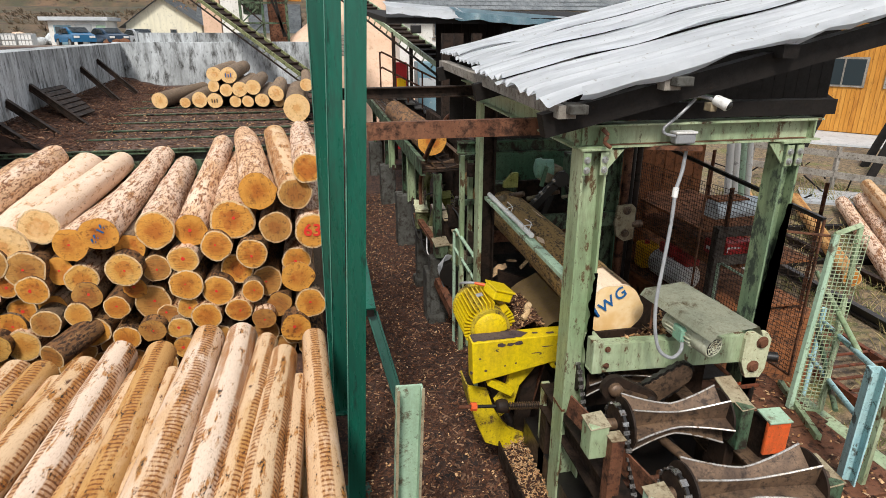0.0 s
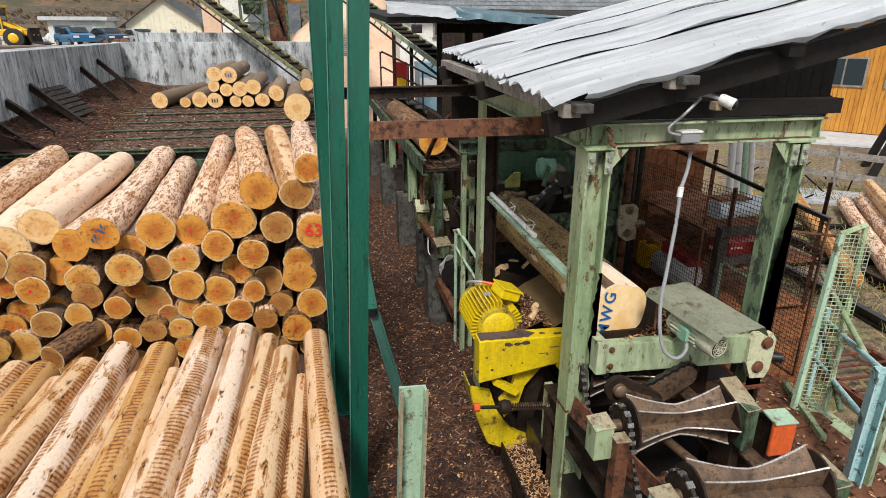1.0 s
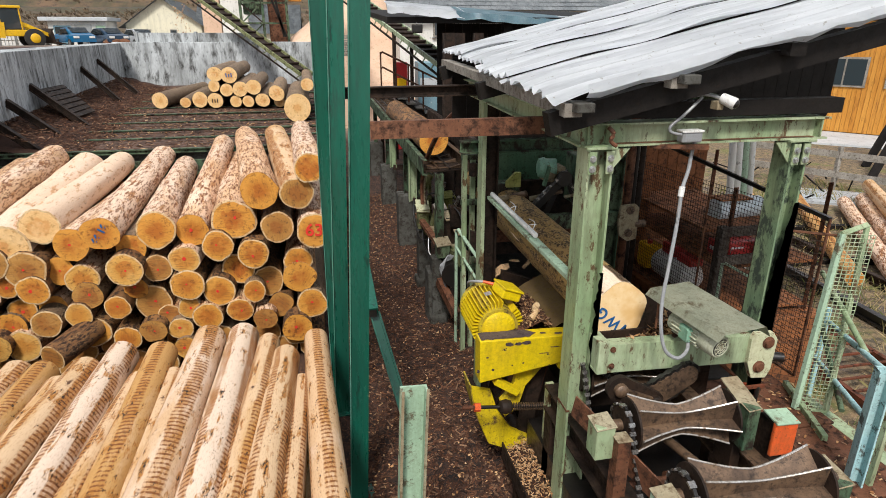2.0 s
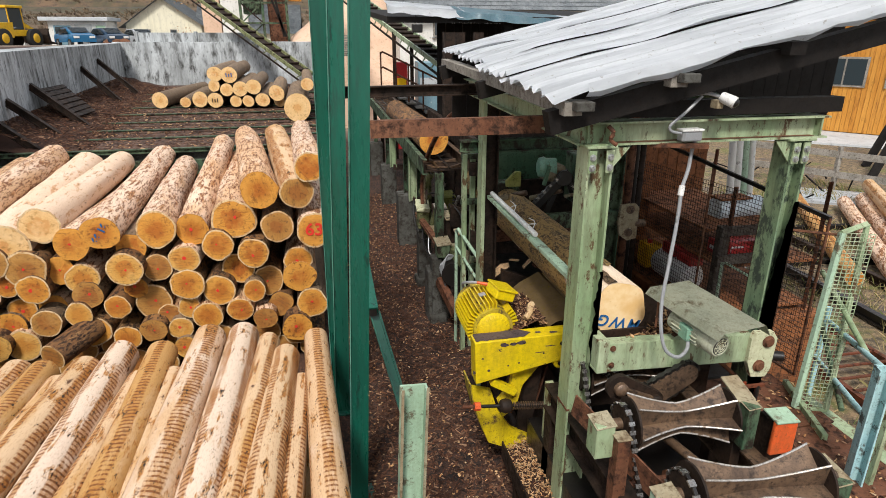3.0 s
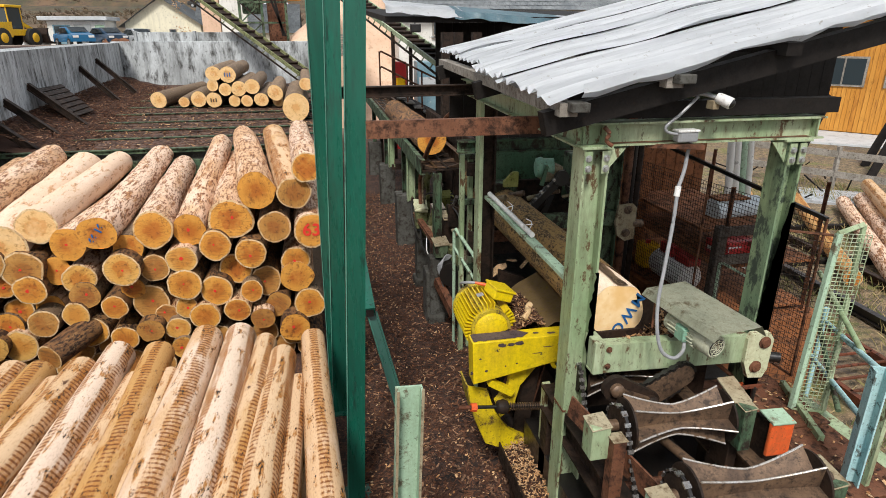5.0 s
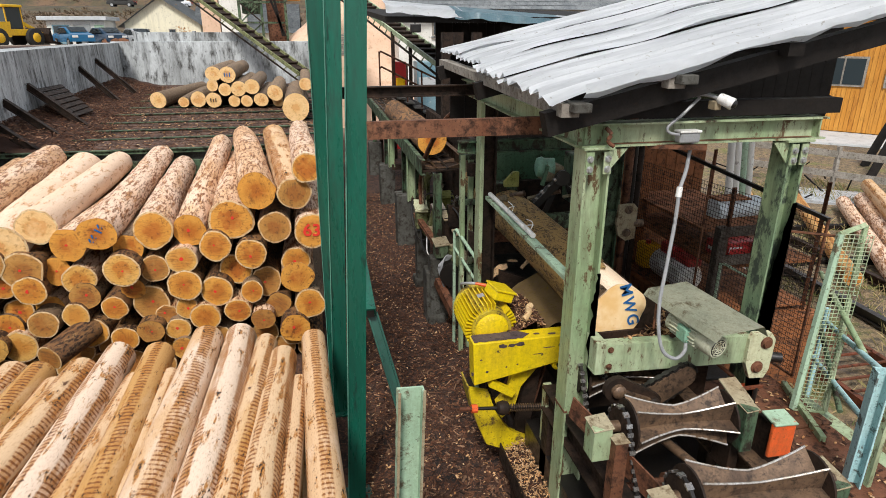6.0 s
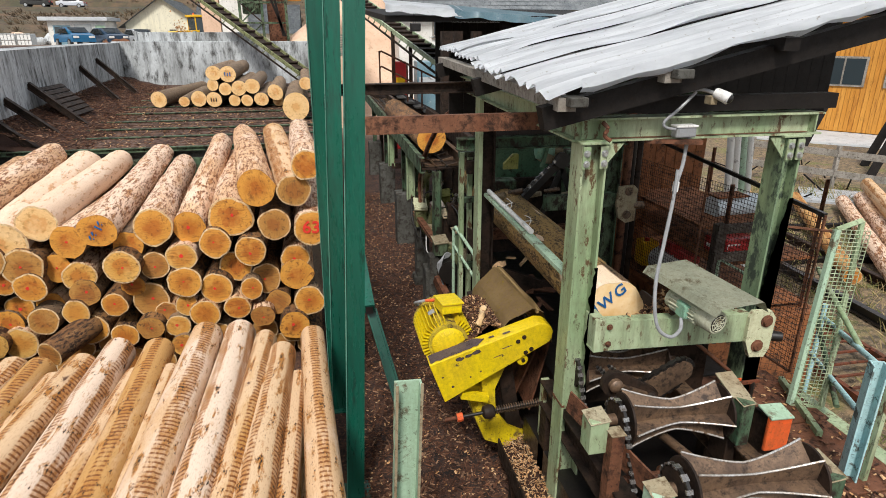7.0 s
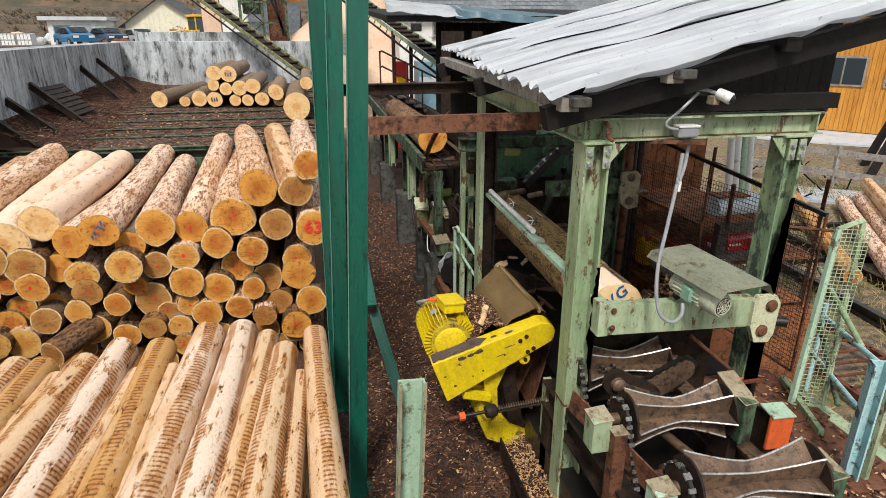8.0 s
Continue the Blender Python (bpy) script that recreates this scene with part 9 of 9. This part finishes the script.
def outbuildings():
    d = thing("dark_bay", (-9.6, 61.9, 2.63), "dark open bay of the outbuilding", "bay")
    # Flat black panel on the wall stands in for the bay's unlit inside.
    bm = B()
    box(bm, (-10.5, 61.9, 2.6), (-8.6, 61.99, 3.85))
    part("opening", bm, "black", d)
    s = thing("flat_roofed_shed", (-19.4, 57, 2.7), "white flat-roofed hut with pale doors", "hut")
    bm = B()
    box(bm, (-21.5, 57, 2.3), (-17.1, 60, 4.75), 0.02)
    part("wall", bm, "white", s)
    bm = B()
    box(bm, (-22.0, 56.6, 4.75), (-16.8, 60.3, 5.05), 0.03)
    part("roof", bm, "slab", s)
    for x0, x1, z0, z1, mat in ((-21.1, -19.8, 2.9, 4.4, "tarp"), (-19.5, -18.2, 2.8, 4.5, "galv"), (-17.9, -17.2, 3.3, 4.4, "mint")):
        bm = B()
        box(bm, (x0, 56.95, z0), (x1, 57.01, z1), 0.01)
        dr = part("door", bm, mat, s)
        bm = B()
        box(bm, (x0 + 0.1, 56.93, z0 + 0.7), (x1 - 0.1, 56.949, z1 - 0.1))
        part("pane", bm, "glass" if mat == "tarp" else mat, dr)
    # water tanks in cages and stacked goods beside the hut
    for k in range(3):
        i = thing("caged_tank", (-24.6 + 1.15 * k, 54.5, 2.75), "white plastic tank in a wire cage", "tank", "caged tanks")
        x = -25.0 + 1.15 * k
        bm = B()
        box(bm, (x, 54.0, 2.75), (x + 1.0, 55.0, 3.75), 0.06)
        part("tank", bm, "plastic_white", i)
        for q in range(5):
            bm = B()
            rod(bm, (x + 0.25 * q, 53.98, 2.75), (x + 0.25 * q, 53.98, 3.8), 0.02, seg=6)
            part("cage_bar", bm, "galv", i)
        for z in (2.9, 3.3, 3.75):
            bm = B()
            rod(bm, (x, 53.97, z), (x + 1.0, 53.97, z), 0.02, seg=6)
            part("cage_bar", bm, "galv", i)
    bm = B()
    rng = random.Random(9)
    bmesh.ops.create_icosphere(bm, subdivisions=3, radius=1, matrix=Matrix.Translation((-15.8, 54.5, 2.8)) @ Matrix.Diagonal((1.1, 1.0, 0.7, 1)))
    for v in bm.verts:
        v.co += 0.25 * noise.noise_vector(v.co * 2.5)
    solid("brush_pile", bm, "chip_bark", "reddish-brown heap of brush by the cars", "brush pile", at=(-15.8, 54.5, 2.8))
    # steel tower and panels behind the sloping conveyor
    t = thing("filter_tower", (-2.6, 31, 0), "steel dust-filter tower with braces and pale panels", "tower")
    for x in (-3.4, -2.4, -1.3):
        bm = B()
        bar(bm, (x, 31, 3), (x, 31, 9), 0.12, 0.12, (0, 1, 0))
        part("leg", bm, "green_dark", t)
    for k in range(6):
        z = 3.3 + 0.9 * k
        bm = B()
        bar(bm, (-3.4, 31, z), (-2.4, 31, z + 0.9), 0.06, 0.06)
        part("brace", bm, "green_dark", t)
        bm = B()
        bar(bm, (-2.4, 31, z), (-3.4, 31, z + 0.9), 0.06, 0.06)
        part("brace", bm, "rust_dark", t)
        bm = B()
        bar(bm, (-3.4, 30.95, z), (-1.3, 30.95, z), 0.08, 0.08)
        part("cross_bar", bm, "green_dark", t)
    for lo, hi, mat in (((-5.45, 33, 2.5), (-4.6, 33.4, 9), "sawdust"), ((-4.55, 33, 2.5), (-3.3, 33.4, 9), "white"), ((-3.3, 31.2, 4.6), (-2.5, 31.9, 5.6), "green_dark"), ((-2.2, 31.5, 3.0), (-1.3, 32.0, 9), "rust"), ((-1.2, 31.4, 5.2), (-0.6, 31.8, 9), "boards")):
        bm = B()
        box(bm, lo, hi, 0.02)
        part("panel", bm, mat, t)
    for x0, x1 in ((-2.2, -1.4), (-1.9, -1.5)):
        bm = B()
        bar(bm, (x0, 30.8, 6.0), (x1, 30.8, 3.6), 0.14, 0.1)
        part("chute", bm, "timber_dark", t)
    # bank of lumber stacks behind the stanchions
    lb = thing("lumber_stack", (0.9, 26.5, 0), "grey stickered lumber stack behind the stanchions", "lumber stack")
    for k in range(9):
        bm = B()
        box(bm, (0.6, 25.2, 2.9 + 0.09 * k), (1.7, 26.0, 2.96 + 0.09 * k), 0.006)
        part("board_layer", bm, "timber_grey", lb)
    bm = B()
    box(bm, (0.6, 25.2, 0), (1.7, 26.0, 2.88), 0.01)
    part("lower_stack", bm, "sawdust", lb)


outbuildings()


def hill_scrub():
    """Leafless scrub on the hillside."""
    rng = random.Random(77)
    verts, faces = [], []
    for _ in range(2600):
        x, y = rng.uniform(-70, 30), rng.choice((rng.uniform(67, 102), rng.uniform(117, 150)))
        z = height(x, y)
        s = rng.uniform(0.2, 0.6)
        for _ in range(16):
            d = Vector((rng.gauss(0, 0.6), rng.gauss(0, 0.4), rng.uniform(0.3, 1.2))) * s
            k = len(verts)
            w = 0.03 * s
            verts += [(x - w, y, z - 0.1), (x + w, y, z - 0.1), (x + d.x + 0.05 * s, y + d.y, z + d.z), (x + d.x - 0.05 * s, y + d.y, z + d.z * 0.8)]
            faces += [(k, k + 1, k + 2, k + 3)]
    me = bpy.data.meshes.new("scrub")
    me.from_pydata(verts, [], faces)
    me.materials.append(M["twig"])
    tagged(new("scrub", me), "leafless brown scrub on the hillside", "scrub", kind="stuff")


hill_scrub()


def slope_rocks():
    rng = random.Random(55)
    for k in range(12):
        x, y = rng.uniform(-30, -20.5), rng.uniform(61, 66)
        s = rng.uniform(0.4, 1.0)
        bm = B()
        bmesh.ops.create_icosphere(bm, subdivisions=2, radius=s, matrix=Matrix.Translation((x, y, 2.9 + 0.3 * s)) @ Matrix.Diagonal((1.2, 0.9, 0.8, 1)))
        for v in bm.verts:
            v.co += 0.3 * s * noise.noise_vector(v.co * 1.3)
        solid("boulder", bm, "sawdust" if k % 3 else "concrete", "pale boulder on the slope behind the hut", "boulder", "boulders on the slope", at=(x, y, 2.9))


slope_rocks()


def car(name, paint_, loc, rz, label, scale=1.0):
    t = thing(name, loc, label, "car")
    prof = [(-2.0, 0.35), (-1.98, 0.8), (-1.85, 0.95), (-1.35, 1.02), (-0.75, 1.42), (0.6, 1.46), (1.35, 1.05), (1.95, 0.9), (2.0, 0.4)]
    o = Vector(loc)
    bm = B()
    n = len(prof)
    secs = []
    for s, w in ((-0.82, 0.94), (-0.78, 1.0), (0.78, 1.0), (0.82, 0.94)):
        secs.append([bm.verts.new(o + Vector((x * (1 if z < 1.1 else 0.97), s * (1.0 if z < 1.0 else 0.84), 0.3 + (z - 0.3) * w))) for x, z in prof])
    for a, b in zip(secs, secs[1:]):
        for i in range(n):
            bm.faces.new((a[i], b[i], b[(i + 1) % n], a[(i + 1) % n]))
    bm.faces.new(secs[0][::-1])
    bm.faces.new(secs[-1])
    bmesh.ops.recalc_face_normals(bm, faces=bm.faces[:])
    part("body", bm, paint_, t, smooth=True)
    for s in (-1, 1):
        bm = B()
        vs = [o + Vector((x, s * yy, z)) for x, yy, z in ((-1.15, 0.79, 1.03), (1.1, 0.79, 1.03), (0.5, 0.71, 1.38), (-0.7, 0.71, 1.36))]
        f = bm.faces.new([bm.verts.new(v) for v in (vs if s < 0 else vs[::-1])])
        bmesh.ops.solidify(bm, geom=[f], thickness=-0.02)
        part("side_window", bm, "glass", t)
        for x in (-1.25, 1.25):
            bm = B()
            rod(bm, o + Vector((x, s * 0.66, 0.32)), o + Vector((x, s * 0.86, 0.32)), 0.32, seg=22)
            wl = part("wheel", bm, "tyre", t)
            bm = B()
            rod(bm, o + Vector((x, s * 0.86, 0.32)), o + Vector((x, s * 0.87, 0.32)), 0.2, seg=18)
            part("rim", bm, "galv", wl)
    for pts in (((-1.42, 1.05), (-0.78, 1.4)), ((0.66, 1.43), (1.36, 1.07))):
        (x0, z0), (x1, z1) = pts
        bm = B()
        vs = [o + Vector(v) for v in ((x0, -0.62, z0), (x0, 0.62, z0), (x1, 0.58, z1), (x1, -0.58, z1))]
        f = bm.faces.new([bm.verts.new(v + Vector((0.03 if x0 > 0 else -0.03, 0, 0.03))) for v in vs])
        bmesh.ops.solidify(bm, geom=[f], thickness=0.015)
        part("windscreen", bm, "glass", t)
    for s in (-0.55, 0.55):
        bm = B()
        box(bm, o + Vector((1.9, s - 0.2, 0.68)), o + Vector((2.01, s + 0.2, 0.84)), 0.02)
        part("headlight", bm, "plastic_white", t)
        bm = B()
        box(bm, o + Vector((-2.02, s - 0.16, 0.68)), o + Vector((-1.95, s + 0.16, 0.88)), 0.02)
        part("tail_light", bm, "red_paint", t)
    t.matrix_world = pose(*loc, 0, 0, rz)
    return t


car("parked_hatchback", "car_blue", (-18.45, 53.5, 2.76), -52, "bright blue hatchback parked before the hut")
car("parked_saloon", "car_navy", (-16.75, 55.6, 2.73), -48, "dark blue car parked before the hut")
car("parked_van", "car_silver", (-15.0, 58.0, 2.69), 125, "silver car parked beside the house")
road_car = car("passing_car", "car_silver", (-26, 110, 7.65), 180, "silver car driving on the hillside road")
road_car_dark = car("passing_car", "tyre", (-17, 108, 7.65), 180, "black car driving on the hillside road")
bm = B()
box(bm, (-140, 106, 7.2), (90, 114, 7.64))
solid("hill_road", bm, "lane", "grey asphalt road across the hillside", "road", kind="structure")

LOADER_AT = (-21.9, 51.5, 2.78)


def wheel_loader():
    t = thing("wheel_loader", LOADER_AT, "yellow wheel loader with a glazed cab", "loader")
    o = Vector(LOADER_AT)
    bm = B()
    sweep(bm, [(-2.6, 0.7), (-0.5, 0.7), (-0.4, 1.75), (-2.3, 1.65), (-2.65, 1.3)], o + Vector((0, 0.75, 0)), o + Vector((0, -0.75, 0)))
    bmesh.ops.recalc_face_normals(bm, faces=bm.faces[:])
    part("engine_cover", bm, "loader_yellow", t)
    bm = B()
    box(bm, o + Vector((-0.6, -0.7, 0.8)), o + Vector((1.9, 0.7, 1.25)), 0.05)
    part("front_frame", bm, "loader_yellow", t)
    bm = B()
    box(bm, o + Vector((-0.65, -0.7, 1.25)), o + Vector((0.65, 0.7, 2.75)), 0.08)
    cb = part("cab", bm, "glass", t)
    for x in (-0.66, 0.62):
        for y in (-0.71, 0.67):
            bm = B()
            box(bm, o + Vector((x, y, 1.25)), o + Vector((x + 0.08, y + 0.06, 2.75)), 0.01)
            part("cab_pillar", bm, "loader_yellow", cb)
    bm = B()
    box(bm, o + Vector((-0.8, -0.78, 2.72)), o + Vector((0.8, 0.78, 2.9)), 0.04)
    part("cab_roof", bm, "loader_yellow", cb)
    bm = B()
    rod(bm, o + Vector((-0.4, 0, 2.9)), o + Vector((-0.4, 0, 3.05)), 0.07)
    part("beacon", bm, "orange", cb)
    for x in (-1.6, 1.3):
        for s in (-1, 1):
            bm = B()
            lathe(bm, [(0, 0.5), (0.03, 0.66), (0.37, 0.66), (0.4, 0.5)], o + Vector((x, s * 0.6, 0.66)), (0, s, 0), 26)
            wl = part("wheel", bm, "tyre", t, smooth=True)
            bm = B()
            lathe(bm, [(0, 0.34), (0.03, 0.3), (0.05, 0.12)], o + Vector((x, s * 1.0, 0.66)), (0, s, 0), 20)
            part("rim", bm, "loader_yellow", wl, smooth=True)
    for s in (-0.5, 0.5):
        bm = B()
        bar(bm, o + Vector((0.7, s, 1.7)), o + Vector((2.5, s, 0.8)), 0.14, 0.24)
        part("lift_arm", bm, "loader_yellow", t)
    bm = B()
    sweep(bm, [(2.4, 0.3), (3.3, 0.2), (3.3, 0.26), (2.55, 0.42), (2.45, 1.2), (2.6, 1.35), (2.4, 1.35), (2.25, 0.9)], o + Vector((0, 1.15, 0)), o + Vector((0, -1.15, 0)))
    bmesh.ops.recalc_face_normals(bm, faces=bm.faces[:])
    part("bucket", bm, "rust_dark", t)
    return t


loader = wheel_loader()


# ---- motion ----
def turned(at, angle, lift=0.0):
    """A pose at a pivot: turned about y by angle, raised by lift."""
    return pose(at[0], at[1], at[2] + lift, 0, angle, 0)


def motions():
    # the log rolls in its cradle, then lifts with the arm
    rows = []
    for t, a, lift in ((0, 0, 0), (0.5, 22, 0), (1.0, 45, 0), (1.5, 85, 0), (2.2, 106, 0), (3.0, 128, 0), (3.5, 140, 0), (4.0, 160, 0), (4.5, 180, 0), (5.0, 200, 0), (5.8, 235, 0),
                       (6.0, 250, 0.0), (6.2, 295, 0.0), (6.4, 345, 0.0), (6.55, 360, 0.0), (7.0, 361, -0.01), (7.5, 361, -0.02), (8.0, 362, -0.03)):
        rows.append((t, turned(LOG_AT, -a, lift)))
    walk(the_log, rows)
    # the head rides on the log, then swings out
    walk(head, [(t, turned(HEAD_AT, -a)) for t, a in ((0, 0.3), (0.5, -0.4), (1.0, -1.4), (1.5, -2.0), (2.2, -1.0), (3.0, 0.6), (3.5, 1.2), (4.0, 0.7), (4.5, 0.3), (5.3, 0.0), (5.9, -0.5), (6.1, 2.5), (6.3, 10.0), (6.5, 16.8), (6.7, 17.5), (8.0, 17.5))])
    spring = bpy.data.objects["spring_damper"]
    walk(spring, [(t, turned((SPRING_AT[0] - 0.1 * a / 11, *SPRING_AT[1:]), -a)) for t, a in ((0, 0), (5.9, 0), (6.1, 1.5), (6.3, 6), (6.5, 10.5), (6.7, 11), (8.0, 11))])
    lift = ((0, 0), (1.5, 0), (4.5, 0), (5.9, 0), (6.2, 0.03), (6.5, 0.08), (7.0, 0.127), (7.5, 0.18), (8.0, 0.235))
    walk(arm, [(t, turned(ARM_AT, 0, z)) for t, z in lift])
    walk(rear, [(t, turned(REAR_AT, 0, z * 1.35)) for t, z in lift])
    walk(swing_hose, [(t, turned(HOSE_AT, z * 12, z * 0.9)) for t, z in lift])
    # the loader comes up beside the hut, waits, and drives off behind the wall
    walk(loader, [(0, pose(-27.0, 51.5, 2.78, 0, 0, 0)), (0.5, pose(-25.0, 51.5, 2.78, 0, 0, 0)), (1.0, pose(-22.9, 51.5, 2.78, 0, 0, 5)), (1.5, pose(-22.1, 51.5, 2.78, 0, 0, 15)), (2.2, pose(-22.0, 51.5, 2.78, 0, 0, 45)),
                  (3.0, pose(-22.0, 51.4, 2.78, 0, 0, 72)), (5.9, pose(-22.0, 51.4, 2.78, 0, 0, 72)), (6.1, pose(-20.5, 50.5, 2.78, 0, 0, 45)), (6.35, pose(-13.0, 50.0, 2.7, 0, 0, 5)), (6.6, pose(-9.6, 55.0, 2.3, 0, 0, 30)), (7.0, pose(-9.4, 55.2, 2.3, 0, 0, 35)), (8.0, pose(-9.4, 55.2, 2.3, 0, 0, 35))])
    # chips drop from the conveyor's head, clump after clump
    for i, o in enumerate(falling):
        t0 = -0.4 + 0.62 * i
        rows = [(0.0, 0.0)] if t0 > 0 else []
        for k in range(6):
            t = t0 + 0.14 * k
            if 0 <= t <= 8 and (not rows or t > rows[-1][0] + 0.02):
                rows.append((t, min(2.55, 4.9 * (0.14 * k) ** 2)))
        if rows[-1][0] < 8:
            rows.append((8.0, rows[-1][1]))
        walk(o, [(t, pose(-5.25, 26.85, 5.75 - d)) for t, d in rows])
    # cars on the hillside road
    walk(road_car, [(0, pose(50, 110, 7.65, 0, 0, 180)), (5.5, pose(-13.5, 110, 7.65, 0, 0, 180)), (6.6, pose(-31.0, 110, 7.65, 0, 0, 180)), (8.0, pose(-53.0, 110, 7.65, 0, 0, 180))])
    walk(road_car_dark, [(0, pose(36, 108, 7.65, 0, 0, 180)), (5.8, pose(-27.0, 108, 7.65, 0, 0, 180)), (8.0, pose(-54.0, 108, 7.65, 0, 0, 180))])


motions()
